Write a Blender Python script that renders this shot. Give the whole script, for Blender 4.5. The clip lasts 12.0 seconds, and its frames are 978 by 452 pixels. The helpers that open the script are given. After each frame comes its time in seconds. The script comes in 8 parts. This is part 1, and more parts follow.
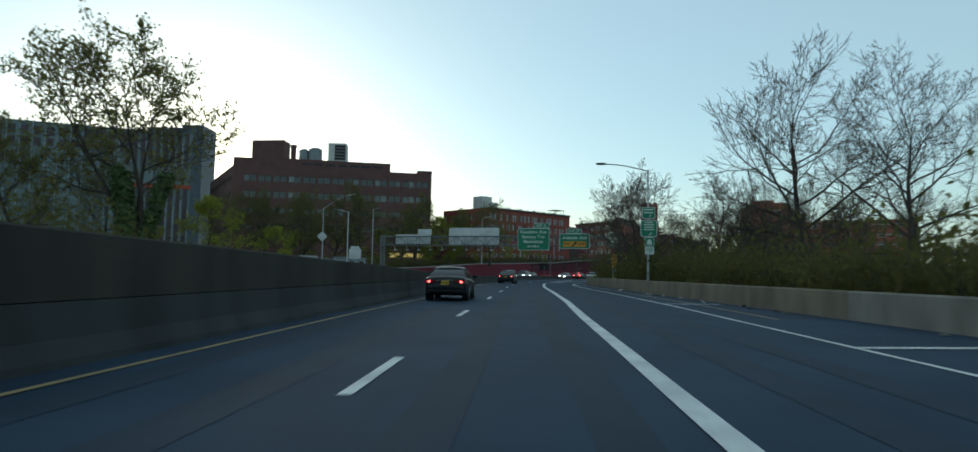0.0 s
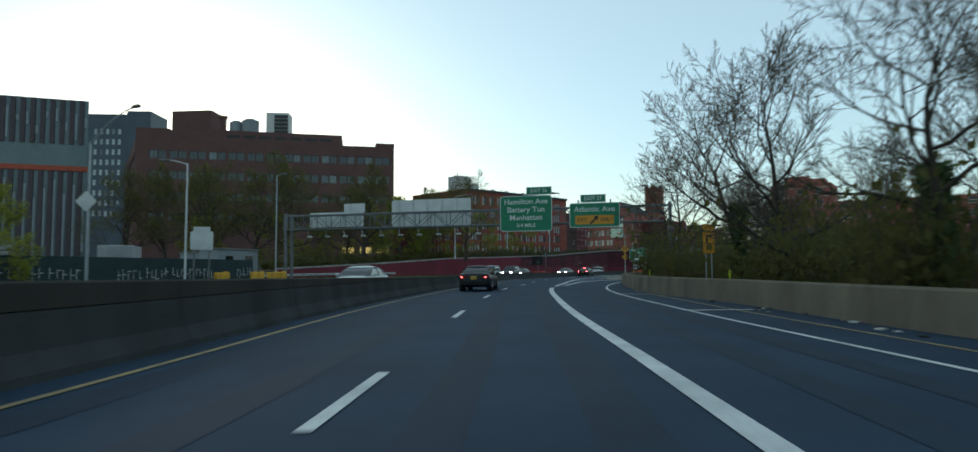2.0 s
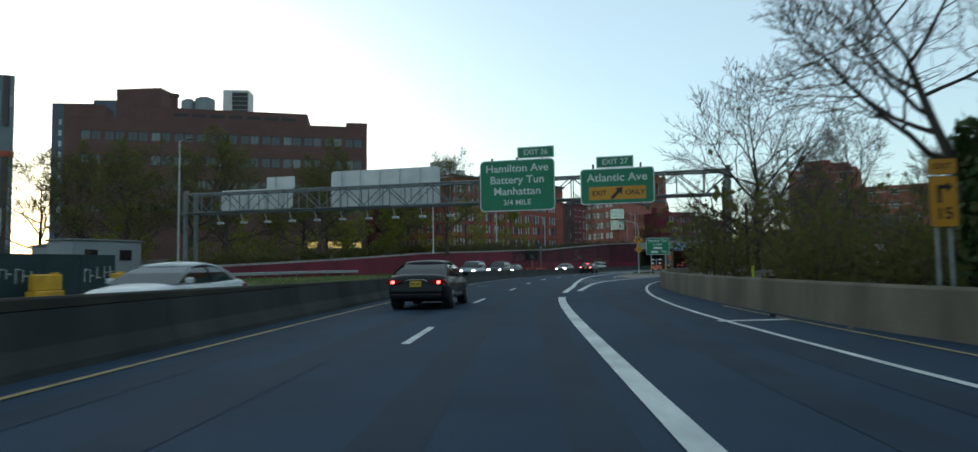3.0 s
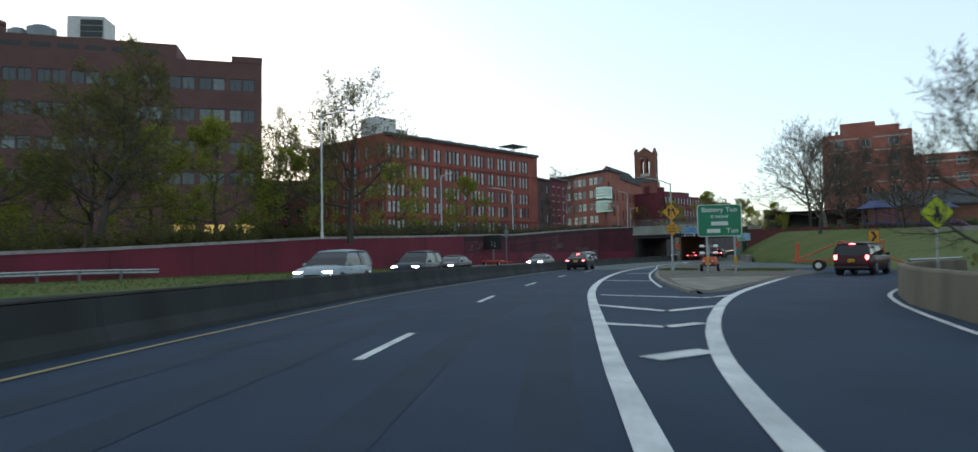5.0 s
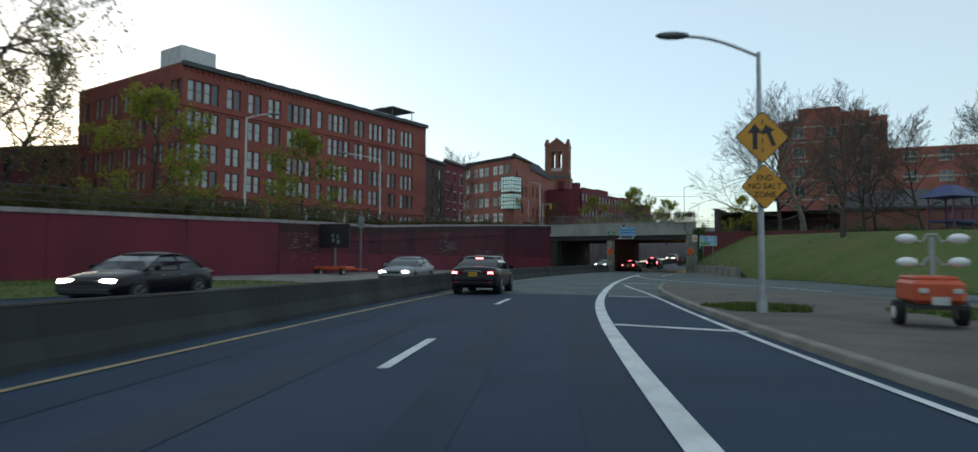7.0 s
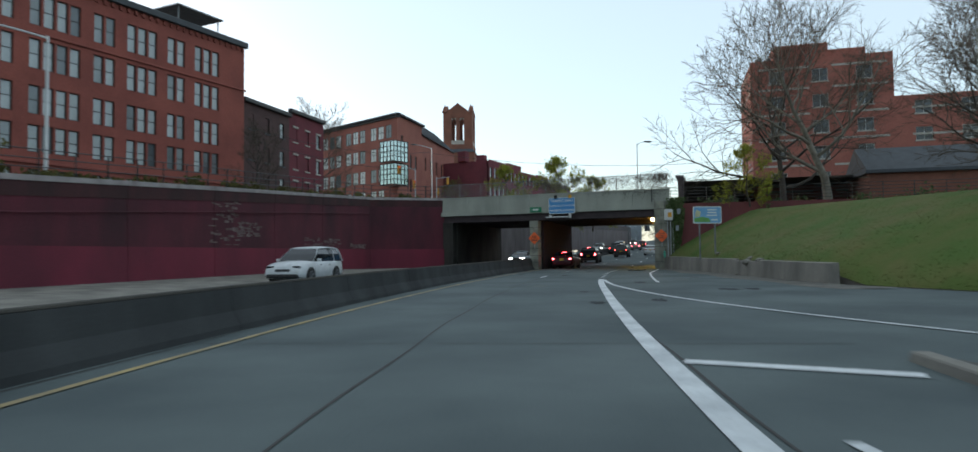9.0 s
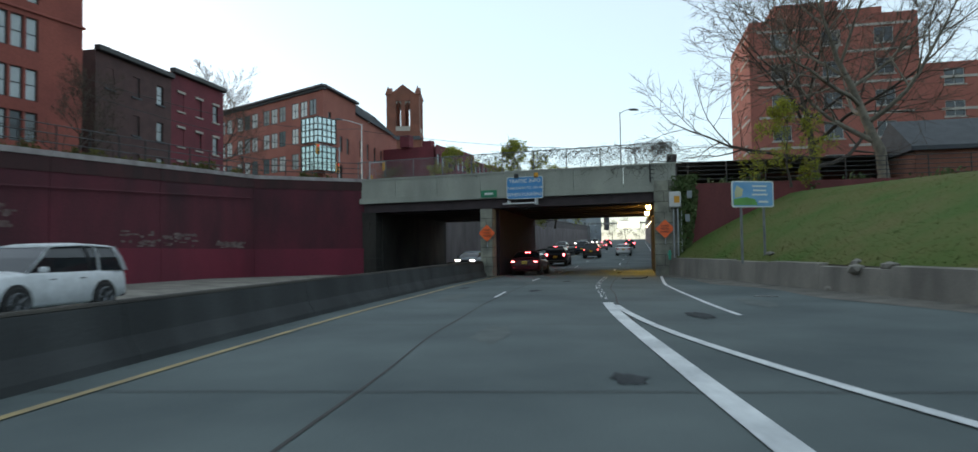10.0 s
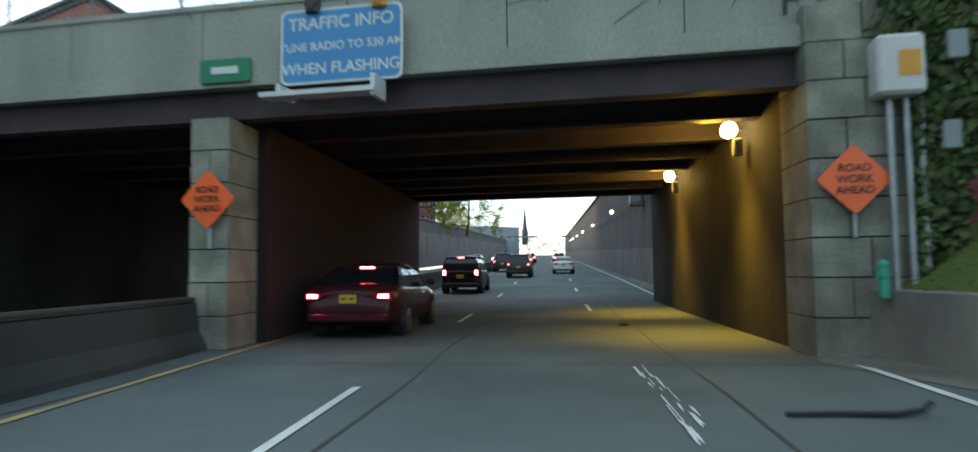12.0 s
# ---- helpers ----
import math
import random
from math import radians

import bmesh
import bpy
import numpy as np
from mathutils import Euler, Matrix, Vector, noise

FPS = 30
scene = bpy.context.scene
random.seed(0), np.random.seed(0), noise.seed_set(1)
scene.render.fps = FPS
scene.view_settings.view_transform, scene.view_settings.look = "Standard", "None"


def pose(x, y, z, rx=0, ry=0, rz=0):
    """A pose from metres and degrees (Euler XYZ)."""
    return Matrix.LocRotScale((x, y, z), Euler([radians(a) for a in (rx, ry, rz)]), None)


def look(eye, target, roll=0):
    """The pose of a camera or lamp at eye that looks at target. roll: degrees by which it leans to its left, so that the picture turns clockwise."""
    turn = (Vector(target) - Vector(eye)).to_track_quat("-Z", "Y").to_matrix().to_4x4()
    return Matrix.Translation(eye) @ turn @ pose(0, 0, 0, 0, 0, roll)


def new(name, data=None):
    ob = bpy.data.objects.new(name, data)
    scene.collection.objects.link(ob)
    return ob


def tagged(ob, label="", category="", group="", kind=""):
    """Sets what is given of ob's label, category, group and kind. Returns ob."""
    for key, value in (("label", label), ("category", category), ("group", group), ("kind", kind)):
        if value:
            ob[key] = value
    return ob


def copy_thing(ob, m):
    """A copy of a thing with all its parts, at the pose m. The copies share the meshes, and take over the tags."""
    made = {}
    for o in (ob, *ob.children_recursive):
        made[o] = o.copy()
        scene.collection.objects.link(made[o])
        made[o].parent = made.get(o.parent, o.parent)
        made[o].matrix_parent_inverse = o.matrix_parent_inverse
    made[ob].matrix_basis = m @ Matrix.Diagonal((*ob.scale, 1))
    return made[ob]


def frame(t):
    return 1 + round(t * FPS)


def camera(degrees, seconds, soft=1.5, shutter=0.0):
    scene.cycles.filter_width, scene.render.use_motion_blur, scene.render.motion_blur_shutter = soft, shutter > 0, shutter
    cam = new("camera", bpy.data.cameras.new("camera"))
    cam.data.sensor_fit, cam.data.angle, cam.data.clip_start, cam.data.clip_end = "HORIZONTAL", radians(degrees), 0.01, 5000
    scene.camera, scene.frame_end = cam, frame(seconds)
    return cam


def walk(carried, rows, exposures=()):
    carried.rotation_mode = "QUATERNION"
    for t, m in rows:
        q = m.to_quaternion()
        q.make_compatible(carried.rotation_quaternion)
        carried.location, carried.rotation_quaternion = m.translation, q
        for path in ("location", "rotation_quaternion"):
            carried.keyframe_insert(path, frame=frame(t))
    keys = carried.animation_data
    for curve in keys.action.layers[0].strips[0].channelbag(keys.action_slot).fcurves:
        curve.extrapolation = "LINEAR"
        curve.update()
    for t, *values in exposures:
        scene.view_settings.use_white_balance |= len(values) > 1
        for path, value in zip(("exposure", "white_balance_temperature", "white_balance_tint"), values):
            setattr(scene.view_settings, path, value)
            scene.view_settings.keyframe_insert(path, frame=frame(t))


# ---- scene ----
# Camera: metres, then yaw to the left, pitch up and roll in degrees.
cam = camera(72.45, 12.0, soft=1.5, shutter=0.3)
ROWS = [
    (0, 0.74, -31.39, 1.25, -1.55, 3.99, 0.83),
    (0.5, 1.55, -21.49, 1.34, -1.69, 4.10, 0.06),
    (1, 2.27, -11.74, 1.26, -2.11, 4.00, 0.11),
    (1.5, 3.14, -2.20, 1.26, -2.33, 3.76, 0.19),
    (2, 3.95, 7.18, 1.26, -2.59, 3.73, -0.33),
    (2.5, 4.89, 16.42, 1.29, -2.84, 3.58, -0.53),
    (3, 5.85, 25.52, 1.30, -3.24, 3.39, -0.74),
    (4, 8.77, 44.38, 1.36, -3.77, 2.69, -1.06),
    (5, 11.96, 62.50, 1.36, -5.42, 2.58, -1.02),
    (5.5, 13.27, 70.69, 1.27, -7.22, 3.14, -0.78),
    (6, 15.00, 78.69, 1.26, -9.16, 3.18, -0.73),
    (6.5, 16.93, 86.76, 1.28, -11.69, 3.15, -0.41),
    (7, 19.27, 94.78, 1.29, -14.05, 2.98, 0.35),
    (8, 24.88, 110.31, 1.30, -18.28, 2.71, 0.02),
    (9, 31.31, 125.00, 1.30, -22.01, 2.41, -0.67),
    (9.5, 34.66, 131.96, 1.30, -23.72, 2.18, -0.35),
    (10, 38.21, 138.77, 1.34, -25.79, 2.38, -0.84),
    (10.5, 41.85, 145.20, 1.28, -27.39, 2.88, -0.70),
    (11, 45.47, 151.15, 1.21, -29.24, 3.26, -0.56),
    (11.5, 49.32, 156.84, 1.31, -30.98, 3.38, -0.26),
    (12, 52.98, 162.06, 1.33, -33.06, 3.67, -0.59),
]


def aim(x, y, z, yaw, pitch, roll):
    a, b = radians(yaw), radians(pitch)
    ahead = Vector((-math.sin(a) * math.cos(b), math.cos(a) * math.cos(b), math.sin(b)))
    return look((x, y, z), Vector((x, y, z)) + ahead, roll)


EXPOSURES = [(0.0, 0.62, 6250, 0), (1.5, 0.74, 6350, 2), (3.0, 0.92, 6500, 6), (5.0, 1.27, 6750, 15), (5.6, 1.08, 6750, 13), (7.0, 1.03, 6750, 13), (9.5, 1.33, 6850, 17), (11.0, 1.55, 6650, 11), (12.0, 1.97, 6550, 10)]
walk(cam, [(r[0], aim(*r[1:])) for r in ROWS], EXPOSURES)

# ---- light: a clear sky after sunset, bright low in the west ----
SUN_TURN, SUN_HIGH = 22.0, 7.0
world = bpy.data.worlds.new("dusk")
scene.world = world
world.use_nodes = True
wn, wl = world.node_tree.nodes, world.node_tree.links
sky = wn.new("ShaderNodeTexSky")
sky.sky_type = "NISHITA"
sky.sun_disc = False
sky.sun_elevation, sky.sun_rotation = radians(SUN_HIGH), radians(-SUN_TURN)
sky.air_density, sky.dust_density, sky.ozone_density, sky.altitude = 1.0, 0.9, 3.0, 0
# thin high haze evens the sky out
veil = wn.new("ShaderNodeMix")
veil.data_type = "RGBA"
veil.inputs[0].default_value = 0.47
veil.inputs[7].default_value = (3.0, 3.65, 3.6, 1)
wl.new(sky.outputs["Color"], veil.inputs[6])
wl.new(veil.outputs[2], wn["Background"].inputs["Color"])
wn["Background"].inputs["Strength"].default_value = 0.15

sun_data = bpy.data.lights.new("sun", "SUN")
sun_data.energy, sun_data.angle, sun_data.color = 0.5, radians(12), (1.0, 0.86, 0.72)
sun = new("sun", sun_data)
sun.matrix_world = look((0, 0, 80), Vector((0, 0, 80)) - Vector((-math.sin(radians(SUN_TURN)) * math.cos(radians(9)), math.cos(radians(SUN_TURN)) * math.cos(radians(9)), math.sin(radians(9)))))

# ---- helpers ----
MATS = {}


def mat(name, c1, c2=None, rough=0.8, metal=0.0, scale=1.5, fine=40.0, bump=0.15, emit=None, power=0.0, spread=0.0, clear=0.0, streak=0.0, gloss=0.5):
    """Procedural surface: two colours mixed by stains, finer grain over it, bump; spread varies from piece to piece."""
    if name in MATS:
        return MATS[name]
    c2 = c2 or tuple(v * 0.7 for v in c1)
    m = bpy.data.materials.new(name)
    m.use_nodes = True
    n, l = m.node_tree.nodes, m.node_tree.links
    p = n["Principled BSDF"]
    tc = n.new("ShaderNodeTexCoord")
    big, small = n.new("ShaderNodeTexNoise"), n.new("ShaderNodeTexNoise")
    big.inputs["Scale"].default_value, big.inputs["Detail"].default_value = scale, 6
    small.inputs["Scale"].default_value, small.inputs["Detail"].default_value = fine, 3
    src = tc.outputs["Object"]
    if streak:
        mp = n.new("ShaderNodeMapping")
        mp.inputs["Scale"].default_value = (1, 1, streak)
        l.new(src, mp.inputs["Vector"])
        src = mp.outputs["Vector"]
    l.new(src, big.inputs["Vector"])
    l.new(tc.outputs["Object"], small.inputs["Vector"])
    ramp = n.new("ShaderNodeMapRange")
    ramp.inputs["From Min"].default_value, ramp.inputs["From Max"].default_value = 0.34, 0.66
    l.new(big.outputs["Fac"], ramp.inputs["Value"])
    mix = n.new("ShaderNodeMix")
    mix.data_type = "RGBA"
    mix.inputs[6].default_value, mix.inputs[7].default_value = (*c1, 1), (*c2, 1)
    l.new(ramp.outputs["Result"], mix.inputs[0])
    grain = n.new("ShaderNodeMapRange")
    grain.inputs["To Min"].default_value, grain.inputs["To Max"].default_value = 0.72, 1.28
    l.new(small.outputs["Fac"], grain.inputs["Value"])
    tone = grain.outputs["Result"]
    if spread:
        info, vary, mul = n.new("ShaderNodeObjectInfo"), n.new("ShaderNodeMapRange"), n.new("ShaderNodeMath")
        vary.inputs["To Min"].default_value, vary.inputs["To Max"].default_value = 1 - spread, 1 + spread
        mul.operation = "MULTIPLY"
        l.new(info.outputs["Random"], vary.inputs["Value"])
        l.new(vary.outputs["Result"], mul.inputs[0])
        l.new(tone, mul.inputs[1])
        tone = mul.outputs[0]
    scaled = n.new("ShaderNodeVectorMath")
    scaled.operation = "SCALE"
    l.new(mix.outputs[2], scaled.inputs[0])
    l.new(tone, scaled.inputs["Scale"])
    l.new(scaled.outputs[0], p.inputs["Base Color"])
    p.inputs["Roughness"].default_value, p.inputs["Metallic"].default_value = rough, metal
    p.inputs["Specular IOR Level"].default_value = gloss
    p.inputs["Coat Weight"].default_value = clear
    p.inputs["Coat Roughness"].default_value = 0.05
    if bump:
        b = n.new("ShaderNodeBump")
        b.inputs["Strength"].default_value, b.inputs["Distance"].default_value = bump, 0.02
        l.new(small.outputs["Fac"], b.inputs["Height"])
        l.new(b.outputs["Normal"], p.inputs["Normal"])
    if emit:
        p.inputs["Emission Color"].default_value, p.inputs["Emission Strength"].default_value = (*emit, 1), power
    MATS[name] = m
    return m


def thing(name, label, category, x=0, y=0, z=0, turn=0, group="", kind=""):
    ob = new(name)
    ob.matrix_world = pose(x, y, z, 0, 0, turn)
    ob.empty_display_size = 0.2
    return tagged(ob, label, category, group, kind)


def mesh_of(name, bm, material, smooth=False):
    me = bpy.data.meshes.new(name)
    bmesh.ops.recalc_face_normals(bm, faces=bm.faces)
    bm.to_mesh(me)
    bm.free()
    for m in material if isinstance(material, (list, tuple)) else [material]:
        me.materials.append(m)
    if smooth:
        for f in me.polygons:
            f.use_smooth = True
    return me


def part(name, bm, material, parent=None, label="", smooth=False, at=None):
    ob = new(name, bm if isinstance(bm, bpy.types.Mesh) else mesh_of(name, bm, material, smooth))
    if parent:
        ob.parent = parent
    if at is not None:
        ob.matrix_basis = at
    if label:
        tagged(ob, label)
    return ob


def struct(name, bm, material, label, category, smooth=False):
    return tagged(part(name, bm, material, smooth=smooth), label, category, kind="structure")


def box(bm, c, s, turn=0.0, bevel=0.0, m=None):
    """A box of size s with its middle at c, turned about z, its edges broken by bevel."""
    g = bmesh.ops.create_cube(bm, size=1, matrix=(m or Matrix()) @ pose(*c, 0, 0, turn) @ Matrix.Diagonal((*s, 1)))
    if bevel:
        es = list({e for v in g["verts"] for e in v.link_edges})
        bmesh.ops.bevel(bm, geom=es, offset=bevel, segments=1, affect="EDGES")
    return bm


def tube(bm, a, b, r0, r1=None, n=8, caps=True):
    a, b = Vector(a), Vector(b)
    d = b - a
    if d.length < 1e-6:
        return bm
    m = Matrix.Translation((a + b) / 2) @ d.to_track_quat("Z", "Y").to_matrix().to_4x4()
    bmesh.ops.create_cone(bm, cap_ends=caps, segments=n, radius1=r0, radius2=r0 if r1 is None else r1, depth=d.length, matrix=m)
    return bm


def bent(bm, pts, r, n=8):
    """One bent tube through the points."""
    pts = [Vector(p) for p in pts]
    rows = []
    for i, p in enumerate(pts):
        d = (pts[min(i + 1, len(pts) - 1)] - pts[max(i - 1, 0)]).normalized()
        a = d.cross(Vector((0, 1, 0)) if abs(d.y) < 0.9 else Vector((1, 0, 0))).normalized()
        b = d.cross(a)
        rows.append([bm.verts.new(p + (a * math.cos(6.2832 * k / n) + b * math.sin(6.2832 * k / n)) * r) for k in range(n)])
    for q, w in zip(rows, rows[1:]):
        for k in range(n):
            bm.faces.new((q[k], q[(k + 1) % n], w[(k + 1) % n], w[k]))
    bm.faces.new(rows[0])
    bm.faces.new(rows[-1][::-1])
    return bm


def prism(bm, pts, axis, depth):
    """A flat outline (list of points in the world) made thick along axis."""
    vs = [bm.verts.new(p) for p in pts]
    f = bm.faces.new(vs)
    g = bmesh.ops.extrude_face_region(bm, geom=[f])
    bmesh.ops.translate(bm, verts=[v for v in g["geom"] if isinstance(v, bmesh.types.BMVert)], vec=Vector(axis) * depth)
    return bm


def fresh():
    return bmesh.new()


# ---- the road's course: along s metres, lat metres to the right ----
def course():
    ts = [r[0] for r in ROWS]
    pts = np.array([r[1:3] for r in ROWS])
    h = np.diff(ts)[:, None]
    d = np.diff(pts, axis=0) / h
    m = np.zeros_like(pts)
    m[1:-1] = (d[1:] * h[:-1] + d[:-1] * h[1:]) / (h[1:] + h[:-1])
    m[0], m[-1] = d[0] * 1.5 - m[1] * 0.5, d[-1] * 1.5 - m[-2] * 0.5
    out = []
    for t in np.arange(0, 12.001, 0.02):
        i = min(max(int(np.searchsorted(ts, t)) - 1, 0), len(ts) - 2)
        w = h[i][0]
        u = (t - ts[i]) / w
        out.append((2 * u**3 - 3 * u**2 + 1) * pts[i] + (u**3 - 2 * u**2 + u) * w * m[i] + (3 * u**2 - 2 * u**3) * pts[i + 1] + (u**3 - u**2) * w * m[i + 1])
    xy = np.array(out)
    back = (xy[1] - xy[0]) / np.linalg.norm(xy[1] - xy[0])
    on = np.array([math.sin(radians(38.5)), math.cos(radians(38.5))])
    xy = np.vstack([xy[0] - back * np.arange(200, 0, -1)[:, None], xy, xy[-1] + on * np.arange(1, 620)[:, None]])
    s = np.r_[0, np.cumsum(np.linalg.norm(np.diff(xy, axis=0), axis=1))] - 200
    return xy, s


COURSE, ALONG = course()


def heading(s):
    a = np.array([np.interp(s + e, ALONG, COURSE[:, k]) for e in (-3, 3) for k in (0, 1)])
    d = a[2:] - a[:2]
    return d / np.linalg.norm(d)


def climb(s):
    """The road's rise beyond the bridge."""
    return 0.024 * max(0.0, s - 228) if s > 236 else 0.0015 * max(0.0, s - 220) ** 2 * 0.5


def way(s, lat=0.0, z=0.0):
    x, y = np.interp(s, ALONG, COURSE[:, 0]), np.interp(s, ALONG, COURSE[:, 1])
    d = heading(s)
    return Vector((x + d[1] * lat, y - d[0] * lat, z + climb(s)))


def turn_at(s):
    """Degrees about z that lay +y along the road."""
    d = heading(s)
    return math.degrees(math.atan2(-d[0], d[1]))


def steps(a, b, step=2.0):
    n = max(2, int(abs(b - a) / step) + 1)
    return np.linspace(a, b, n)


def ease(s, ctrl):
    """A value along s from control pairs, eased between them."""
    xs, ys = [c[0] for c in ctrl], [c[1] for c in ctrl]
    if s <= xs[0]:
        return ys[0]
    for (a, u), (b, v) in zip(ctrl, ctrl[1:]):
        if s <= b:
            return u + (v - u) * (s - a) / (b - a)
    return ys[-1]


def smooth(s, ctrl):
    return sum(ease(s + e, ctrl) for e in (-6, -3, 0, 3, 6)) / 5


def sheet(left, right, s0, s1, z=0.0, across=1, step=2.0):
    """A strip of ground between two courses; z a number or a function of (s, share across)."""
    bm = fresh()
    rows = []
    for s in steps(s0, s1, step):
        a, b = left(s), right(s)
        rows.append([bm.verts.new(way(s, a + (b - a) * k / across, z(s, k / across) if callable(z) else z)) for k in range(across + 1)])
    for r, q in zip(rows, rows[1:]):
        for k in range(across):
            bm.faces.new((r[k], r[k + 1], q[k + 1], q[k]))
    return bm


def line(ctrl, s0, s1, width, z=0.012):
    return sheet(lambda s: smooth(s, ctrl) - width / 2, lambda s: smooth(s, ctrl) + width / 2, s0, s1, z, 1, 1.0)


def swept(profile, lat, s0, s1, step=2.0, closed=True):
    """A profile of (out, up) swept along the road at the offset lat(s); out and up may be scaled by a function."""
    bm = fresh()
    rows = []
    for s in steps(s0, s1, step):
        pr = profile(s) if callable(profile) else profile
        rows.append([bm.verts.new(way(s, lat(s) + o, u)) for o, u in pr])
    for r, q in zip(rows, rows[1:]):
        for k in range(len(r) if closed else len(r) - 1):
            j = (k + 1) % len(r)
            bm.faces.new((r[k], r[j], q[j], q[k]))
    if closed:
        bm.faces.new(rows[0])
        bm.faces.new(list(reversed(rows[-1])))
    return bm


# ---- materials ----
ASPHALT = mat("asphalt", (0.021, 0.043, 0.076), (0.014, 0.030, 0.056), 0.85, scale=0.35, fine=60, bump=0.25, gloss=0.2)
SLAB = mat("worn_concrete_road", (0.108, 0.133, 0.132), (0.064, 0.082, 0.085), 0.85, scale=0.3, fine=50, bump=0.2, gloss=0.2)
PATCH = mat("tar_patch", (0.034, 0.038, 0.041), (0.048, 0.054, 0.057), 0.9, scale=2, gloss=0.1)
TRACK = mat("tyre_track", (0.015, 0.031, 0.055), (0.011, 0.023, 0.043), 0.8, scale=0.6, fine=60, bump=0.2, gloss=0.2)
WHITE = mat("road_paint_white", (0.62, 0.64, 0.64), (0.42, 0.44, 0.45), 0.7, scale=1.2, fine=14, bump=0.2)
YELLOW = mat("road_paint_yellow", (0.36, 0.27, 0.11), (0.20, 0.16, 0.09), 0.7, scale=1.5, fine=14)
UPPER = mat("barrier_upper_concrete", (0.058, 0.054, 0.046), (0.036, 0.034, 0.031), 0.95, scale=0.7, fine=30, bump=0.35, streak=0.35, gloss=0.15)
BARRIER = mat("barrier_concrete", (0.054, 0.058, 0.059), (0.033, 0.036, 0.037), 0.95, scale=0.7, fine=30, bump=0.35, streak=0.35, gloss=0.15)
TAN = mat("tan_concrete", (0.20, 0.172, 0.13), (0.125, 0.108, 0.085), 0.95, scale=0.8, fine=28, bump=0.3, streak=0.4, gloss=0.15)
PALE = mat("pale_concrete", (0.25, 0.235, 0.205), (0.15, 0.14, 0.125), 0.95, gloss=0.2, scale=0.9, fine=25, bump=0.3, streak=0.4)
BRIDGE = mat("bridge_concrete", (0.33, 0.34, 0.29), (0.22, 0.23, 0.20), 0.9, scale=0.6, fine=20, bump=0.35, streak=0.3)
STONE = mat("abutment_stone", (0.25, 0.25, 0.20), (0.13, 0.13, 0.11), 0.92, scale=1.4, fine=18, bump=0.5, spread=0.15)
JOINT = mat("dark_joint", (0.05, 0.048, 0.045), None, 0.95)
# girder and deck tones are darkened to hold the underpass shade
GIRDER = mat("shaded_rusted_girder", (0.050, 0.033, 0.036), (0.030, 0.021, 0.023), 0.75, scale=1.5, fine=25)
SOFFIT = mat("shaded_soffit", (0.024, 0.022, 0.021), (0.015, 0.014, 0.013), 0.9)
REDWALL = mat("oxblood_painted_wall", (0.170, 0.017, 0.036), (0.105, 0.013, 0.026), 0.85, scale=0.35, fine=18, bump=0.4, streak=0.5)
REDOLD = mat("faded_oxblood_paint", (0.100, 0.015, 0.026), (0.044, 0.011, 0.016), 0.9, scale=0.5, fine=12, bump=0.5, streak=0.4)
REDSTONE = mat("peeled_stone", (0.17, 0.13, 0.12), (0.08, 0.045, 0.045), 0.95, scale=2.5, fine=12, bump=0.7)
COPING = mat("coping_stone", (0.34, 0.31, 0.30), (0.22, 0.19, 0.19), 0.9, scale=1.5)
GRASS = mat("grass", (0.048, 0.095, 0.009), (0.098, 0.098, 0.024), 1.0, scale=0.5, fine=45, bump=0.3)
EARTH = mat("bare_earth", (0.115, 0.098, 0.083), (0.070, 0.064, 0.056), 1.0, scale=0.6, fine=15, bump=0.6)
LAND = mat("far_ground", (0.06, 0.065, 0.045), (0.085, 0.08, 0.06), 1.0, scale=0.05, fine=2, bump=0.3)
BROWNBRICK = mat("brown_brick", (0.128, 0.064, 0.058), (0.105, 0.051, 0.047), 0.9, scale=0.5, fine=9, bump=0.5)
REDBRICK = mat("red_brick", (0.270, 0.074, 0.054), (0.205, 0.055, 0.042), 0.9, scale=0.4, fine=9, bump=0.5)
DARKBRICK = mat("dark_red_brick", (0.165, 0.034, 0.044), (0.12, 0.027, 0.035), 0.9, scale=0.4, fine=9, bump=0.5)
ORANGEBRICK = mat("orange_brick", (0.33, 0.115, 0.085), (0.26, 0.088, 0.066), 0.9, scale=0.4, fine=9, bump=0.5)
TOWERBRICK = mat("tower_brick", (0.23, 0.090, 0.058), (0.165, 0.068, 0.046), 0.9, scale=0.6, fine=8, bump=0.5)
SILL = mat("sill_stone", (0.42, 0.39, 0.34), (0.32, 0.30, 0.26), 0.85, scale=2)
SLATE = mat("dark_roof", (0.055, 0.062, 0.070), (0.04, 0.045, 0.05), 0.7)
GREYPANEL = mat("grey_panel", (0.22, 0.25, 0.27), (0.16, 0.185, 0.20), 0.5, scale=0.3)
PALEPANEL = mat("pale_panel", (0.55, 0.55, 0.53), (0.45, 0.45, 0.44), 0.6)
STEEL = mat("galvanised_steel", (0.42, 0.44, 0.45), (0.30, 0.32, 0.33), 0.5, 0.6, scale=4)
DULLSTEEL = mat("weathered_steel", (0.19, 0.20, 0.20), (0.13, 0.14, 0.14), 0.65, 0.3, scale=3)
BLACK = mat("black_metal", (0.020, 0.021, 0.022), None, 0.5)
SIGNBACK = mat("sign_back", (0.62, 0.63, 0.62), (0.48, 0.50, 0.50), 0.5, 0.2, scale=0.8)

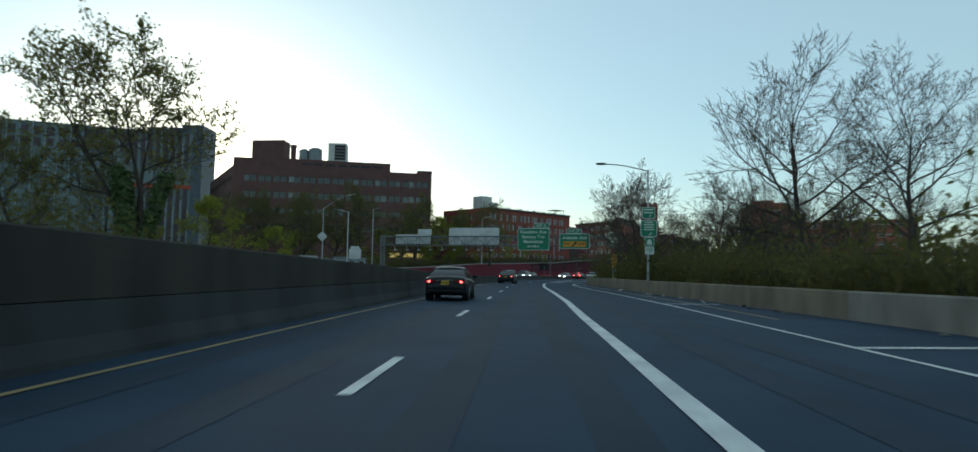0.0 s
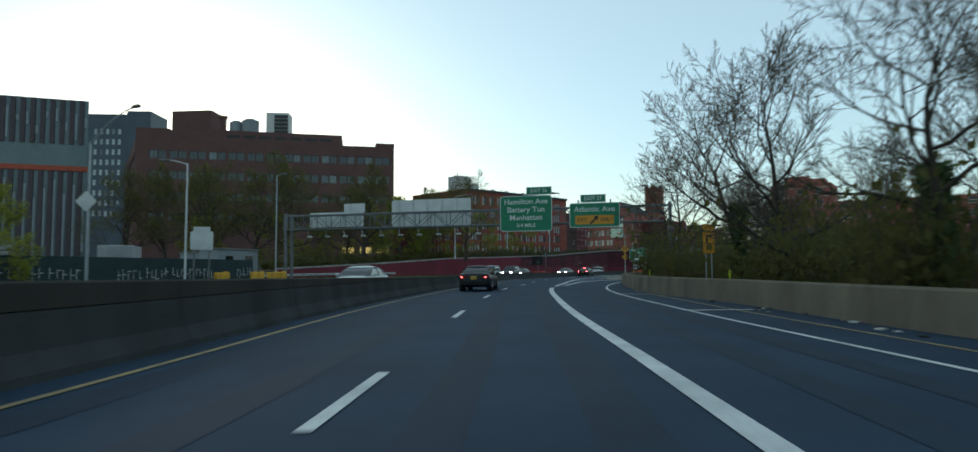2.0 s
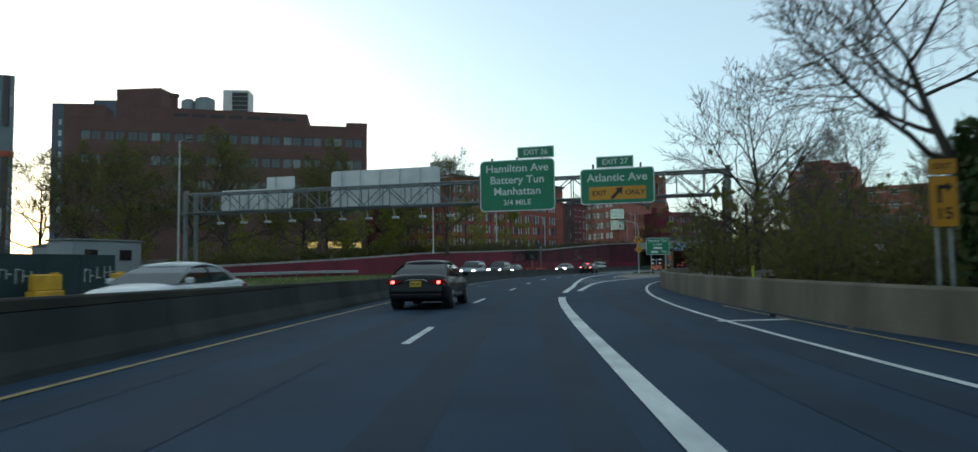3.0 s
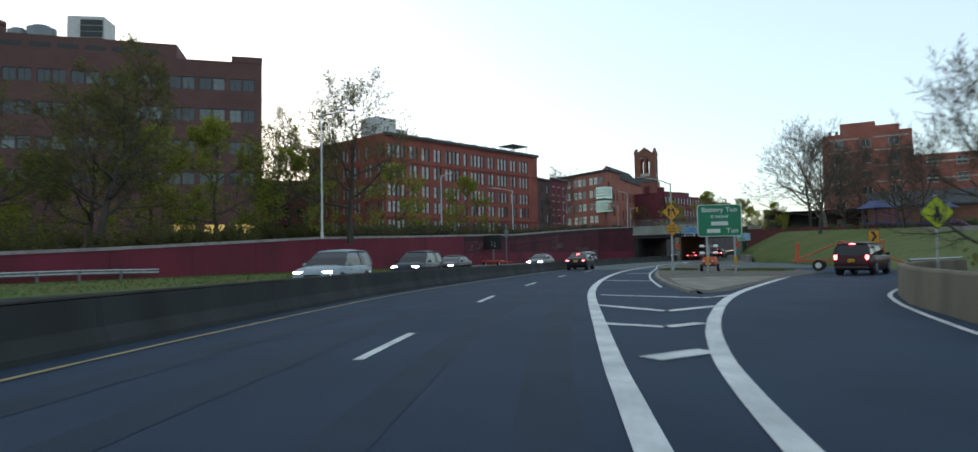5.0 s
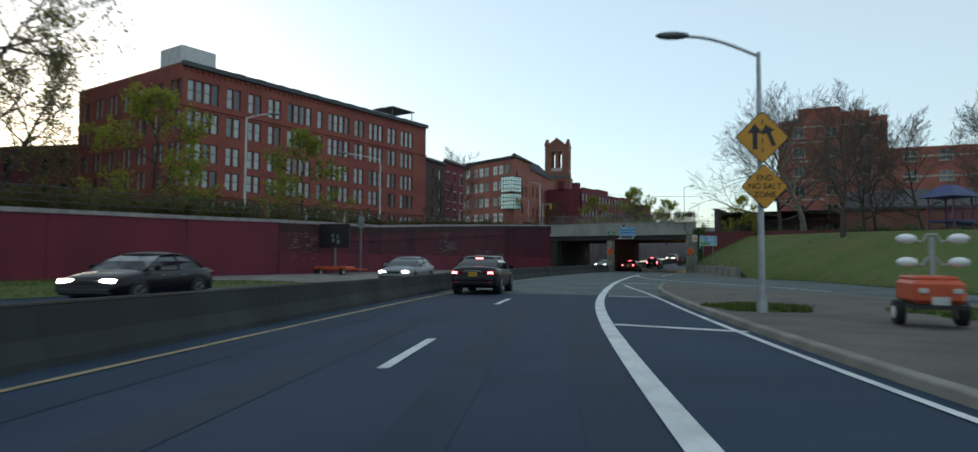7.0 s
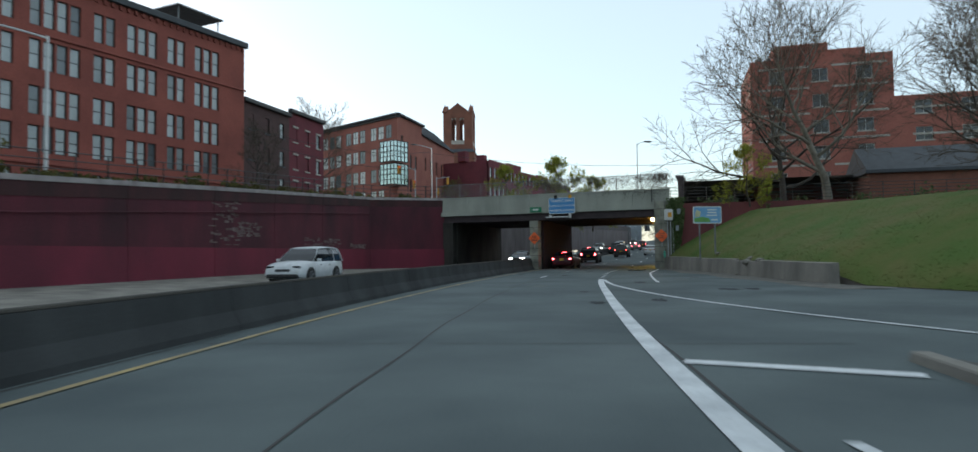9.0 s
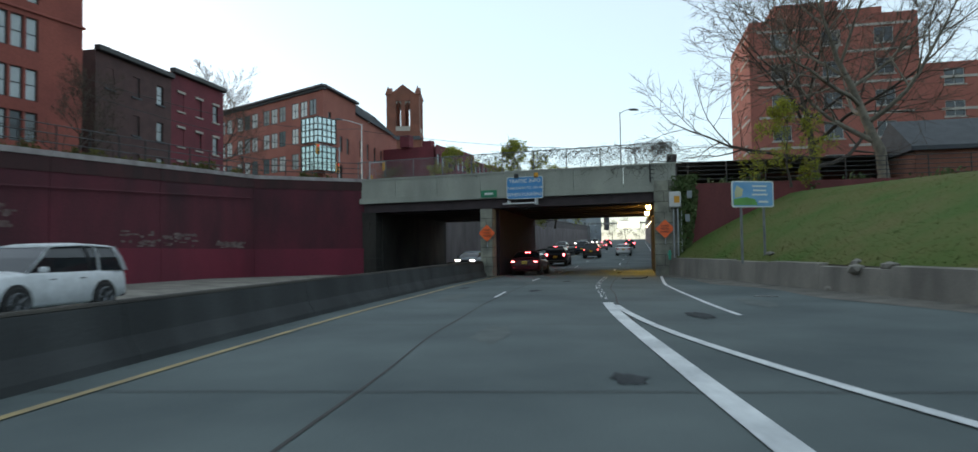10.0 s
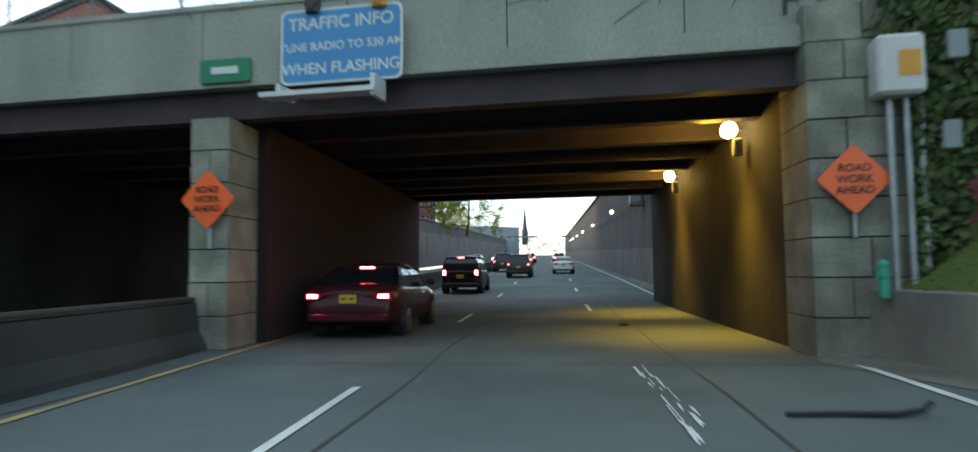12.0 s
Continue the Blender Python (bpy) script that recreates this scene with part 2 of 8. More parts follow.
# ---- ground and roads ----
YELLOW_AT = [(-60, -5.0), (7, -5.04), (35, -4.7), (46, -4.85), (65, -5.6), (79, -6.1), (102, -6.2), (117, -6.2), (134, -5.07), (151, -4.75), (166, -4.7), (189, -4.4), (203, -4.6), (214, -5.2), (222, -5.6), (340, -5.8)]
DASH_AT = [(-60, -1.8), (19, -1.8), (44, -1.71), (56, -1.88), (68, -2.4), (80, -3.0), (104, -2.3), (116, -2.3), (127, -1.9), (147, -1.9), (196, -1.8), (208, -2.2), (220, -2.4), (340, -2.3)]
WIDE_AT = [(-60, 1.6), (7, 1.55), (18, 1.8), (37, 1.9), (50, 1.6), (63, 1.1), (69, 0.73), (77, 0.25), (88, 0.0), (101, 1.05), (115, 1.05), (134, 1.15), (147, 1.05), (167, 1.55), (181, 1.8), (192, 1.54), (202, 1.2), (213, 1.1), (340, 1.3)]
EDGE_AT = [(-60, 5.9), (9, 5.8), (22, 6.1), (40, 5.75), (55, 4.95), (65, 4.4), (72, 3.7), (78, 3.5), (91, 3.95), (99, 5.3), (106, 6.8), (112.3, 8.25), (117.6, 10.1), (122, 12.4), (126, 15.5)]
RWALL_AT = [(-60, 10.6), (15, 9.95), (28, 9.2), (43, 8.3), (52, 7.75), (63, 7.3), (72, 5.75), (80, 5.2), (88, 5.1), (95, 5.4), (101, 6.4), (106, 7.3), (112.3, 8.7), (117.6, 10.6), (122, 13.0), (126, 16.2)]
LWALL_OFF = 0.65
RED_AT = [(-18.5, 91.4), (-11.4, 101.8), (-7.4, 107.7), (3.5, 123.5), (9.6, 131.9), (16.2, 141.0), (24.3, 152.7), (30.0, 161.0), (43.2, 179.7), (49.7, 180.7)]
RED_TOP = [1.6, 2.1, 2.4, 3.4, 3.6, 3.95, 4.3, 4.9, 6.1, 6.25]

bm = fresh()
bmesh.ops.create_grid(bm, x_segments=2, y_segments=2, size=4000, matrix=Matrix.Translation((0, 0, -0.25)))
struct("ground", bm, LAND, "dull green-brown open ground reaching the horizon", "ground")

FAR_L = [(-60, -16), (50, -17), (90, -21), (118, -22), (135, -19), (150, -16.3), (170, -14.4), (186, -13), (214, -14.5), (340, -15)]
MAIN_R = [(-60, 10.6), (15, 9.95), (43, 8.3), (63, 7.3), (72, 5.75), (88, 5.1), (95, 5.6), (106, 8.3), (117, 14), (125, 22), (140, 30), (172, 22), (184, 12), (199, 8.2), (213, 5.3), (222, 5.2), (340, 6.2)]
struct("road", sheet(lambda s: smooth(s, FAR_L), lambda s: ease(s, MAIN_R), -190, 154, 0.0, 6), ASPHALT, "dark blue-grey asphalt motorway with worn wheel tracks", "road")
struct("road", sheet(lambda s: smooth(s, FAR_L), lambda s: ease(s, MAIN_R), 154, 620, 0.0, 6), SLAB, "worn grey concrete motorway slabs with dark joints", "road")

# darker wheel tracks on the asphalt, joints in the slabs
for off in (-4.3, -2.75, -0.75, 0.8, 3.1, 4.3):
    bm = sheet(lambda s: smooth(s, DASH_AT) + 1.75 + off - 0.28 + 0.05 * math.sin(s * 0.21 + off), lambda s: smooth(s, DASH_AT) + 1.75 + off + 0.28, -60, 92 if off > 2 else 154, 0.005, 1)
    tagged(part("wheel_track", bm, TRACK), "long darker wheel track worn into the asphalt", "road stain", "wheel tracks", "structure")
for lat in (-1.75, 1.75, -5.2):
    bm = sheet(lambda s: lat - 0.018 + 0.03 * math.sin(s * 0.9), lambda s: lat + 0.018 + 0.03 * math.sin(s * 0.9 + 0.3), 158, 420, 0.006, 1, 0.7)
    tagged(part("slab_joint", bm, JOINT), "dark tarred joint running along the concrete slabs", "road joint", "slab joints", "structure")
for k in range(14):
    s = 170 + k * 6.1
    bm = sheet(lambda q: -5.1, lambda q: 4.4, s, s + 0.03, 0.006, 1, 1)
    tagged(part("slab_joint", bm, JOINT), "thin dark joint crossing the concrete slabs", "road joint", "slab joints", "structure")

# lane markings
def marking(ctrl, s0, s1, width, material, label, z=0.012):
    tagged(part("lane_marking", line(ctrl, s0, s1, width, z), material), label, "road marking", "lane markings", "structure")


marking(YELLOW_AT, -60, 400, 0.12, YELLOW, "faded yellow edge line beside the median barrier")
marking(WIDE_AT, -60, 84, 0.27, WHITE, "wide worn white line before the exit lane")
marking(WIDE_AT, 88, 193.7, 0.27, WHITE, "wide solid white line round the gore")
marking(EDGE_AT, -60, 122, 0.13, WHITE, "white edge line of the exit lane")
marking([(80, 0.2), (92, 0.95), (101, 1.96), (109, 3.2), (114, 4.6), (119.5, 6.4), (128, 9.4), (140, 12.7), (150, 16)], 90, 134, 0.27, WHITE, "wide white line along the exit ramp")
marking([(116, 3.75), (124, 3.75), (130, 3.62), (138, 3.48), (148, 3.32), (156, 3.1), (161, 2.6), (166, 1.8)], 122, 165, 0.12, WHITE, "thin white line beside the island kerb")
marking([(160, 12), (171, 6.7), (174, 5.2), (181, 3.05), (189, 1.72), (191.5, 1.60), (194, 1.50)], 160, 192.8, 0.16, WHITE, "white line where the slip road joins", 0.016)
marking([(174, 5.3), (177.4, 4.6), (182, 4.2), (188, 4.0), (205, 3.85), (216, 4.1), (250, 4.6), (340, 4.8)], 190, 420, 0.12, WHITE, "white edge line by the underpass wall")
for s in (-17.5, -5.4, 6.7, 18.9, 31.5, 43.9, 56.2, 68.2, 80.2, 91.8, 103.4, 114.2, 124.6, 135.6, 147.3, 196, 207.9, 220, 232, 244, 256, 268, 280, 292):
    marking(DASH_AT, s, s + (3.0 if s < 160 else 2.9), 0.15 if s < 160 else 0.10, WHITE, "short white lane dash")
for s in (224, 236, 248, 260, 272):
    marking(WIDE_AT, s, s + 3.0, 0.12, WHITE, "broken scuffed white lane dash")


def bar(pts, width, label="white chevron bar in the gore"):
    """A painted bar through points on the ground."""
    for a, b in zip(pts, pts[1:]):
        a, b = Vector((*a, 0.016)), Vector((*b, 0.016))
        side = Vector((-(b - a).y, (b - a).x, 0)).normalized() * width / 2
        bm = fresh()
        bm.faces.new([bm.verts.new(p) for p in (a + side, a - side, b - side, b + side)])
        tagged(part("gore_marking", bm, WHITE), label, "road marking", "gore markings", "structure")


bar([(14.8, 70.9), (15.8, 71.4)], 0.4)
bar([(15.35, 75.3), (16.3, 74.4), (17.2, 74.9)], 0.3)
bar([(16.4, 80.1), (17.5, 77.6), (19.2, 78.7)], 0.3)
bar([(17.7, 84.2), (20.1, 81.7), (20.4, 81.8)], 0.28)
bar([(20.6, 82.0), (21.6, 82.6)], 0.28)
bar([(21.0, 96.1), (22.85, 94.1)], 0.28)
bar([(25.06, 107.4), (26.9, 105.6)], 0.28)
bar([(29.6, 117.8), (31.0, 116.7)], 0.28)
bar([(36.4, 131.5), (38.0, 129.7)], 0.28)
for s, a, b in ((12.2, 5.8, 8.4), (29.3, 5.95, 8.5), (59.2, 4.6, 6.7), (72.4, 3.6, 5.2), (-6, 5.9, 8.6)):
    bar([way(s, a)[:2], way(s + 0.4, b)[:2]], 0.26, "white bar across the shoulder")
marking([(-20, 7.6), (30, 7.4), (60, 6.2), (80, 4.8)], 20, 78, 0.1, YELLOW, "thin faded line along the shoulder")

# ---- the median barrier: high at first, low further on ----
LTOP = [(-60, 2.0), (7, 1.75), (14, 1.66), (26, 1.48), (38, 1.26), (46, 1.16), (64, 0.98), (80, 0.84), (105, 0.86), (117, 0.83), (135, 0.76), (147, 0.70), (165, 0.76), (196, 0.82), (208, 0.9), (420, 0.9)]


def jersey(s):
    h = min(0.80, ease(s, LTOP) - 0.04)
    return [(0.0, 0.0), (-0.02, 0.10), (-0.16, 0.34), (-0.22, h), (-0.52, h), (-0.58, 0.34), (-0.72, 0.10), (-0.74, 0.0)]


def topping(s):
    """The upper course that stands on the sloped foot."""
    h = ease(s, LTOP)
    lo = min(0.815, h - 0.03)
    return [(-0.245, lo), (-0.245, h - 0.03), (-0.27, h), (-0.48, h), (-0.50, h - 0.03), (-0.50, lo)]


def med(s):
    return smooth(s, YELLOW_AT) - LWALL_OFF


barrier = thing("median_barrier", "long weathered concrete median wall on a darker sloped foot", "barrier", kind="structure")
k = -60.0
while k < 300:
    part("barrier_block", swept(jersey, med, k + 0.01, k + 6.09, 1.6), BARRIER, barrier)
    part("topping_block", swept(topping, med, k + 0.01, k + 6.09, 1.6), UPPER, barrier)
    k += 6.1

# ---- right parapet along the exit lane ----
def parapet(s):
    h = 0.86 if s < 100 else 0.9
    return [(0.0, 0.0), (0.03, h - 0.05), (0.06, h), (0.28, h), (0.31, h - 0.05), (0.34, 0.0)]


rb = thing("side_barrier", "low tan concrete barrier along the exit lane", "barrier", kind="structure")
k = -62.0
while k < 119:
    part("barrier_block", swept(parapet, lambda s: ease(s, RWALL_AT), k + 0.01, k + 7.49, 1.5), PALE if -8 < k < 18 or k < -30 else TAN, rb)
    k += 7.5

# bare earth rising behind the barrier's curved end
bm = sheet(lambda s: ease(s, RWALL_AT) + 0.3, lambda s: ease(s, RWALL_AT) + 15, 84, 126, lambda s, k: 0.25 + 0.9 * min(1, k * 3), 5, 1.5)
struct("ramp_bank", bm, EARTH, "bare brown earth behind the curved barrier end", "ground")

# ---- oxblood retaining wall ----
rw = thing("retaining_wall", "long oxblood-painted retaining wall with peeling panels", "wall", kind="structure")


def along_red(u):
    """Place and top of the red wall at u metres from its start."""
    d = 0.0
    for (a, b), (za, zb) in zip(zip(RED_AT, RED_AT[1:]), zip(RED_TOP, RED_TOP[1:])):
        n = math.dist(a, b)
        if u <= d + n or b == RED_AT[-1]:
            f = (u - d) / n
            return Vector((a[0] + (b[0] - a[0]) * f, a[1] + (b[1] - a[1]) * f, za + (zb - za) * f)), Vector((b[0] - a[0], b[1] - a[1], 0)).normalized()
        d += n
    return None


RED_LONG = sum(math.dist(a, b) for a, b in zip(RED_AT, RED_AT[1:]))


def slab(u0, u1, z0, z1, out=0.0, thick=0.5):
    """A panel of the red wall; z0, z1 as heights, or shares of the top when negative."""
    bm = fresh()
    rows = []
    for u in (u0, u1):
        p, d = along_red(u)
        side = Vector((d.y, -d.x, 0))
        lo = z0 if z0 >= 0 else p.z + z0
        hi = z1 if z1 > 0 else p.z + z1
        base = Vector((p.x, p.y, 0))
        rows.append([bm.verts.new(base + side * o + Vector((0, 0, z))) for o, z in ((out, lo), (out, hi), (out - thick, hi), (out - thick, lo))])
    a, b = rows
    for i in range(4):
        j = (i + 1) % 4
        bm.faces.new((a[i], a[j], b[j], b[i]))
    bm.faces.new(a)
    bm.faces.new(b[::-1])
    return bm


rng = random.Random(4)
REDSOOT = mat("sooty_red_band", (0.060, 0.018, 0.020), (0.030, 0.014, 0.014), 0.95, scale=0.9, fine=12, bump=0.6, streak=0.3)
u = 0.0
while u < RED_LONG - 0.5:
    n = min(rng.uniform(5.5, 8.5), RED_LONG - u)
    p, d = along_red(u + n / 2)
    low = 1.55 + 0.25 * (u > 60)
    if u > 55:
        part("panel", slab(u + 0.015, u + n - 0.015, 0.0, low, 0.06, 0.3), REDWALL, rw)
        part("panel", slab(u + 0.015, u + n - 0.015, low - 0.02, -0.75, 0.0, 0.4), REDOLD, rw)
        part("panel", slab(u + 0.01, u + n - 0.01, -0.77, -0.2, 0.03, 0.4), REDSOOT, rw)
    else:
        part("panel", slab(u + 0.015, u + n - 0.015, 0.0, -0.2, 0.0, 0.4), REDWALL, rw)
    part("coping", slab(u + 0.01, u + n - 0.01, -0.21, -0.001, 0.07, 0.55), COPING, rw)
    u += n
# peeled stone patches and a pipe
for a, n, z0, z1 in ((62, 3.2, 1.2, 3.1), (86, 2.6, 1.9, 4.4), (88.6, 2.0, 2.4, 3.2), (96, 5.0, 1.85, 2.5), (103, 2.5, 1.85, 2.15)):
    for q in range(44):
        aa, zz = a + rng.uniform(0, n), rng.uniform(z0, z1)
        part("peeled_stone", slab(aa, aa + rng.uniform(0.15, 0.6), zz, zz + rng.uniform(0.04, 0.13), (0.072 if zz < 1.5 else 0.012) + 0.008 * rng.random(), 0.06), REDSTONE, rw)

# street level behind the red wall
bm = fresh()
rows = []
for (x, y), z in zip([(-60, 30)] + RED_AT + [(56, 198), (130, 292), (300, 510)], [0.9] + RED_TOP + [6.3, 8.6, 15.4]):
    rows.append((Vector((x, y, z - 0.35))))
prev = None
for i, p in enumerate(rows):
    d = (rows[min(i + 1, len(rows) - 1)] - rows[max(i - 1, 0)]).normalized()
    out = Vector((-d.y, d.x, 0))
    cur = [bm.verts.new(p + out * o + Vector((0, 0, rise))) for o, rise in ((0.35, 0), (12, 0.3), (40, 0.5), (500, 1))]
    if prev:
        for k in range(3):
            bm.faces.new((prev[k], prev[k + 1], cur[k + 1], cur[k]))
    prev = cur
struct("street_ground", bm, EARTH, "bare ground and planting at street level behind the wall", "ground")

# strip of grass and dirt between the oncoming road and the wall
bm = fresh()
prev = None
for k, s in enumerate(steps(100, 163, 3)):
    u = min(max((s - 117) * 1.0, 0), RED_LONG)
    p, d = along_red(u)
    a = way(s, smooth(s, FAR_L) + 0.1, 0.02)
    cur = [bm.verts.new(a), bm.verts.new(a.lerp(Vector((p.x, p.y, 0.3)), 0.5) + Vector((0, 0, 0.05))), bm.verts.new(Vector((p.x, p.y, 0.3)))]
    if prev:
        bm.faces.new((prev[0], prev[1], cur[1], cur[0]))
        bm.faces.new((prev[1], prev[2], cur[2], cur[1]))
    prev = cur
struct("verge", bm, GRASS, "rough green verge below the red wall", "grass")
bm = fresh()
prev = None
for s_ in steps(163, 219, 3):
    p, d = along_red(min(max(s_ - 117, 0), RED_LONG))
    a = way(s_, smooth(s_, FAR_L) + 0.1, 0.02)
    cur = [bm.verts.new(a), bm.verts.new(a.lerp(Vector((p.x, p.y, 0.2)), 0.3) + Vector((0, 0, 0.1))), bm.verts.new(Vector((p.x, p.y, 0.3)))]
    if prev:
        bm.faces.new((prev[0], prev[1], cur[1], cur[0]))
        bm.faces.new((prev[1], prev[2], cur[2], cur[1]))
    prev = cur
struct("verge", bm, PALE, "pale dirty concrete strip at the red wall's foot", "verge")

# ---- the road bridge ----
B_R, B_DIR, B_ON = Vector((62.4, 167.9, 0)), Vector((-0.71, 0.704, 0)), Vector((0.62, 0.785, 0))
B_TURN = math.degrees(math.atan2(B_DIR.y, B_DIR.x))


def bridge_at(a, on, z):
    """a metres along the face from the right abutment, on metres into the underpass."""
    return B_R + B_DIR * a + B_ON * on + Vector((0, 0, z))


def block(a0, a1, n0, n1, z0, z1, bm=None):
    bm = bm or fresh()
    v = [bm.verts.new(bridge_at(a, n, z)) for a, n, z in ((a0, n0, z0), (a1, n0, z0), (a1, n1, z0), (a0, n1, z0), (a0, n0, z1), (a1, n0, z1), (a1, n1, z1), (a0, n1, z1))]
    for f in ((0, 1, 2, 3), (4, 5, 6, 7), (0, 1, 5, 4), (1, 2, 6, 5), (2, 3, 7, 6), (3, 0, 4, 7)):
        bm.faces.new([v[i] for i in f])
    return bm


SPAN, DEEP = 18.2, 15.5
bridge = thing("road_bridge", "concrete road bridge on dark steel girders with a fenced parapet", "bridge", kind="structure")
for i in range(7):
    a0, a1 = -1.2 + i * 2.83, -1.2 + (i + 1) * 2.83
    part("parapet_panel", block(a0 + 0.01, a1 - 0.01, -0.1, 0.25, 4.95, 6.1), BRIDGE, bridge)
    part("parapet_panel", block(a0 + 0.01, a1 - 0.01, DEEP - 0.25, DEEP + 0.1, 4.95, 6.1), BRIDGE, bridge)
part("ledge", block(-1.2, SPAN + 0.4, -0.22, 0.3, 4.62, 4.95), BRIDGE, bridge)
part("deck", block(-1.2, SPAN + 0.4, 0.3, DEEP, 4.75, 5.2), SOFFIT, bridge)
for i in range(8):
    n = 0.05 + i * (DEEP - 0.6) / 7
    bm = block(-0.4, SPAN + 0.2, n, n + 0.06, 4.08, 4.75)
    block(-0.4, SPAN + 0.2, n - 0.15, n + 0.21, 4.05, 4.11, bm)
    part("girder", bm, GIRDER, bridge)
# grimy concrete with the underpass shade put into its dark base colour
SHADED_GRIME = mat("shaded_grimy_concrete", (0.050, 0.046, 0.040), (0.020, 0.019, 0.018), 0.95, scale=0.6, fine=15, bump=0.4, streak=0.4, gloss=0.2)
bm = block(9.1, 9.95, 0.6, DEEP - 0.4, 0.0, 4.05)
# oxblood taken nearly to black, the underpass shade put into the colour
part("pier_wall", bm, mat("shaded_red_wall", (0.024, 0.007, 0.010), (0.011, 0.005, 0.006), 0.9, scale=0.7, fine=14, bump=0.4), bridge, "oxblood pier wall between the carriageways")
# right abutment and pier nose of dressed stone blocks
def stones(a0, a1, n0, n1, z1, rows, name, face_cols, material=STONE):
    rg = random.Random(7)
    for r in range(rows):
        z0 = z1 * r / rows
        zz = z1 * (r + 1) / rows
        cols = face_cols + (r % 2)
        for c in range(cols):
            b0, b1 = a0 + (a1 - a0) * c / cols, a0 + (a1 - a0) * (c + 1) / cols
            j = rg.uniform(0, 0.03)
            part(name, block(b0 + 0.012, b1 - 0.012, n0 - j, n1, z0 + 0.012, zz - 0.012), material, bridge)
    part("core", block(a0 + 0.02, a1 - 0.02, n0 + 0.03, n1 - 0.02, 0.0, z1 - 0.01), JOINT, bridge)


stones(9.3, 10.05, -0.55, 0.6, 4.0, 7, "stone_block", 1)
stones(-1.6, 0.0, -0.35, 0.8, 5.2, 9, "stone_block", 2)
part("abutment_wall", block(-1.4, -0.1, 0.8, DEEP, 0.0, 4.9), SHADED_GRIME, bridge)
# same stonework as outside, its colour darkened for shade under the span
stones(17.2, 18.5, -0.05, 0.9, 4.05, 7, "stone_block", 2, SHADED_GRIME)
part("abutment_wall", block(17.1, 18.5, 0.9, DEEP, 0.0, 4.7), SHADED_GRIME, bridge)
part("parapet_cap", block(-1.25, SPAN + 0.45, -0.14, 0.29, 6.1, 6.2), BRIDGE, bridge)

# trench walls beyond the bridge
TRENCH_R = [(225, 5.0), (238, 5.5), (300, 5.7)]


def trench(name, lat0, out, s0, s1, bands, label):
    """Bands of (low, high, set-back, material), one above the other."""
    th = thing(name, label, "wall", kind="structure")
    k = s0
    while k < s1:
        e = min(k + 9, s1)
        for lo, hi, back, m_ in bands:
            part("panel", swept([(out * back, lo), (out * back, hi), (out * 0.7, hi), (out * 0.7, lo)], lat0, k + 0.02, e - 0.02, 3), m_, th)
        part("coping", swept([(-out * 0.05, bands[-1][1]), (-out * 0.05, bands[-1][1] + 0.18), (out * 0.75, bands[-1][1] + 0.18), (out * 0.75, bands[-1][1])], lat0, k + 0.02, e - 0.02, 3), MATS["trench_low"], th)
        k += 9


T_LOW = mat("trench_low", (0.15, 0.13, 0.13), (0.095, 0.08, 0.08), 0.9, scale=0.5, fine=15, bump=0.4, streak=0.4)
T_MID = mat("trench_mid", (0.095, 0.080, 0.080), (0.060, 0.050, 0.050), 0.9, scale=0.5, fine=15, bump=0.4, streak=0.4)
T_HIGH = mat("trench_high", (0.075, 0.055, 0.055), (0.048, 0.036, 0.036), 0.9, scale=0.5, fine=15, bump=0.4, streak=0.4)
trench("trench_wall", lambda s: ease(s, TRENCH_R), 1, 230, 520, [(0, 2.1, 0.0, T_LOW), (2.1, 5.2, 0.1, T_MID), (5.2, 8.7, 0.2, T_HIGH)], "tall stained two-tone wall of the sunken road")
trench("trench_wall", lambda s: ease(s, [(225, -17.5), (300, -17.5)]), -1, 236, 520, [(0, 4.9, 0.0, T_LOW), (4.9, 6.6, 0.15, T_MID)], "stained wall of the sunken road with a pale ledge")
bm = sheet(lambda s: ease(s, TRENCH_R) + 0.6, lambda s: 200, 232, 560, 8.4, 1, 10)
struct("street_ground", bm, EARTH, "bare street-level ground beside the sunken road", "ground")

# ---- island, ramp verge and grass bank on the right ----
kerb_at = [(117, 4.4), (119, 4.1), (124, 4.05), (130, 3.92), (140, 3.74), (150, 3.58), (156, 3.45), (164, 3.6), (168, 4.7)]
far_at = [(117, 4.4), (119, 5.8), (126, 8.4), (133, 10.9), (140, 14.0), (152, 13.2), (160, 9.5), (168, 5.0)]
def island_z(s, lat_):
    """The island falls from its kerb to the ramp."""
    a = smooth(s, kerb_at) + 0.25
    b = max(ease(s, far_at), smooth(s, kerb_at) + 0.4)
    return 0.012 + 0.10 * (1 - min(1, max(0, (lat_ - a) / (b - a))))


struct("island", sheet(lambda s: smooth(s, kerb_at) + 0.25, lambda s: max(ease(s, far_at), smooth(s, kerb_at) + 0.4), 117.5, 168, lambda s, k: 0.012 + 0.10 * (1 - k), 6, 0.5), EARTH, "bare brown earth island between road and ramp", "ground")
island_kerb = thing("island_kerb", "worn pale concrete kerb round the earth island", "kerb", kind="structure")
for k in range(17):
    part("kerb_stone", swept([(0, 0), (0.02, 0.10), (0.04, 0.12), (0.22, 0.12), (0.26, 0.0)], lambda s: smooth(s, kerb_at), 117.5 + 3 * k + 0.01, 120.5 + 3 * k - 0.01, 1), PALE, island_kerb)
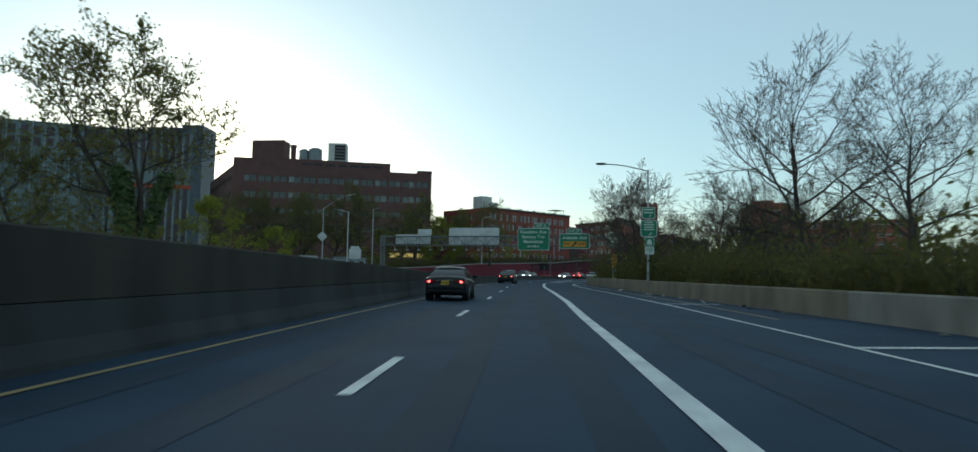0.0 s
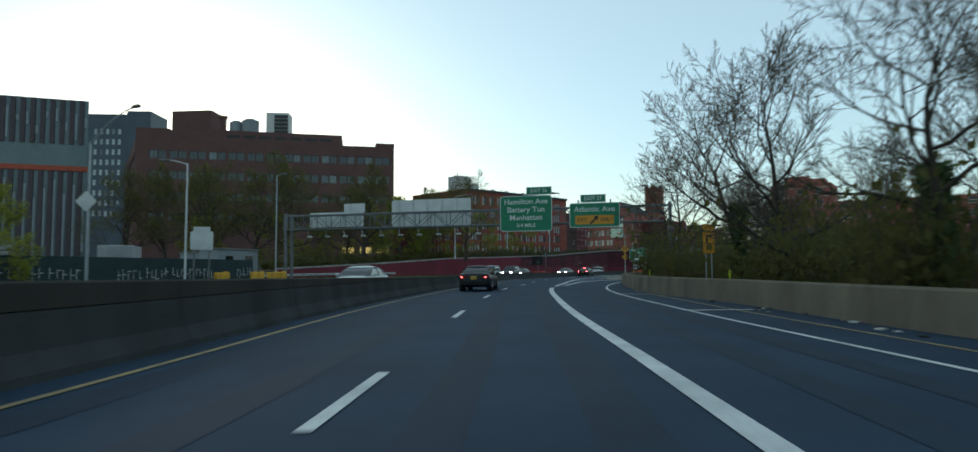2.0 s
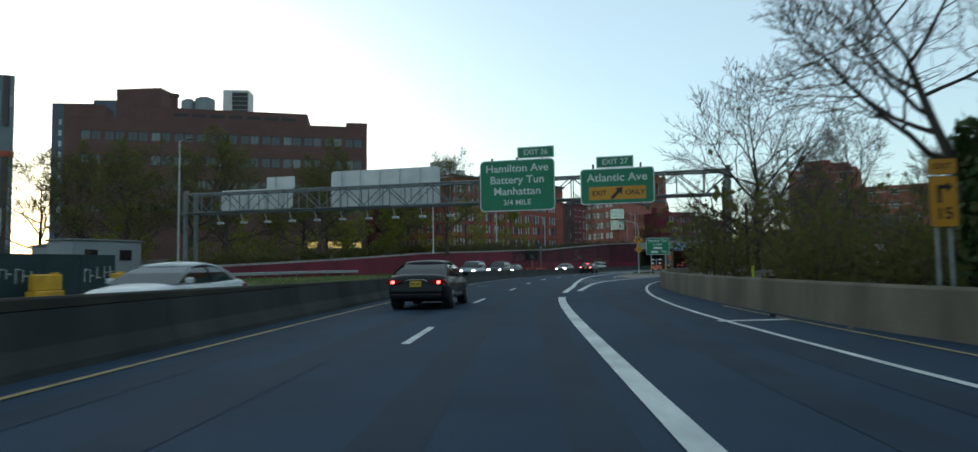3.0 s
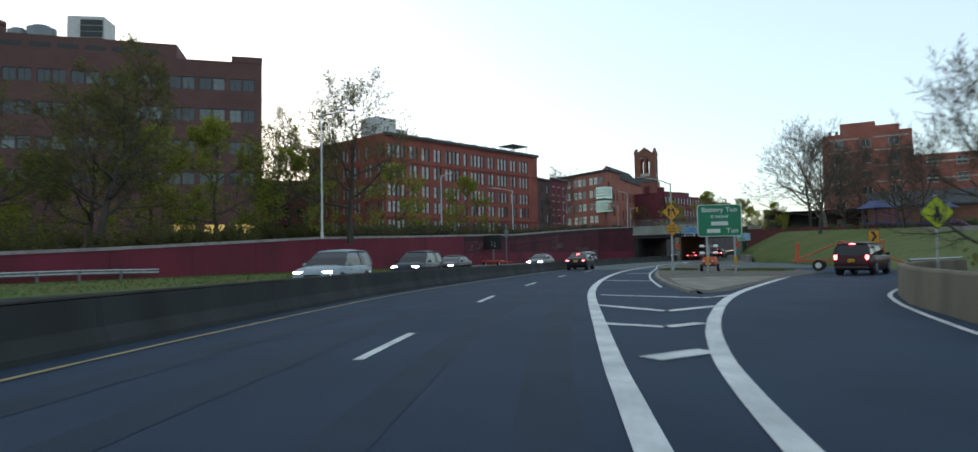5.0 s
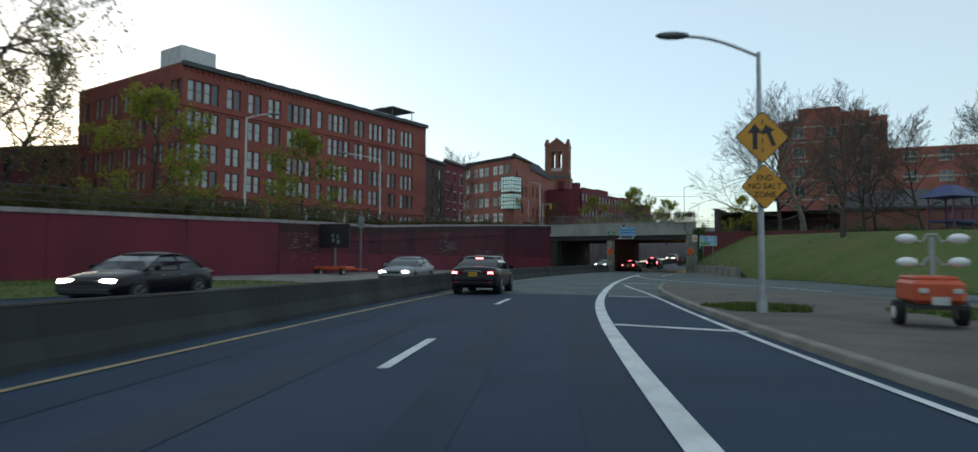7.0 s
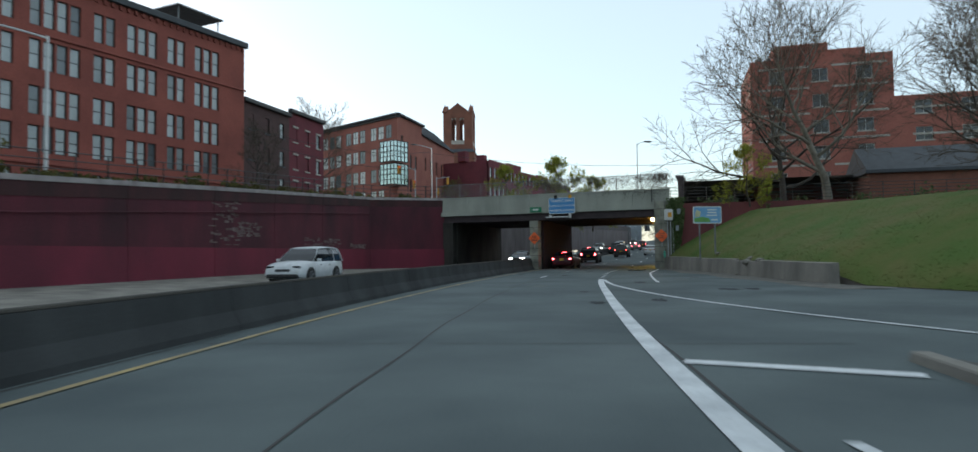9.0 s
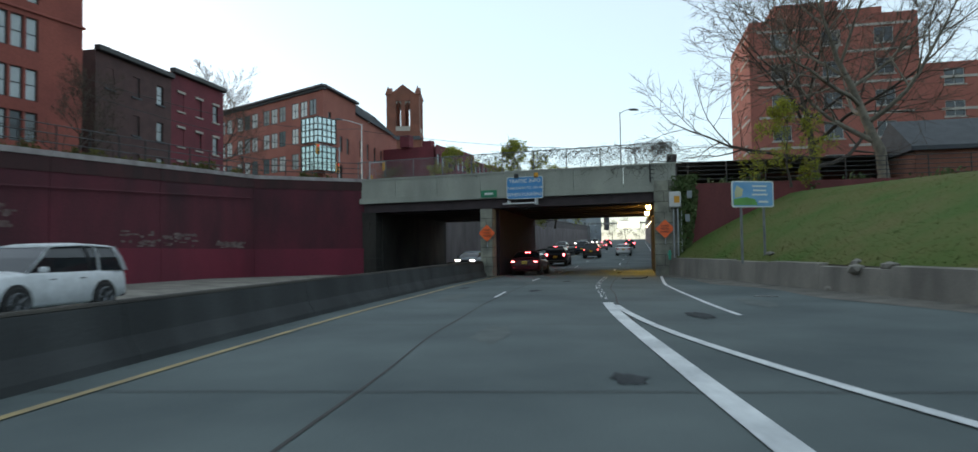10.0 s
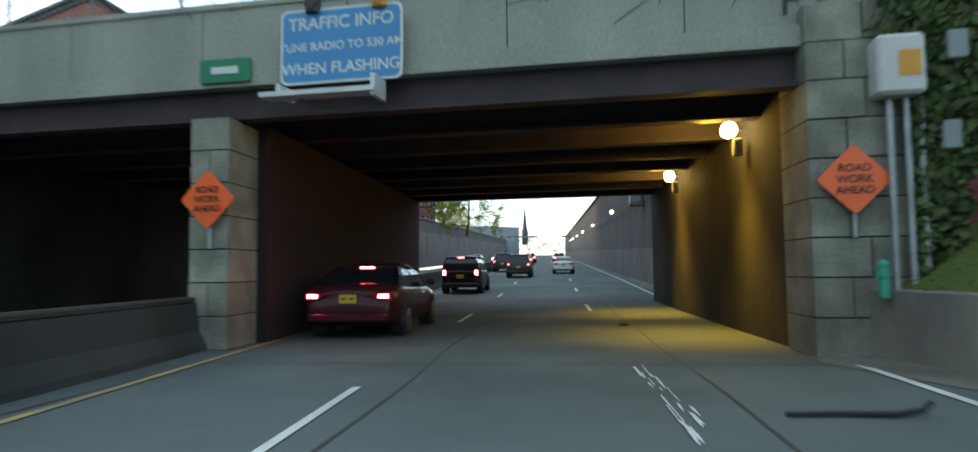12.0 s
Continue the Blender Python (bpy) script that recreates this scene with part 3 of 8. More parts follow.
pave_l, pave_r = [(118.3, 4.6), (120, 4.4), (128.6, 4.5), (132.3, 7.4), (133, 9.6)], [(118.3, 4.9), (119, 5.3), (126, 8.0), (133, 10.2)]
bm = sheet(lambda s: ease(s, pave_l), lambda s: ease(s, pave_r), 118.3, 133, lambda s, k: island_z(s, ease(s, pave_l) + (ease(s, pave_r) - ease(s, pave_l)) * k) + 0.012, 6, 0.5)
struct("pavement", bm, PALE, "flat pale concrete paving in the island's tip", "pavement")
for s, a, b, n in ((146, 4.0, 6.3, 2.6), (145.4, 8.7, 12.6, 4.4)):
    bm = fresh()
    c = way(s, (a + b) / 2, island_z(s, (a + b) / 2) + 0.005)
    bmesh.ops.create_uvsphere(bm, u_segments=18, v_segments=6, radius=1, matrix=Matrix.Translation(c) @ pose(0, 0, 0, 0, 0, turn_at(s)) @ Matrix.Diagonal(((b - a) / 2, n / 2, 0.06, 1)))
    struct("grass_patch", bm, GRASS, "ragged patch of green grass on the island", "grass", True)


def bank_z(s, k):
    """The grass bank: rises from the ramp to street level."""
    top = ease(s, [(120, 0.6), (140, 1.6), (160, 2.6), (180, 3.6), (205, 4.2), (214, 4.4)])
    foot = ease(s, [(186.5, 0.03), (190, 0.78), (213, 0.97)])
    return foot + (top - foot) * min(1, max(0, k * 1.35)) ** 0.8


bank_l = [(120, 24), (132, 21), (142, 18.5), (152, 16.8), (165, 16), (178, 14.5), (186, 11), (193, 9.45), (199, 8.4), (205, 7.3), (213, 4.75)]
bm = sheet(lambda s: ease(s, bank_l), lambda s: ease(s, [(120, 46), (150, 34), (185, 24), (205, 17), (213.5, 13)]), 118, 213.4, bank_z, 14, 1.5)
struct("grass_bank", bm, GRASS, "mown green grass bank rising from the slip road", "grass", True)
bm = sheet(lambda s: ease(s, [(120, 45.9), (150, 33.9), (185, 23.9), (205, 16.9), (213.5, 12.9)]), lambda s: 240, 60, 214, lambda s, k: bank_z(max(s, 120), 1), 2, 3)
struct("park_ground", bm, EARTH, "bare park ground with paths behind the bank", "ground")
bm = sheet(lambda s: ease(s, bank_l) - 0.03, lambda s: ease(s, bank_l) + 0.01, 182, 213.4, lambda s, k: bank_z(s, 0) * k - 0.15 * (1 - k), 1, 1.5)
struct("bank_foot", bm, EARTH, "bare earth edge at the foot of the grass bank", "ground")
low = thing("low_wall", "low battered pale concrete wall at the foot of the grass bank", "wall", kind="structure")
for k in range(1, 8):
    a = 183.5 + k * 3.75
    cut = 0.9 if k == 3 else 0.96 if k == 5 else 1.0
    part("wall_block", swept(lambda s: [(0, 0), (0.05, cut * ease(s, [(188, 0.8), (213, 0.97)])), (0.4, cut * ease(s, [(188, 0.83), (213, 1.0)])), (0.42, 0)], lambda s: ease(s, [(183, 11.6), (186, 10.2), (193, 9.1), (199, 8.1), (205, 7.0), (213.3, 4.4)]), a + 0.01, a + 3.74, 1.2), PALE, low)
# red wall beside the bridge on the right
rw2 = thing("wing_wall", "oxblood-painted wing wall beside the bridge", "wall", kind="structure")
for k in range(4):
    a = Vector((63.6, 166.9, 0)).lerp(Vector((84, 153, 0)), k / 4)
    b = Vector((63.6, 166.9, 0)).lerp(Vector((84, 153, 0)), (k + 1) / 4)
    bm = fresh()
    d = (b - a).normalized()
    nrm = Vector((d.y, -d.x, 0)) * -1
    prism(bm, [a, b, b + Vector((0, 0, 5.0)), a + Vector((0, 0, 5.0))], nrm, 0.4)
    part("panel", bm, mat("faded_red_wall", (0.185, 0.050, 0.050), (0.125, 0.036, 0.038), 0.9, scale=0.6, fine=14, bump=0.4, streak=0.5), rw2)

# ---- buildings ----
def glazing(name, dark, pale, share, lit=None, power=0.0, metal=0.0):
    """Window glass over a dark room, a drawn blind or painted-in sky reflection, differing from pane to pane."""
    m = bpy.data.materials.new(name)
    m.use_nodes = True
    n, l = m.node_tree.nodes, m.node_tree.links
    p = n["Principled BSDF"]
    info, step, mix = n.new("ShaderNodeObjectInfo"), n.new("ShaderNodeMapRange"), n.new("ShaderNodeMix")
    mix.data_type = "RGBA"
    mix.inputs[6].default_value, mix.inputs[7].default_value = (*pale, 1), (*dark, 1)
    step.inputs["From Min"].default_value, step.inputs["From Max"].default_value = share - 0.15, share + 0.15
    l.new(info.outputs["Random"], step.inputs["Value"])
    l.new(step.outputs["Result"], mix.inputs[0])
    tc, nz, mul = n.new("ShaderNodeTexCoord"), n.new("ShaderNodeTexNoise"), n.new("ShaderNodeMix")
    nz.inputs["Scale"].default_value = 1.3
    l.new(tc.outputs["Object"], nz.inputs["Vector"])
    mul.data_type, mul.blend_type = "RGBA", "MULTIPLY"
    mul.inputs[0].default_value = 0.5
    l.new(mix.outputs[2], mul.inputs[6])
    l.new(nz.outputs["Fac"], mul.inputs[7])
    l.new(mul.outputs[2], p.inputs["Base Color"])
    p.inputs["Roughness"].default_value, p.inputs["IOR"].default_value = 0.10, 1.45
    p.inputs["Coat Weight"].default_value, p.inputs["Metallic"].default_value = 0.4, metal
    p.inputs["Coat Roughness"].default_value = 0.02
    if lit:
        p.inputs["Emission Color"].default_value, p.inputs["Emission Strength"].default_value = (*lit, 1), power
    return m


GLASS = glazing("window_glass", (0.015, 0.018, 0.02), (0.20, 0.23, 0.23), 0.15)
# pale tone covers drawn curtains and sky reflection painted into the pane
PALE_PANES = glazing("pale_window_panes", (0.10, 0.12, 0.13), (0.50, 0.56, 0.56), 0.74)
LIT = glazing("lit_window", (0.3, 0.25, 0.1), (0.4, 0.3, 0.1), 0.5, (1.0, 0.72, 0.25), 0.3)
SKYGLASS = glazing("bay_glass", (0.50, 0.66, 0.64), (0.62, 0.76, 0.74), 0.6, metal=0.75)
DARKFRAME = mat("dark_frame", (0.03, 0.035, 0.035), None, 0.5)
PALEFRAME = mat("pale_frame", (0.5, 0.5, 0.48), None, 0.6)
WINDOW_MESHES = {}


def window_mesh(w, h, bars, across, sill):
    key = (round(w, 2), round(h, 2), bars, across, sill)
    if key not in WINDOW_MESHES:
        bm = fresh()
        t = 0.07
        for x0, z0, sx, sz in ((0, h / 2 - t / 2, w, t), (0, -h / 2 + t / 2, w, t), (-w / 2 + t / 2, 0, t, h - 2 * t), (w / 2 - t / 2, 0, t, h - 2 * t)):
            box(bm, (x0, 0, z0), (sx, 0.09, sz))
        for k in range(1, bars):
            box(bm, (-w / 2 + w * k / bars, 0.002, 0), (0.05, 0.08, h - 2 * t))
        for k in range(1, across):
            box(bm, (0, -0.003, -h / 2 + h * k / across), (w - 2 * t, 0.07, 0.05))
        fr = mesh_of("window", bm, DARKFRAME)
        bm = fresh()
        box(bm, (0, 0.01, 0), (w - t, 0.02, h - t))
        WINDOW_MESHES[key] = fr, mesh_of("pane", bm, GLASS)
    return WINDOW_MESHES[key]


def wall(parent, a, b, z0, z1, holes, material, glass=GLASS, bars=2, across=2, sill=None, deep=0.2, frame=None, name="wall", lintel=False):
    """A facade from a to b (left to right from outside) with openings (u0, u1, low, high), each with its window."""
    a, b = Vector((*a, 0)), Vector((*b, 0))
    d = (b - a).normalized()
    out = Vector((d.y, -d.x, 0))
    long = (b - a).length
    us = sorted({0.0, round(long, 3)} | {round(v, 3) for h in holes for v in h[:2]})
    zs = sorted({round(z0, 3), round(z1, 3)} | {round(v, 3) for h in holes for v in h[2:4]})
    bm = fresh()
    vs = {}

    def v(u, z, depth=0.0):
        k = (u, z, depth)
        if k not in vs:
            vs[k] = bm.verts.new(a + d * u - out * depth + Vector((0, 0, z)))
        return vs[k]

    cells = [(h[0], h[1], h[2], h[3]) for h in holes]
    for i, (u0, u1) in enumerate(zip(us, us[1:])):
        mine = [c for c in cells if c[0] - 1e-3 <= u0 and u1 <= c[1] + 1e-3]
        for w0, w1 in zip(zs, zs[1:]):
            if any(c[2] - 1e-3 <= w0 and w1 <= c[3] + 1e-3 for c in mine):
                continue
            bm.faces.new((v(u0, w0), v(u1, w0), v(u1, w1), v(u0, w1)))
    for u0, u1, w0, w1 in cells:
        u0, u1, w0, w1 = (round(q, 3) for q in (u0, u1, w0, w1))
        for p, q in (((u0, w0), (u1, w0)), ((u1, w0), (u1, w1)), ((u1, w1), (u0, w1)), ((u0, w1), (u0, w0))):
            bm.faces.new((v(*p), v(*q), v(*q, deep), v(*p, deep)))
    part(name, bm, material, parent)
    turn = math.degrees(math.atan2(d.y, d.x))
    for h in holes:
        u0, u1, w0, w1 = h[:4]
        fr, pane = window_mesh(u1 - u0, w1 - w0, bars, across, sill)
        c = a + d * (u0 + u1) / 2 - out * deep * 0.8 + Vector((0, 0, (w0 + w1) / 2))
        win = part("window", fr, None, parent, at=pose(*c, 0, 0, turn))
        if frame:
            win.material_slots[0].link = "OBJECT"
            win.material_slots[0].material = frame
        gl = part("pane", pane, None, win)
        use = LIT if len(h) > 4 and h[4] else glass
        if use is not GLASS:
            gl.material_slots[0].link = "OBJECT"
            gl.material_slots[0].material = use
        if sill:
            for z, q in ((w0 - 0.07, 0.14),) + (((w1 + 0.1, 0.2),) if lintel else ()):
                bm = fresh()
                box(bm, (0, 0, 0), (u1 - u0 + 0.25, 0.24, q))
                part("sill" if z < w0 else "lintel", bm, sill, win, at=Matrix.Translation((0, -deep * 0.6 - 0.03, z - (w0 + w1) / 2)))
    return d, out


def plain(parent, name, pts, z0, z1, material, label=""):
    """An upright block on a ground outline."""
    bm = fresh()
    prism(bm, [(*p, z0) for p in pts], (0, 0, 1), z1 - z0)
    return part(name, bm, material, parent, label)


def rows(long, start, groups, w, gap, between, levels):
    out, u = [], start
    for g in groups:
        for k in range(g):
            if u + w < long - 0.3:
                out += [(u, u + w, lo, hi) for lo, hi in levels]
            u += w + gap
        u += between - gap
    return out


# brown hospital-like block
bb = thing("brown_building", "long brown brick building with stepped roof and paired windows", "building", -40, 158, 2)
bb.matrix_world = Matrix()
levels = [(24.9, 26.6), (20.5, 22.3), (16.1, 17.8), (11.8, 13.5), (7.6, 9.3)]
Q0, Q1, Q3 = (-84.0, 186.0), (-63.0, 147.44), (-10.7, 157.9)
main = rows(53.34, 2.6, [2] * 14, 1.6, 0.12, 0.55, levels[:4]) + [(q, q + 2.7, 5.0, 6.4, 1) for q in (42.0, 45.8, 49.6)]
wall(bb, Q1, Q3, 1.0, 29.0, main, BROWNBRICK, GLASS, 2, 1)
wall(bb, Q3, (-22.0, 192), 1.0, 29.0, [], BROWNBRICK)
wall(bb, Q0, Q1, 1.0, 29.0, rows(43.8, 3, [3] * 6, 1.5, 0.4, 1.4, levels[:4]), BROWNBRICK, PALE_PANES, 1, 2)
plain(bb, "roof", [(-62.8, 147.9), (-10.9, 158.3), (-22.2, 191), (-83.4, 186)], 28.5, 28.7, SLATE)
plain(bb, "corner_block", [(-63.04, 147.38), (-56.6, 148.66), (-57.6, 153.8), (-64.1, 152.5)], 28.9, 31.2, BROWNBRICK)
plain(bb, "corner_block", [(-14.6, 157.08), (-10.62, 157.86), (-11.6, 160.8), (-15.2, 160.1)], 28.9, 29.8, BROWNBRICK)
plain(bb, "upper_storey", [(-54.0, 152.0), (-22.6, 158.9), (-26, 182), (-60, 178)], 28.6, 31.9, BROWNBRICK, "set-back brown brick upper storey")
for k in range(7):
    x = -46.5 + 3.2 * k
    y = 152.0 + 0.2197 * (x + 54.0)
    plain(bb, "louvre", [(x, y - 0.04), (x + 2.5, y + 0.51), (x + 2.5, y + 0.75), (x, y + 0.2)], 30.3, 30.9, BLACK)
plain(bb, "stair_head", [(-67.0, 174.0), (-57.0, 172.6), (-56.5, 178), (-66.5, 180)], 28.6, 40.9, BROWNBRICK, "brown brick stair head on the roof")
bm = fresh()
tube(bm, (-53.5, 171, 31.5), (-53.5, 171, 38.6), 0.8, n=10)
tube(bm, (-53.5, 171, 38.4), (-53.5, 171, 39.0), 1.05, n=10)
part("chimney", bm, BROWNBRICK, bb)
for x, r, z in ((-50.0, 1.5, 37.2), (-46.6, 2.0, 37.6)):
    tank = fresh()
    tube(tank, (x, 170, 31.5), (x, 170, z), r, n=16)
    tube(tank, (x, 170, z), (x, 170, z + 0.4), r * 0.6, n=12)
    part("cooling_tank", tank, GREYPANEL, bb, "grey rooftop cooling tank")
hv = fresh()
box(hv, (-40.2, 172, 35.6), (5.4, 4.4, 8.2), 3, 0.08)
part("cooling_unit", hv, PALEPANEL, bb, "pale rooftop cooling unit")
for k in range(5):
    hv = fresh()
    box(hv, (-39.2, 169.75, 34.9 + 0.95 * k), (3.2, 0.08, 0.8), 3)
    part("cooling_grille", hv, BLACK, bb)

# glass and striped block
gl = thing("striped_building", "tall grey glass building with dark vertical stripes and an orange band", "building")
gl.matrix_world = Matrix()
STRIPE = mat("plum_stripe", (0.060, 0.042, 0.052), None, 0.6)
TEAL = mat("teal_glass", (0.10, 0.145, 0.155), (0.075, 0.11, 0.12), 0.25, scale=0.15, fine=3, bump=0.05)
ORANGE_BAND = mat("orange_band", (0.40, 0.075, 0.035), None, 0.7)
plain(gl, "wall", [(-160, 128), (-95, 153.6), (-79, 159), (-124, 230), (-190, 200)], -0.3, 39.5, TEAL, "teal-grey glass curtain wall")
d, o = Vector((16, 5.4, 0)).normalized(), Vector((5.4, -16, 0)).normalized()
for k in range(9):
    p = Vector((-95, 153.6, 0)) + d * (0.3 + 1.85 * k)
    for z0, z1 in ((-0.3, 23.5), (29.5, 39.3)):
        q = p + o * 0.35
        plain(gl, "fin", [tuple((q)[:2]), tuple((q + d * 0.95)[:2]), tuple((q + d * 0.95 - o * 0.4)[:2]), tuple((q - o * 0.4)[:2])], z0, z1 + 0.02 * k, STRIPE)
        q = q + d * 1.05 - o * 0.1
        plain(gl, "panel", [tuple((q)[:2]), tuple((q + d * 0.5)[:2]), tuple((q + d * 0.5 - o * 0.2)[:2]), tuple((q - o * 0.2)[:2])], z0 + 1 + (k * 5 % 7), z1 - 2 - (k * 3 % 5), GREYPANEL)
p = Vector((-95, 153.6, 0)) + o * 0.5
plain(gl, "band", [tuple(p[:2]), tuple((p + d * 17)[:2]), tuple((p + d * 17 - o)[:2]), tuple((p - o)[:2])], 23.5, 24.6, ORANGE_BAND, "orange band under the glass storey")
for k in range(24):
    q = Vector((-158, 128.8, 0)).lerp(Vector((-96.5, 153.0, 0)), k / 23.0) + Vector((0.37, -0.93, 0)) * 0.12
    e = Vector((0.93, 0.366, 0))
    plain(gl, "mullion", [tuple(q[:2]), tuple((q + e * 0.18)[:2]), tuple((q + e * 0.18 + Vector((0, 0.5, 0)))[:2]), tuple((q + Vector((0, 0.5, 0)))[:2])], 1, 39.4, GREYPANEL)
    for z in (33.0, 36.0):
        q2 = q + e * 0.5
        plain(gl, "louvre", [tuple(q2[:2]), tuple((q2 + e * 1.5)[:2]), tuple((q2 + e * 1.5 + Vector((0, 0.5, 0)))[:2]), tuple((q2 + Vector((0, 0.5, 0)))[:2])], z, z + 2.2, STRIPE)

# dark tower far behind
tw = thing("dark_tower", "distant dark blue residential tower with white window strips", "building")
tw.matrix_world = Matrix()
NAVY = mat("navy_panel", (0.055, 0.075, 0.10), (0.045, 0.06, 0.085), 0.5, scale=0.1, fine=2)
hs = [(u, u + 1.6, z, z + 3.0) for z in np.arange(30, 76, 5.4).tolist() for u in (3.0, 6.0, 9.0, 12.0, 15.0, 24.0)]
wall(tw, (-190, 362), (-168, 363), 0, 84, [h for h in hs if h[1] < 20], NAVY, PALE_PANES, 1, 2)
plain(tw, "wall", [(-190, 362.4), (-168, 363.4), (-168, 384), (-190, 384)], 0, 83.9, NAVY)
plain(tw, "wall", [(-170, 361.6), (-158, 361.8), (-158, 382), (-170, 382)], 0, 85.5, NAVY)

# long red brick block
rd = thing("red_building", "long five-storey red brick building with tall grouped windows", "building")
rd.matrix_world = Matrix()
lv = [(16.7, 18.8), (13.8, 15.8), (10.8, 12.7), (8.3, 10.1), (5.6, 7.2)]
A, B = (6.0, 163.7), (33.3, 188.0)
wall(rd, A, B, 3.5, 20.4, rows(36.55, 0.5, [4, 2, 2, 2, 4, 1, 4, 2, 3, 2, 3], 0.72, 0.16, 0.95, lv), REDBRICK, PALE_PANES, 1, 2, deep=0.22)
wall(rd, (-8.0, 179.6), A, 3.5, 20.4, rows(21.2, 0.8, [2] * 7, 0.72, 0.3, 1.3, lv), REDBRICK, PALE_PANES, 1, 2)
wall(rd, B, (18, 205), 3.5, 20.4, rows(20, 1, [2] * 6, 0.72, 0.3, 1.3, lv), REDBRICK, PALE_PANES, 1, 2)
plain(rd, "roof", [(6.1, 164.2), (33.0, 188.0), (18, 204.5), (-7.6, 179.8)], 20.0, 20.2, SLATE)
dd, oo = Vector((27.3, 24.3, 0)).normalized(), Vector((24.3, -27.3, 0)).normalized()
for z, h, t in ((20.2, 0.5, 0.35), (16.15, 0.16, 0.12), (7.6, 0.2, 0.15)):
    bm = fresh()
    box(bm, (0, 0, 0), (36.9, 0.5, h), 0, 0.04)
    part("cornice", bm, SLATE if z > 20 else REDBRICK, rd, at=pose(*((Vector((*A, z)) + Vector((*B, z))) / 2 + oo * (t - 0.25)), 0, 0, math.degrees(math.atan2(dd.y, dd.x))))
for k in range(60):
    q = Vector((*A, 19.75)) + dd * (0.3 + 0.61 * k) + oo * 0.06
    bm = fresh()
    box(bm, (0, 0, 0), (0.22, 0.16, 0.35))
    part("corbel", bm, REDBRICK, rd, at=pose(*q, 0, 0, math.degrees(math.atan2(dd.y, dd.x))))
q = Vector((*A, 20.1)) + dd * 6.5 - oo * 10
bm = fresh()
box(bm, (0, 0, 2.3), (4.2, 4.2, 4.6), 0, 0.05)
box(bm, (3.2, 0, 1.5), (3.2, 4.0, 3.0), 0, 0.05)
part("water_tank_house", bm, PALEPANEL, rd, "white boxed roof tank house", at=pose(*q, 0, 0, 42))
rg = random.Random(3)
for k in range(11):
    q = Vector((*A, 20.45)) + dd * (7.5 + 2.6 * k + rg.uniform(-0.5, 0.5)) - oo * 1.4
    bm = fresh()
    w = rg.uniform(0.7, 1.5)
    for x in (-w / 2, w / 2):
        tube(bm, (x, 0, -0.3), (x, 0, 0.55), 0.05, n=6)
    tube(bm, (-w / 2, 0, 0.55), (w / 2, 0, 0.55), 0.05, n=6)
    if k % 2:
        box(bm, (0, 0.4, 0.1), (w * 0.6, 0.5, 0.8), 0, 0.05)
    part("roof_unit", bm, DULLSTEEL, rd, at=pose(*q, 0, 0, 42))
q = Vector((*B, 20.5)) - dd * 4.5 - oo * 2
bm = fresh()
for x in (-2, 2):
    for y in (-1.5, 1.5):
        tube(bm, (x, y, -0.3), (x, y, 1.3), 0.06, n=6)
box(bm, (0, 0, 1.35), (4.6, 3.6, 0.12))
part("roof_canopy", bm, DULLSTEEL, rd, at=pose(*q, 0, 0, 42))

# two dark row houses
for i, (a, b, m_, top) in enumerate((((33.4, 195.4), (38.5, 202.3), mat("brownstone", (0.085, 0.045, 0.042), (0.065, 0.036, 0.034), 0.9), 17.1), ((38.5, 202.3), (43.15, 208.5), DARKBRICK, 17.7))):
    h = thing("row_house", ("narrow dark brown row house with plain windows", "narrow dark red brick row house with pale lintels")[i], "house", group="row houses")
    h.matrix_world = Matrix()
    n = math.dist(a, b)
    wall(h, a, b, 4.5, top, [(n * (k + 0.5) / 3 - 0.42, n * (k + 0.5) / 3 + 0.42, z, z + 1.6) for k in range(3) for z in (14.3, 11.2, 8.2, 5.4)], m_, PALE_PANES, 1, 2, SILL if i else SLATE, lintel=bool(i))
    dq = Vector((b[0] - a[0], b[1] - a[1], 0)).normalized()
    back = Vector((-dq.y, dq.x, 0)) * 11
    plain(h, "wall", [a, tuple((Vector((*a, 0)) + back)[:2]), tuple((Vector((*b, 0)) + back)[:2]), (b[0] + back.x * 0.02, b[1] + back.y * 0.02)], 4.5, top - 0.15, m_)
    bm = fresh()
    box(bm, (0, 0, 0), (n + 0.05, 0.55, 0.45), 0, 0.06)
    c = (Vector((*a, top)) + Vector((*b, top))) / 2
    part("cornice", bm, BLACK, h, "dark projecting cornice", at=pose(*(c + Vector((dq.y, -dq.x, 0)) * 0.12), 0, 0, math.degrees(math.atan2(dq.y, dq.x))))

# dark block glimpsed between the brown and the red building
bk = thing("back_block", "plain dark brick block behind street trees", "building")
bk.matrix_world = Matrix()
wall(bk, (-26, 203), (2, 190), 2.0, 17.0, [(u, u + 1.2, z, z + 1.7) for u in np.arange(1.5, 29, 3.1).tolist() for z in (13.4, 10, 6.6)], DARKBRICK, GLASS, 1, 2)
plain(bk, "wall", [(-26, 203.4), (2, 190.4), (6, 199), (-22, 212)], 2.0, 16.8, DARKBRICK)

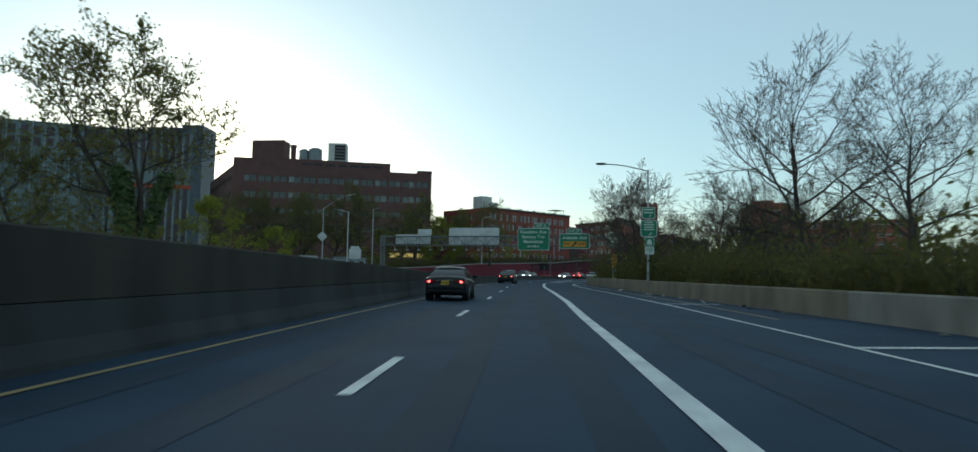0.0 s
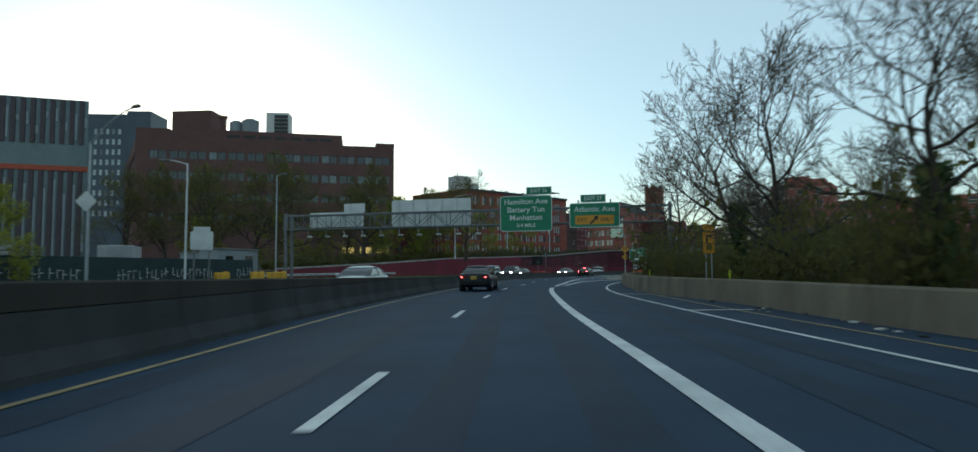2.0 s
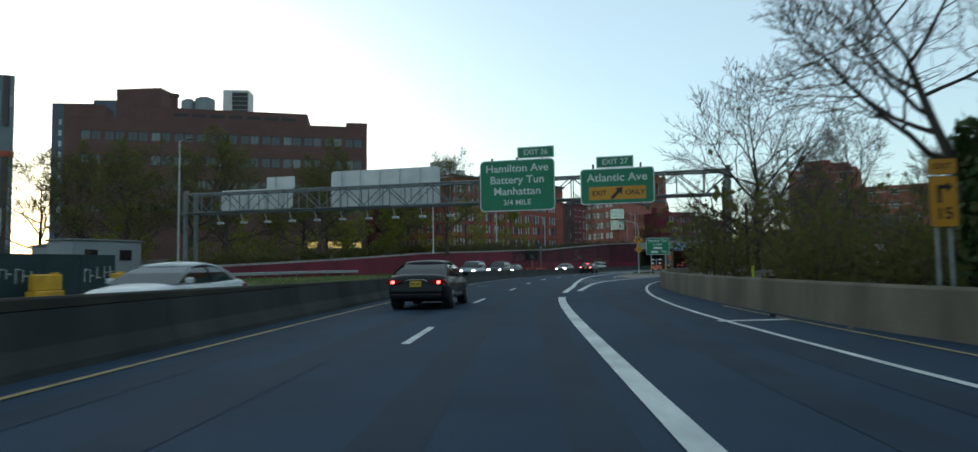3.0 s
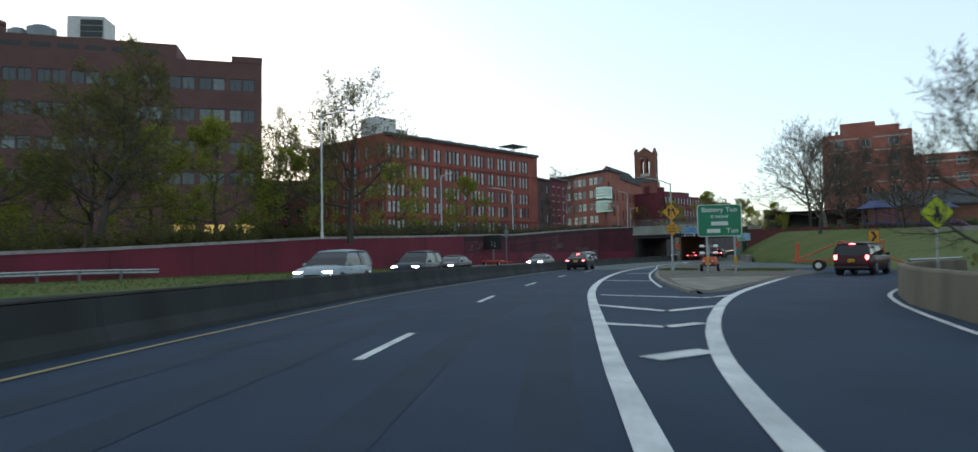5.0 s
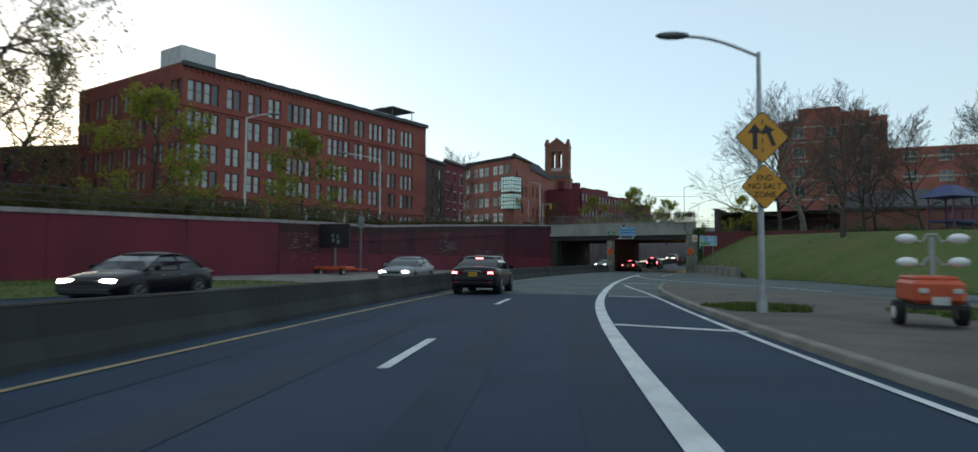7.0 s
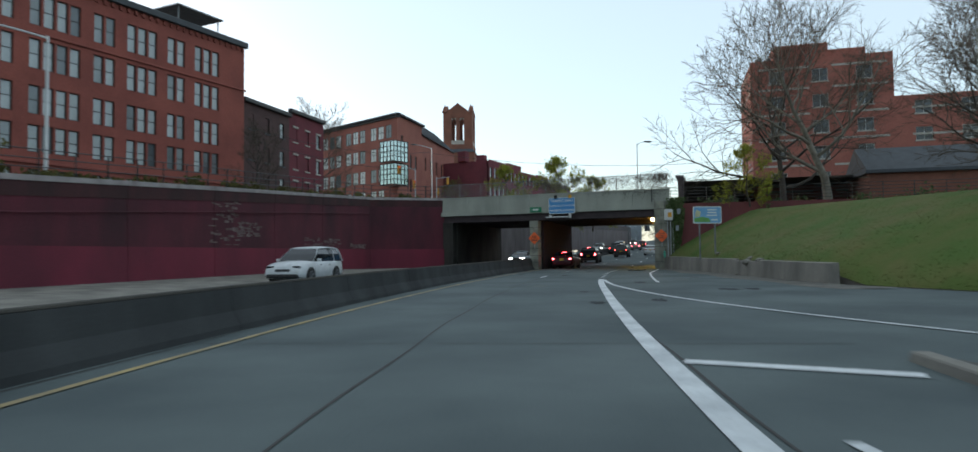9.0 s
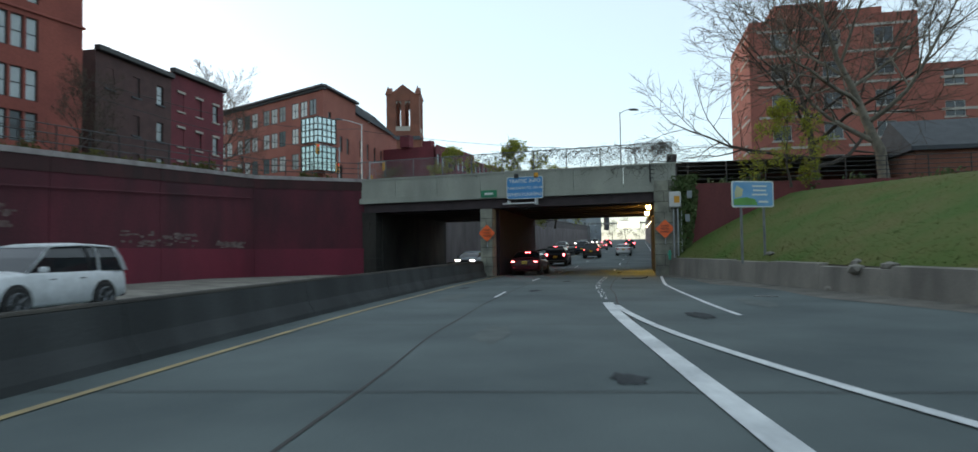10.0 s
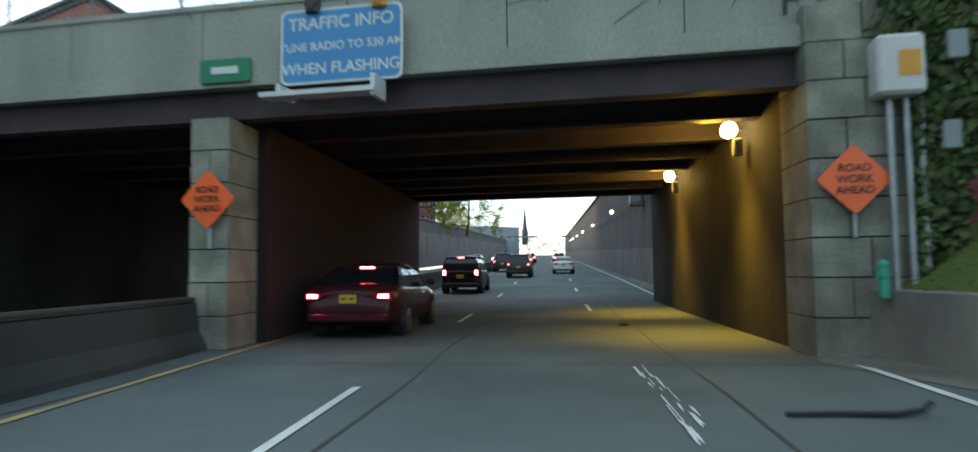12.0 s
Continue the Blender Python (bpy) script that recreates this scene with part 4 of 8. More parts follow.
# small brick block with a glazed corner bay
sb = thing("corner_building", "orange-red brick building with dark cornice and glazed corner bay", "building")
sb.matrix_world = Matrix()
A, B, C = (43.6, 240.0), (54.6, 216.9), (60.4, 224.4)
n = math.dist(A, B)
cols = [n - 2.6 - 1.75 * k - 0.9 * (k // 3) for k in range(11)]
holes = [(u, u + 1.35, z, z + 1.9) for z in (18.1, 15.0, 11.9, 8.8) for u in cols if z > 17 or u < n - 4]
# near-white pane colour stands in for the bright sky mirrored here
wall(sb, A, B, 4.5, 21.3, holes, ORANGEBRICK, glazing("sky_white_panes", (0.12, 0.15, 0.15), (0.72, 0.74, 0.70), 0.78), 2, 2, deep=0.07)
wall(sb, B, C, 4.5, 21.3, [(1.4, 2.2, 17.2, 18.6), (4.6, 5.4, 14.2, 16.2), (6.6, 7.4, 14.2, 16.2), (4.6, 5.4, 10.6, 12.6)], ORANGEBRICK, GLASS, 1, 2)
plain(sb, "roof", [A, (B[0] - 0.2, B[1]), C, (52, 246)], 20.9, 21.2, SLATE)
bm = fresh()
ang = math.degrees(math.atan2(B[1] - A[1], B[0] - A[0]))
box(bm, (0, 0, 0), (n + 0.7, 0.9, 0.3), 0, 0.05)
box(bm, (0, 0.1, -0.3), (n + 0.5, 0.6, 0.3), 0, 0.05)
part("cornice", bm, SLATE, sb, at=pose((A[0] + B[0]) / 2, (A[1] + B[1]) / 2, 21.3, 0, 0, ang))
bm = fresh()
ang2 = math.degrees(math.atan2(C[1] - B[1], C[0] - B[0]))
box(bm, (0, 0, 0), (math.dist(B, C) + 0.6, 0.9, 0.29), 0, 0.05)
part("cornice", bm, SLATE, sb, at=pose((B[0] + C[0]) / 2, (B[1] + C[1]) / 2, 21.31, 0, 0, ang2))
for z0 in (11.0, 14.2):
    bay = fresh()
    box(bay, (0, 0, 1.4), (2.7, 2.7, 2.8), ang + 5)
    ob = part("bay", bay, SKYGLASS, sb, "glazed corner bay", at=pose(54.0, 216.4, z0 + 0.1))
    fr = fresh()
    for k in range(5):
        for sx, sy in ((1, 0), (0, 1)):
            for sg in (-1, 1):
                x, y = ((-1.38 + 0.69 * k), sg * 1.38) if sx else (sg * 1.38, -1.38 + 0.69 * k)
                box(fr, (x, y, 1.4), (0.08, 0.08, 2.9))
    for z in (0, 0.7, 1.4, 2.1, 2.85):
        for sg in (-1, 1):
            box(fr, (0, sg * 1.38, z), (2.84, 0.07, 0.09))
            box(fr, (sg * 1.38, 0, z), (0.07, 2.84, 0.09))
    bmesh.ops.rotate(fr, cent=(0, 0, 0), matrix=Matrix.Rotation(radians(ang + 5), 3, "Z"), verts=fr.verts)
    part("bay_frame", fr, DARKFRAME, ob)

# church
ch = thing("church", "red brick church with slate nave roof and pinnacled bell tower", "church")
ch.matrix_world = Matrix()
P0, P1 = Vector((60.4, 224.4, 0)), Vector((71.2, 240.5, 0))
dc = (P1 - P0).normalized()
oc = Vector((dc.y, -dc.x, 0))
n = (P1 - P0).length
wall(ch, tuple(P0[:2]), tuple(P1[:2]), 4.5, 19.8, [(u, u + 0.9, z, z + 2.2) for u in (1.5, 4.5, 7.6, 10.7, 13.8, 16.9) for z in (14.5, 10.0)], ORANGEBRICK, GLASS, 1, 2)
wall(ch, tuple(P1[:2]), (76.2, 256.5), 4.5, 16.6, [(u, u + 1.0, 10.5, 13.5) for u in (2.5, 6, 9.5, 13)], ORANGEBRICK, GLASS, 1, 2)
ridge = -oc * 3.6 + Vector((0, 0, 23.6))
bm = fresh()
eave = [P0 + Vector((0, 0, 19.8)) + oc * 0.4, P1 + Vector((0, 0, 19.8)) + oc * 0.4, P1 + ridge, P0 + ridge, P1 - oc * 7.6 + Vector((0, 0, 19.8)), P0 - oc * 7.6 + Vector((0, 0, 19.8))]
vs = [bm.verts.new(q) for q in eave]
bm.faces.new((vs[0], vs[1], vs[2], vs[3]))
bm.faces.new((vs[3], vs[2], vs[4], vs[5]))
bmesh.ops.solidify(bm, geom=bm.faces[:], thickness=0.25)
part("roof", bm, SLATE, ch, "dark slate nave roof")
plain(ch, "wall", [tuple((P0 - oc * 0.5)[:2]), tuple((P1 - oc * 0.5)[:2]), tuple((P1 - oc * 7.4)[:2]), tuple((P0 - oc * 7.4)[:2])], 4.5, 19.6, ORANGEBRICK)
for q in (P0, P1 - dc * 0.4):
    bm = fresh()
    prism(bm, [q + Vector((0, 0, 19.6)), q - oc * 7.4 + Vector((0, 0, 19.6)), q + ridge - Vector((0, 0, 0.2))], dc, 0.4)
    part("gable", bm, ORANGEBRICK, ch)
plain(ch, "roof", [tuple((P1 + oc * 0.3)[:2]), (76.5, 256.5), (70, 258), (63.5, 245.5)], 16.6, 17.0, SLATE)
plain(ch, "wall", [tuple((P1 - oc * 0.5)[:2]), (75.6, 256.5), (70, 258), (63.9, 245.5)], 4.5, 16.5, ORANGEBRICK)
T0 = Vector((79.2, 259.8, 0))
ta = math.degrees(math.atan2(-2.6, 5.2))
bm = fresh()
box(bm, (0, 0, 13.4), (7.0, 7.0, 18.8), 0, 0.1)
box(bm, (0, 0, 23.6), (6.3, 6.3, 1.8), 0, 0.05)
tower = part("tower", bm, TOWERBRICK, ch, "brick bell tower with stone trim", at=pose(*T0, 0, 0, ta))
bm = fresh()
bmesh.ops.create_cone(bm, cap_ends=True, segments=4, radius1=5.2, radius2=4.3, depth=0.9, matrix=Matrix.Translation((0, 0, 23.2)) @ pose(0, 0, 0, 0, 0, 45))
part("skirt_roof", bm, SLATE, tower)
for x in (-2.2, 2.2):
    for y in (-2.2, 2.2):
        bm = fresh()
        box(bm, (x, y, 27.9), (1.75, 1.75, 7.0), 0, 0.06)
        part("corner_pier", bm, TOWERBRICK, tower)
        bm = fresh()
        q = 1.25
        bmesh.ops.create_cone(bm, cap_ends=True, segments=4, radius1=0.75, radius2=0.03, depth=1.7, matrix=Matrix.Translation((x * q, y * q, 32.2)) @ pose(0, 0, 0, 0, 0, 45))
        part("pinnacle", bm, TOWERBRICK, tower)
for k in range(4):
    m = pose(0, 0, 0, 0, 0, 90 * k)
    bm = fresh()
    box(bm, (0, 2.5, 27.4), (0.75, 0.9, 5.9), m=m)
    part("mullion", bm, TOWERBRICK, tower)
    for z, h, dep in ((30.8, 1.3, 0.9), (24.9, 0.9, 1.0)):
        bm = fresh()
        box(bm, (0, 2.55, z), (2.75, dep, h), m=m)
        part("belfry_band", bm, SILL if z < 26 else TOWERBRICK, tower)
    for x in (-0.87, 0.87):
        bm = fresh()
        prism(bm, [m @ Vector(v_) for v_ in ((x - 0.52, 2.3, 30.2), (x + 0.52, 2.3, 30.2), (x + 0.52, 2.3, 29.5), (x, 2.3, 30.1), (x - 0.52, 2.3, 29.5))], m.to_3x3() @ Vector((0, 1, 0)), 0.5)
        part("arch", bm, SILL, tower)
    bm = fresh()
    prism(bm, [m @ Vector(v_) for v_ in ((-2.6, 2.4, 31.3), (2.6, 2.4, 31.3), (0, 2.4, 33.3))], m.to_3x3() @ Vector((0, 1, 0)), 0.6)
    part("belfry_gable", bm, TOWERBRICK, tower)

# terrace of houses beyond the bridge
T_A, T_B = Vector((73, 228, 0)), Vector((104, 256, 0))
T_BACK = Vector((-0.66, 0.75, 0)) * 12
for k in range(6):
    a, b = T_A.lerp(T_B, k / 6), T_A.lerp(T_B, (k + 0.99) / 6)
    h = thing("row_house", "dark brick row house above the sunken road", "house", group="far row houses")
    h.matrix_world = Matrix()
    top = 17.2 - 0.35 * k + (k % 2) * 0.6
    n = (b - a).length
    wall(h, tuple(a[:2]), tuple(b[:2]), 5, top, [(n * (j + 0.5) / 4 - 0.45, n * (j + 0.5) / 4 + 0.45, z, z + 1.7) for j in range(4) for z in (14.2, 11, 7.8) if z + 2 < top], DARKBRICK, PALE_PANES, 1, 2)
    c, e = a + T_BACK, b + T_BACK
    plain(h, "wall", [tuple((a + (c - a) * 0.03)[:2]), tuple(c[:2]), tuple(e[:2]), tuple((b + (e - b) * 0.03)[:2])], 5, top - 0.2, DARKBRICK)
    bm = fresh()
    q = a.lerp(c, 0.4)
    box(bm, (q.x, q.y, top + 0.7), (1.2, 1.6, 1.8), 40, 0.05)
    part("chimney", bm, DARKBRICK, h)

# apartment block on the right
ap = thing("apartment_block", "red brick apartment block with pale bands and paired windows", "building")
ap.matrix_world = Matrix()
R, F = (96.5, 195.0), (89.5, 185.8)
n = math.dist(R, F)
wall(ap, R, F, 3.5, 22.8, [(u, u + 1.0, z, z + 1.5) for u in (1.8, 4.4, 8.6) for z in (20.8, 17.8, 14.8, 11.8, 8.8, 5.8)], ORANGEBRICK, PALE_PANES, 1, 2, SILL)
fd = Vector((8.5, -6.5, 0)).normalized()
G = Vector((*F, 0)) + fd * 15
wall(ap, F, tuple(G[:2]), 3.5, 23.6, [(u, u + 1.7, z, z + 1.5) for u in (2.0, 6.6, 11.2) for z in (20.8, 17.8, 14.8, 11.8, 8.8, 5.8)], ORANGEBRICK, GLASS, 2, 1, SILL, frame=PALEFRAME)
K = G + fd * 34
wall(ap, tuple(G[:2]), tuple(K[:2]), 3.5, 18.5, [(u, u + 1.7, z, z + 1.5) for u in (2, 6.5, 11, 15.5, 20, 24.5, 29) for z in (16.4, 13.4, 10.4, 7.4, 4.6)], ORANGEBRICK, GLASS, 2, 1, SILL, frame=PALEFRAME)
bd = Vector((6.5, 8.5, 0)).normalized()
for p, q, z0, z1 in ((Vector((*F, 0)), G, 3.5, 23.4), (G, K, 3.5, 18.3)):
    plain(ap, "wall", [tuple((p + bd * 0.4)[:2]), tuple((q + bd * 0.4)[:2]), tuple((q + bd * 11)[:2]), tuple((p + bd * 11)[:2])], z0, z1, ORANGEBRICK)
for z in (22.55, 20.1, 17.1, 14.1, 11.1, 8.1):
    for p, q in ((Vector((*R, 0)), Vector((*F, 0))), (Vector((*F, 0)), G), (G, K)):
        if z > 19 and p == G:
            continue
        dd = (q - p).normalized()
        o2 = Vector((dd.y, -dd.x, 0))
        for u0, u1 in ((0.05, 0.42), (0.58, 0.96)):
            a, b = p.lerp(q, u0), p.lerp(q, u1)
            plain(ap, "band", [tuple((a + o2 * 0.05)[:2]), tuple((b + o2 * 0.05)[:2]), tuple((b - o2 * 0.1)[:2]), tuple((a - o2 * 0.1)[:2])], z - 0.12, z + 0.12, SILL)
for u0, u1, z in ((3, 9, 26.1), (9, 13, 25.2)):
    a, b = Vector((*F, 0)) + fd * u0 + bd * 3, Vector((*F, 0)) + fd * u1 + bd * 3
    plain(ap, "roof_house", [tuple(a[:2]), tuple(b[:2]), tuple((b + bd * 6)[:2]), tuple((a + bd * 6)[:2])], 23.3, z, ORANGEBRICK)
bm = fresh()
for k in range(3):
    q = Vector((*F, 0)) + fd * (1.2 + 1.2 * k) + bd * 3
    tube(bm, (q.x, q.y, 23.3), (q.x, q.y, 24.7), 0.3, n=10)
part("roof_vent", bm, DULLSTEEL, ap)
pv = thing("park_house", "low brown brick park house with a flat dark eave", "building")
pv.matrix_world = Matrix()
plain(pv, "wall", [(86, 168), (98, 158.8), (102.5, 164.8), (90.5, 174)], 3.5, 8.2, TOWERBRICK)
plain(pv, "eave", [(85.4, 167.9), (98.1, 158.1), (103.2, 164.9), (90.5, 174.7)], 8.2, 8.5, SLATE)
bm = fresh()
prism(bm, [Vector((85.7, 168, 8.5)), Vector((90.5, 174.4, 8.5)), Vector((88.1, 171.2, 11.0))], (0.79, -0.61, 0), 15.5)
part("roof", bm, SLATE, pv, "dark pitched roof")
# more blocks far behind the park and along the sunken road
rg = random.Random(12)
# blocks at y -150 and -165 are unseen, added to block low sky
for x, y, w, dpt, z, m_ in ((*way(462, -27)[:2], 26, 12, 17.5, GREYPANEL), (-45, -150, 60, 16, 22, DARKBRICK), (30, -165, 55, 16, 18, ORANGEBRICK), (40, 305, 20, 14, 24, DARKBRICK), (150, 120, 30, 16, 17, ORANGEBRICK), (118, 60, 26, 14, 13, ORANGEBRICK), (140, 20, 24, 14, 12, DARKBRICK)):
    o = thing("far_block", "plain distant block closing off the surroundings", "building")
    o.matrix_world = Matrix()
    tq = rg.uniform(-10, 10)
    mm = pose(x, y, 0, 0, 0, tq)
    pa, pb = mm @ Vector((-w / 2, -dpt / 2, 0)), mm @ Vector((w / 2, -dpt / 2, 0))
    wall(o, tuple(pa[:2]), tuple(pb[:2]), 0, z, [(u, u + 1.3, q, q + 1.5) for u in np.arange(1.5, w - 2, 2.6).tolist() for q in np.arange(3.5, z - 2, 3.0).tolist()], m_, PALE_PANES, 1, 2)
    plain(o, "wall", [tuple((mm @ Vector(c))[:2]) for c in ((-w / 2, -dpt / 2 + 0.4, 0), (w / 2, -dpt / 2 + 0.4, 0), (w / 2, dpt / 2, 0), (-w / 2, dpt / 2, 0))], 0, z - 0.1, m_)
# church spire down the sunken road
sp = thing("church_spire", "distant thin dark church spire", "church", *way(470, -11, 5))
bm = fresh()
box(bm, (0, 0, 3), (1.7, 1.7, 6))
bmesh.ops.create_cone(bm, cap_ends=True, segments=8, radius1=0.95, radius2=0.04, depth=9, matrix=Matrix.Translation((0, 0, 10.5)))
part("steeple", bm, SLATE, sp)

# ---- signs, posts and the overhead gantry ----
GREEN = mat("sign_green", (0.004, 0.185, 0.088), (0.004, 0.155, 0.074), 0.45, scale=1.0, fine=8, bump=0.0)
SIGNWHITE = mat("sign_white", (0.62, 0.66, 0.62), (0.52, 0.56, 0.53), 0.45, bump=0.0)
AMBER = mat("sign_amber", (0.60, 0.27, 0.012), (0.52, 0.23, 0.012), 0.45, bump=0.0)
ORANGE = mat("sign_orange", (0.85, 0.13, 0.025), (0.78, 0.115, 0.02), 0.45, bump=0.0)
BLUE = mat("sign_blue", (0.04, 0.23, 0.48), (0.035, 0.20, 0.43), 0.45, bump=0.0)
SIGNBLACK = mat("sign_black", (0.015, 0.015, 0.015), None, 0.5, bump=0.0)
LIME = mat("sign_lime", (0.50, 0.60, 0.02), None, 0.45, bump=0.0)


def lettering(text, size, parent, x, z, material, y=-0.012, wide=1.0, name="lettering"):
    """Words in the built-in font, standing upright and facing -y, their middle at x, z."""
    cu = bpy.data.curves.new("words", "FONT")
    cu.body, cu.size, cu.align_x, cu.align_y, cu.extrude, cu.offset = text, size, "CENTER", "CENTER", 0.002, size * 0.012
    tmp = bpy.data.objects.new("words", cu)
    scene.collection.objects.link(tmp)
    me = bpy.data.meshes.new_from_object(tmp.evaluated_get(bpy.context.evaluated_depsgraph_get()))
    bpy.data.objects.remove(tmp)
    me.materials.clear()
    me.materials.append(material)
    return part(name, me, None, parent, at=pose(x, y, z, 90) @ Matrix.Diagonal((wide, 1, 1, 1)))


def plate(w, h, r=0.08, thick=0.03, diamond=False):
    """A flat sign plate with rounded corners, standing in x and z."""
    bm = fresh()
    pts = []
    for cx, cz, a0 in ((w / 2 - r, h / 2 - r, 0), (-w / 2 + r, h / 2 - r, 90), (-w / 2 + r, -h / 2 + r, 180), (w / 2 - r, -h / 2 + r, 270)):
        for k in range(4):
            a = radians(a0 + 30 * k)
            pts.append((cx + r * math.cos(a), 0, cz + r * math.sin(a)))
    prism(bm, pts, (0, 1, 0), thick)
    if diamond:
        bmesh.ops.rotate(bm, cent=(0, 0, 0), matrix=Matrix.Rotation(radians(45), 3, "Y"), verts=bm.verts)
    return bm


def panel(parent, x, z, w, h, material, border=SIGNWHITE, rim=0.06, y=0.0, diamond=False, name="panel", label=""):
    ob = part(name, plate(w, h, min(w, h) * 0.09, 0.03, diamond), border or material, parent, label, at=pose(x, y, z))
    if border:
        part("face", plate(w - 2 * rim, h - 2 * rim, min(w, h) * 0.08, 0.02, diamond), material, ob, at=pose(0, -0.006, 0))
    return ob


def bars(parent, x, z, w, h, n, material, y=-0.012, seed=1):
    """Unreadable words as plain bars."""
    rg = random.Random(seed)
    for k in range(n):
        bm = fresh()
        ww = w * rg.uniform(0.6, 1.0)
        box(bm, (0, 0, 0), (ww, 0.006, h / n * 0.42), 0)
        part("text_bar", bm, material, parent, at=pose(x, y, z + h / 2 - h * (k + 0.5) / n))


def arrow(parent, x, z, size, angle, material, y=-0.012):
    bm = fresh()
    prism(bm, [(-0.09 * size, 0, -0.5 * size), (0.09 * size, 0, -0.5 * size), (0.09 * size, 0, 0.12 * size), (0.28 * size, 0, 0.12 * size), (0, 0, 0.5 * size), (-0.28 * size, 0, 0.12 * size), (-0.09 * size, 0, 0.12 * size)], (0, 1, 0), 0.006)
    part("arrow", bm, material, parent, at=pose(x, y, z, 0, angle))


def post(parent, x, z0, z1, r=0.05, material=None, y=0.06, name="post"):
    bm = fresh()
    tube(bm, (x, y, z0), (x, y, z1), r, n=10)
    part(name, bm, material or STEEL, parent)


# gantry across both carriageways
GA, GB = Vector((-13.7, 75.3, 0)), Vector((22.3, 63.45, 0))
G_TURN = math.degrees(math.atan2(GB.y - GA.y, GB.x - GA.x))
G_LONG = (GB - GA).length
gan = thing("sign_gantry", "grey galvanised truss gantry over the motorway", "gantry", *GA[:2], 0, G_TURN)
for y in (0.0, 1.1):
    for z in (5.35, 6.75):
        bm = fresh()
        tube(bm, (0, y, z), (G_LONG, y, z), 0.07, n=8)
        part("chord", bm, DULLSTEEL, gan)
n = 24
for k in range(n):
    x0, x1 = G_LONG * k / n, G_LONG * (k + 1) / n
    for y in (0.0, 1.1):
        bm = fresh()
        tube(bm, (x0, y, 5.35), (x0, y, 6.75), 0.035, n=6)
        tube(bm, (x0 if k % 2 else x1, y, 5.35), (x1 if k % 2 else x0, y, 6.75), 0.035, n=6)
        part("brace", bm, DULLSTEEL, gan)
    bm = fresh()
    tube(bm, (x0, 0, 5.35), (x1, 1.1, 5.35), 0.03, n=6)
    tube(bm, (x0, 0, 6.75), (x0, 1.1, 6.75), 0.03, n=6)
    part("brace", bm, DULLSTEEL, gan)
bm = fresh()
box(bm, (8.6, -0.6, 5.3), (16, 0.9, 0.06))
part("walkway", bm, DULLSTEEL, gan)
for x in (0.25, G_LONG - 0.25):
    for y in (0.0, 1.1):
        bm = fresh()
        tube(bm, (x, y, 0), (x, y, 7.0), 0.16, n=12)
        part("post", bm, DULLSTEEL, gan)


def on_gantry(x, y, name, label):
    """A sign thing at x metres along the gantry, y behind its front."""
    p = GA + (GB - GA).normalized() * x + Vector((-(GB - GA).y, (GB - GA).x, 0)).normalized() * y
    return thing(name, label, "road sign", *p[:2], 0, G_TURN)


sg = on_gantry(25.2, -0.95, "overhead_sign", "green overhead direction sign with white words")
pn = panel(sg, 0, 6.25, 4.75, 3.2, GREEN)
for w_, z, s_ in (("Hamilton Ave", 1.05, 0.66), ("Battery Tun", 0.33, 0.66), ("Manhattan", -0.38, 0.66), ("3/4 MILE", -1.08, 0.46)):
    lettering(w_, s_, pn, 0, z, SIGNWHITE, wide=1.08)
tab = panel(sg, 1.2, 8.25, 2.3, 0.72, GREEN, name="exit_tab")
lettering("EXIT 26", 0.46, tab, 0, 0, SIGNWHITE)
for x in (-1.6, 0, 1.6):
    bm = fresh()
    box(bm, (x, 0.1, 6.4), (0.12, 0.12, 3.2))
    box(bm, (x, -0.35, 4.55), (0.08, 1.0, 0.08))
    part("bracket", bm, DULLSTEEL, sg)
sg = on_gantry(31.3, -0.95, "overhead_sign", "green overhead exit sign with a yellow strip")
pn = panel(sg, 0, 5.95, 4.35, 2.15, GREEN)
lettering("Atlantic Ave", 0.66, pn, 0, 0.5, SIGNWHITE, wide=1.08)
st = panel(pn, 0, -0.42, 3.35, 0.78, AMBER, None, y=-0.008, name="yellow_strip")
lettering("EXIT", 0.42, st, -1.05, 0, SIGNBLACK)
lettering("ONLY", 0.42, st, 1.05, 0, SIGNBLACK)
arrow(st, 0, 0, 0.95, 45, SIGNBLACK)
tab = panel(sg, -0.1, 7.4, 2.2, 0.7, GREEN, name="exit_tab")
lettering("EXIT 27", 0.46, tab, 0, 0, SIGNWHITE)
for x in (-1.4, 1.4):
    bm = fresh()
    box(bm, (x, 0.1, 6.1), (0.12, 0.12, 2.4))
    box(bm, (x, -0.35, 4.8), (0.08, 1.0, 0.08))
    part("bracket", bm, DULLSTEEL, sg)
for x, z, w, h in ((15.1, 6.85, 8.2, 2.6), (6.9, 7.55, 2.3, 0.85), (4.9, 6.4, 6.0, 1.5)):
    sg = on_gantry(x, 1.5, "overhead_sign", "bare pale back of an overhead sign")
    panel(sg, 0, z, w, h, SIGNBACK, None, y=0.3)
    for k in range(int(w / 1.5)):
        bm = fresh()
        box(bm, (-w / 2 + 0.75 + 1.5 * k, 0.2, z), (0.07, 0.16, h * 0.96))
        part("stiffener", bm, SIGNBACK, sg)
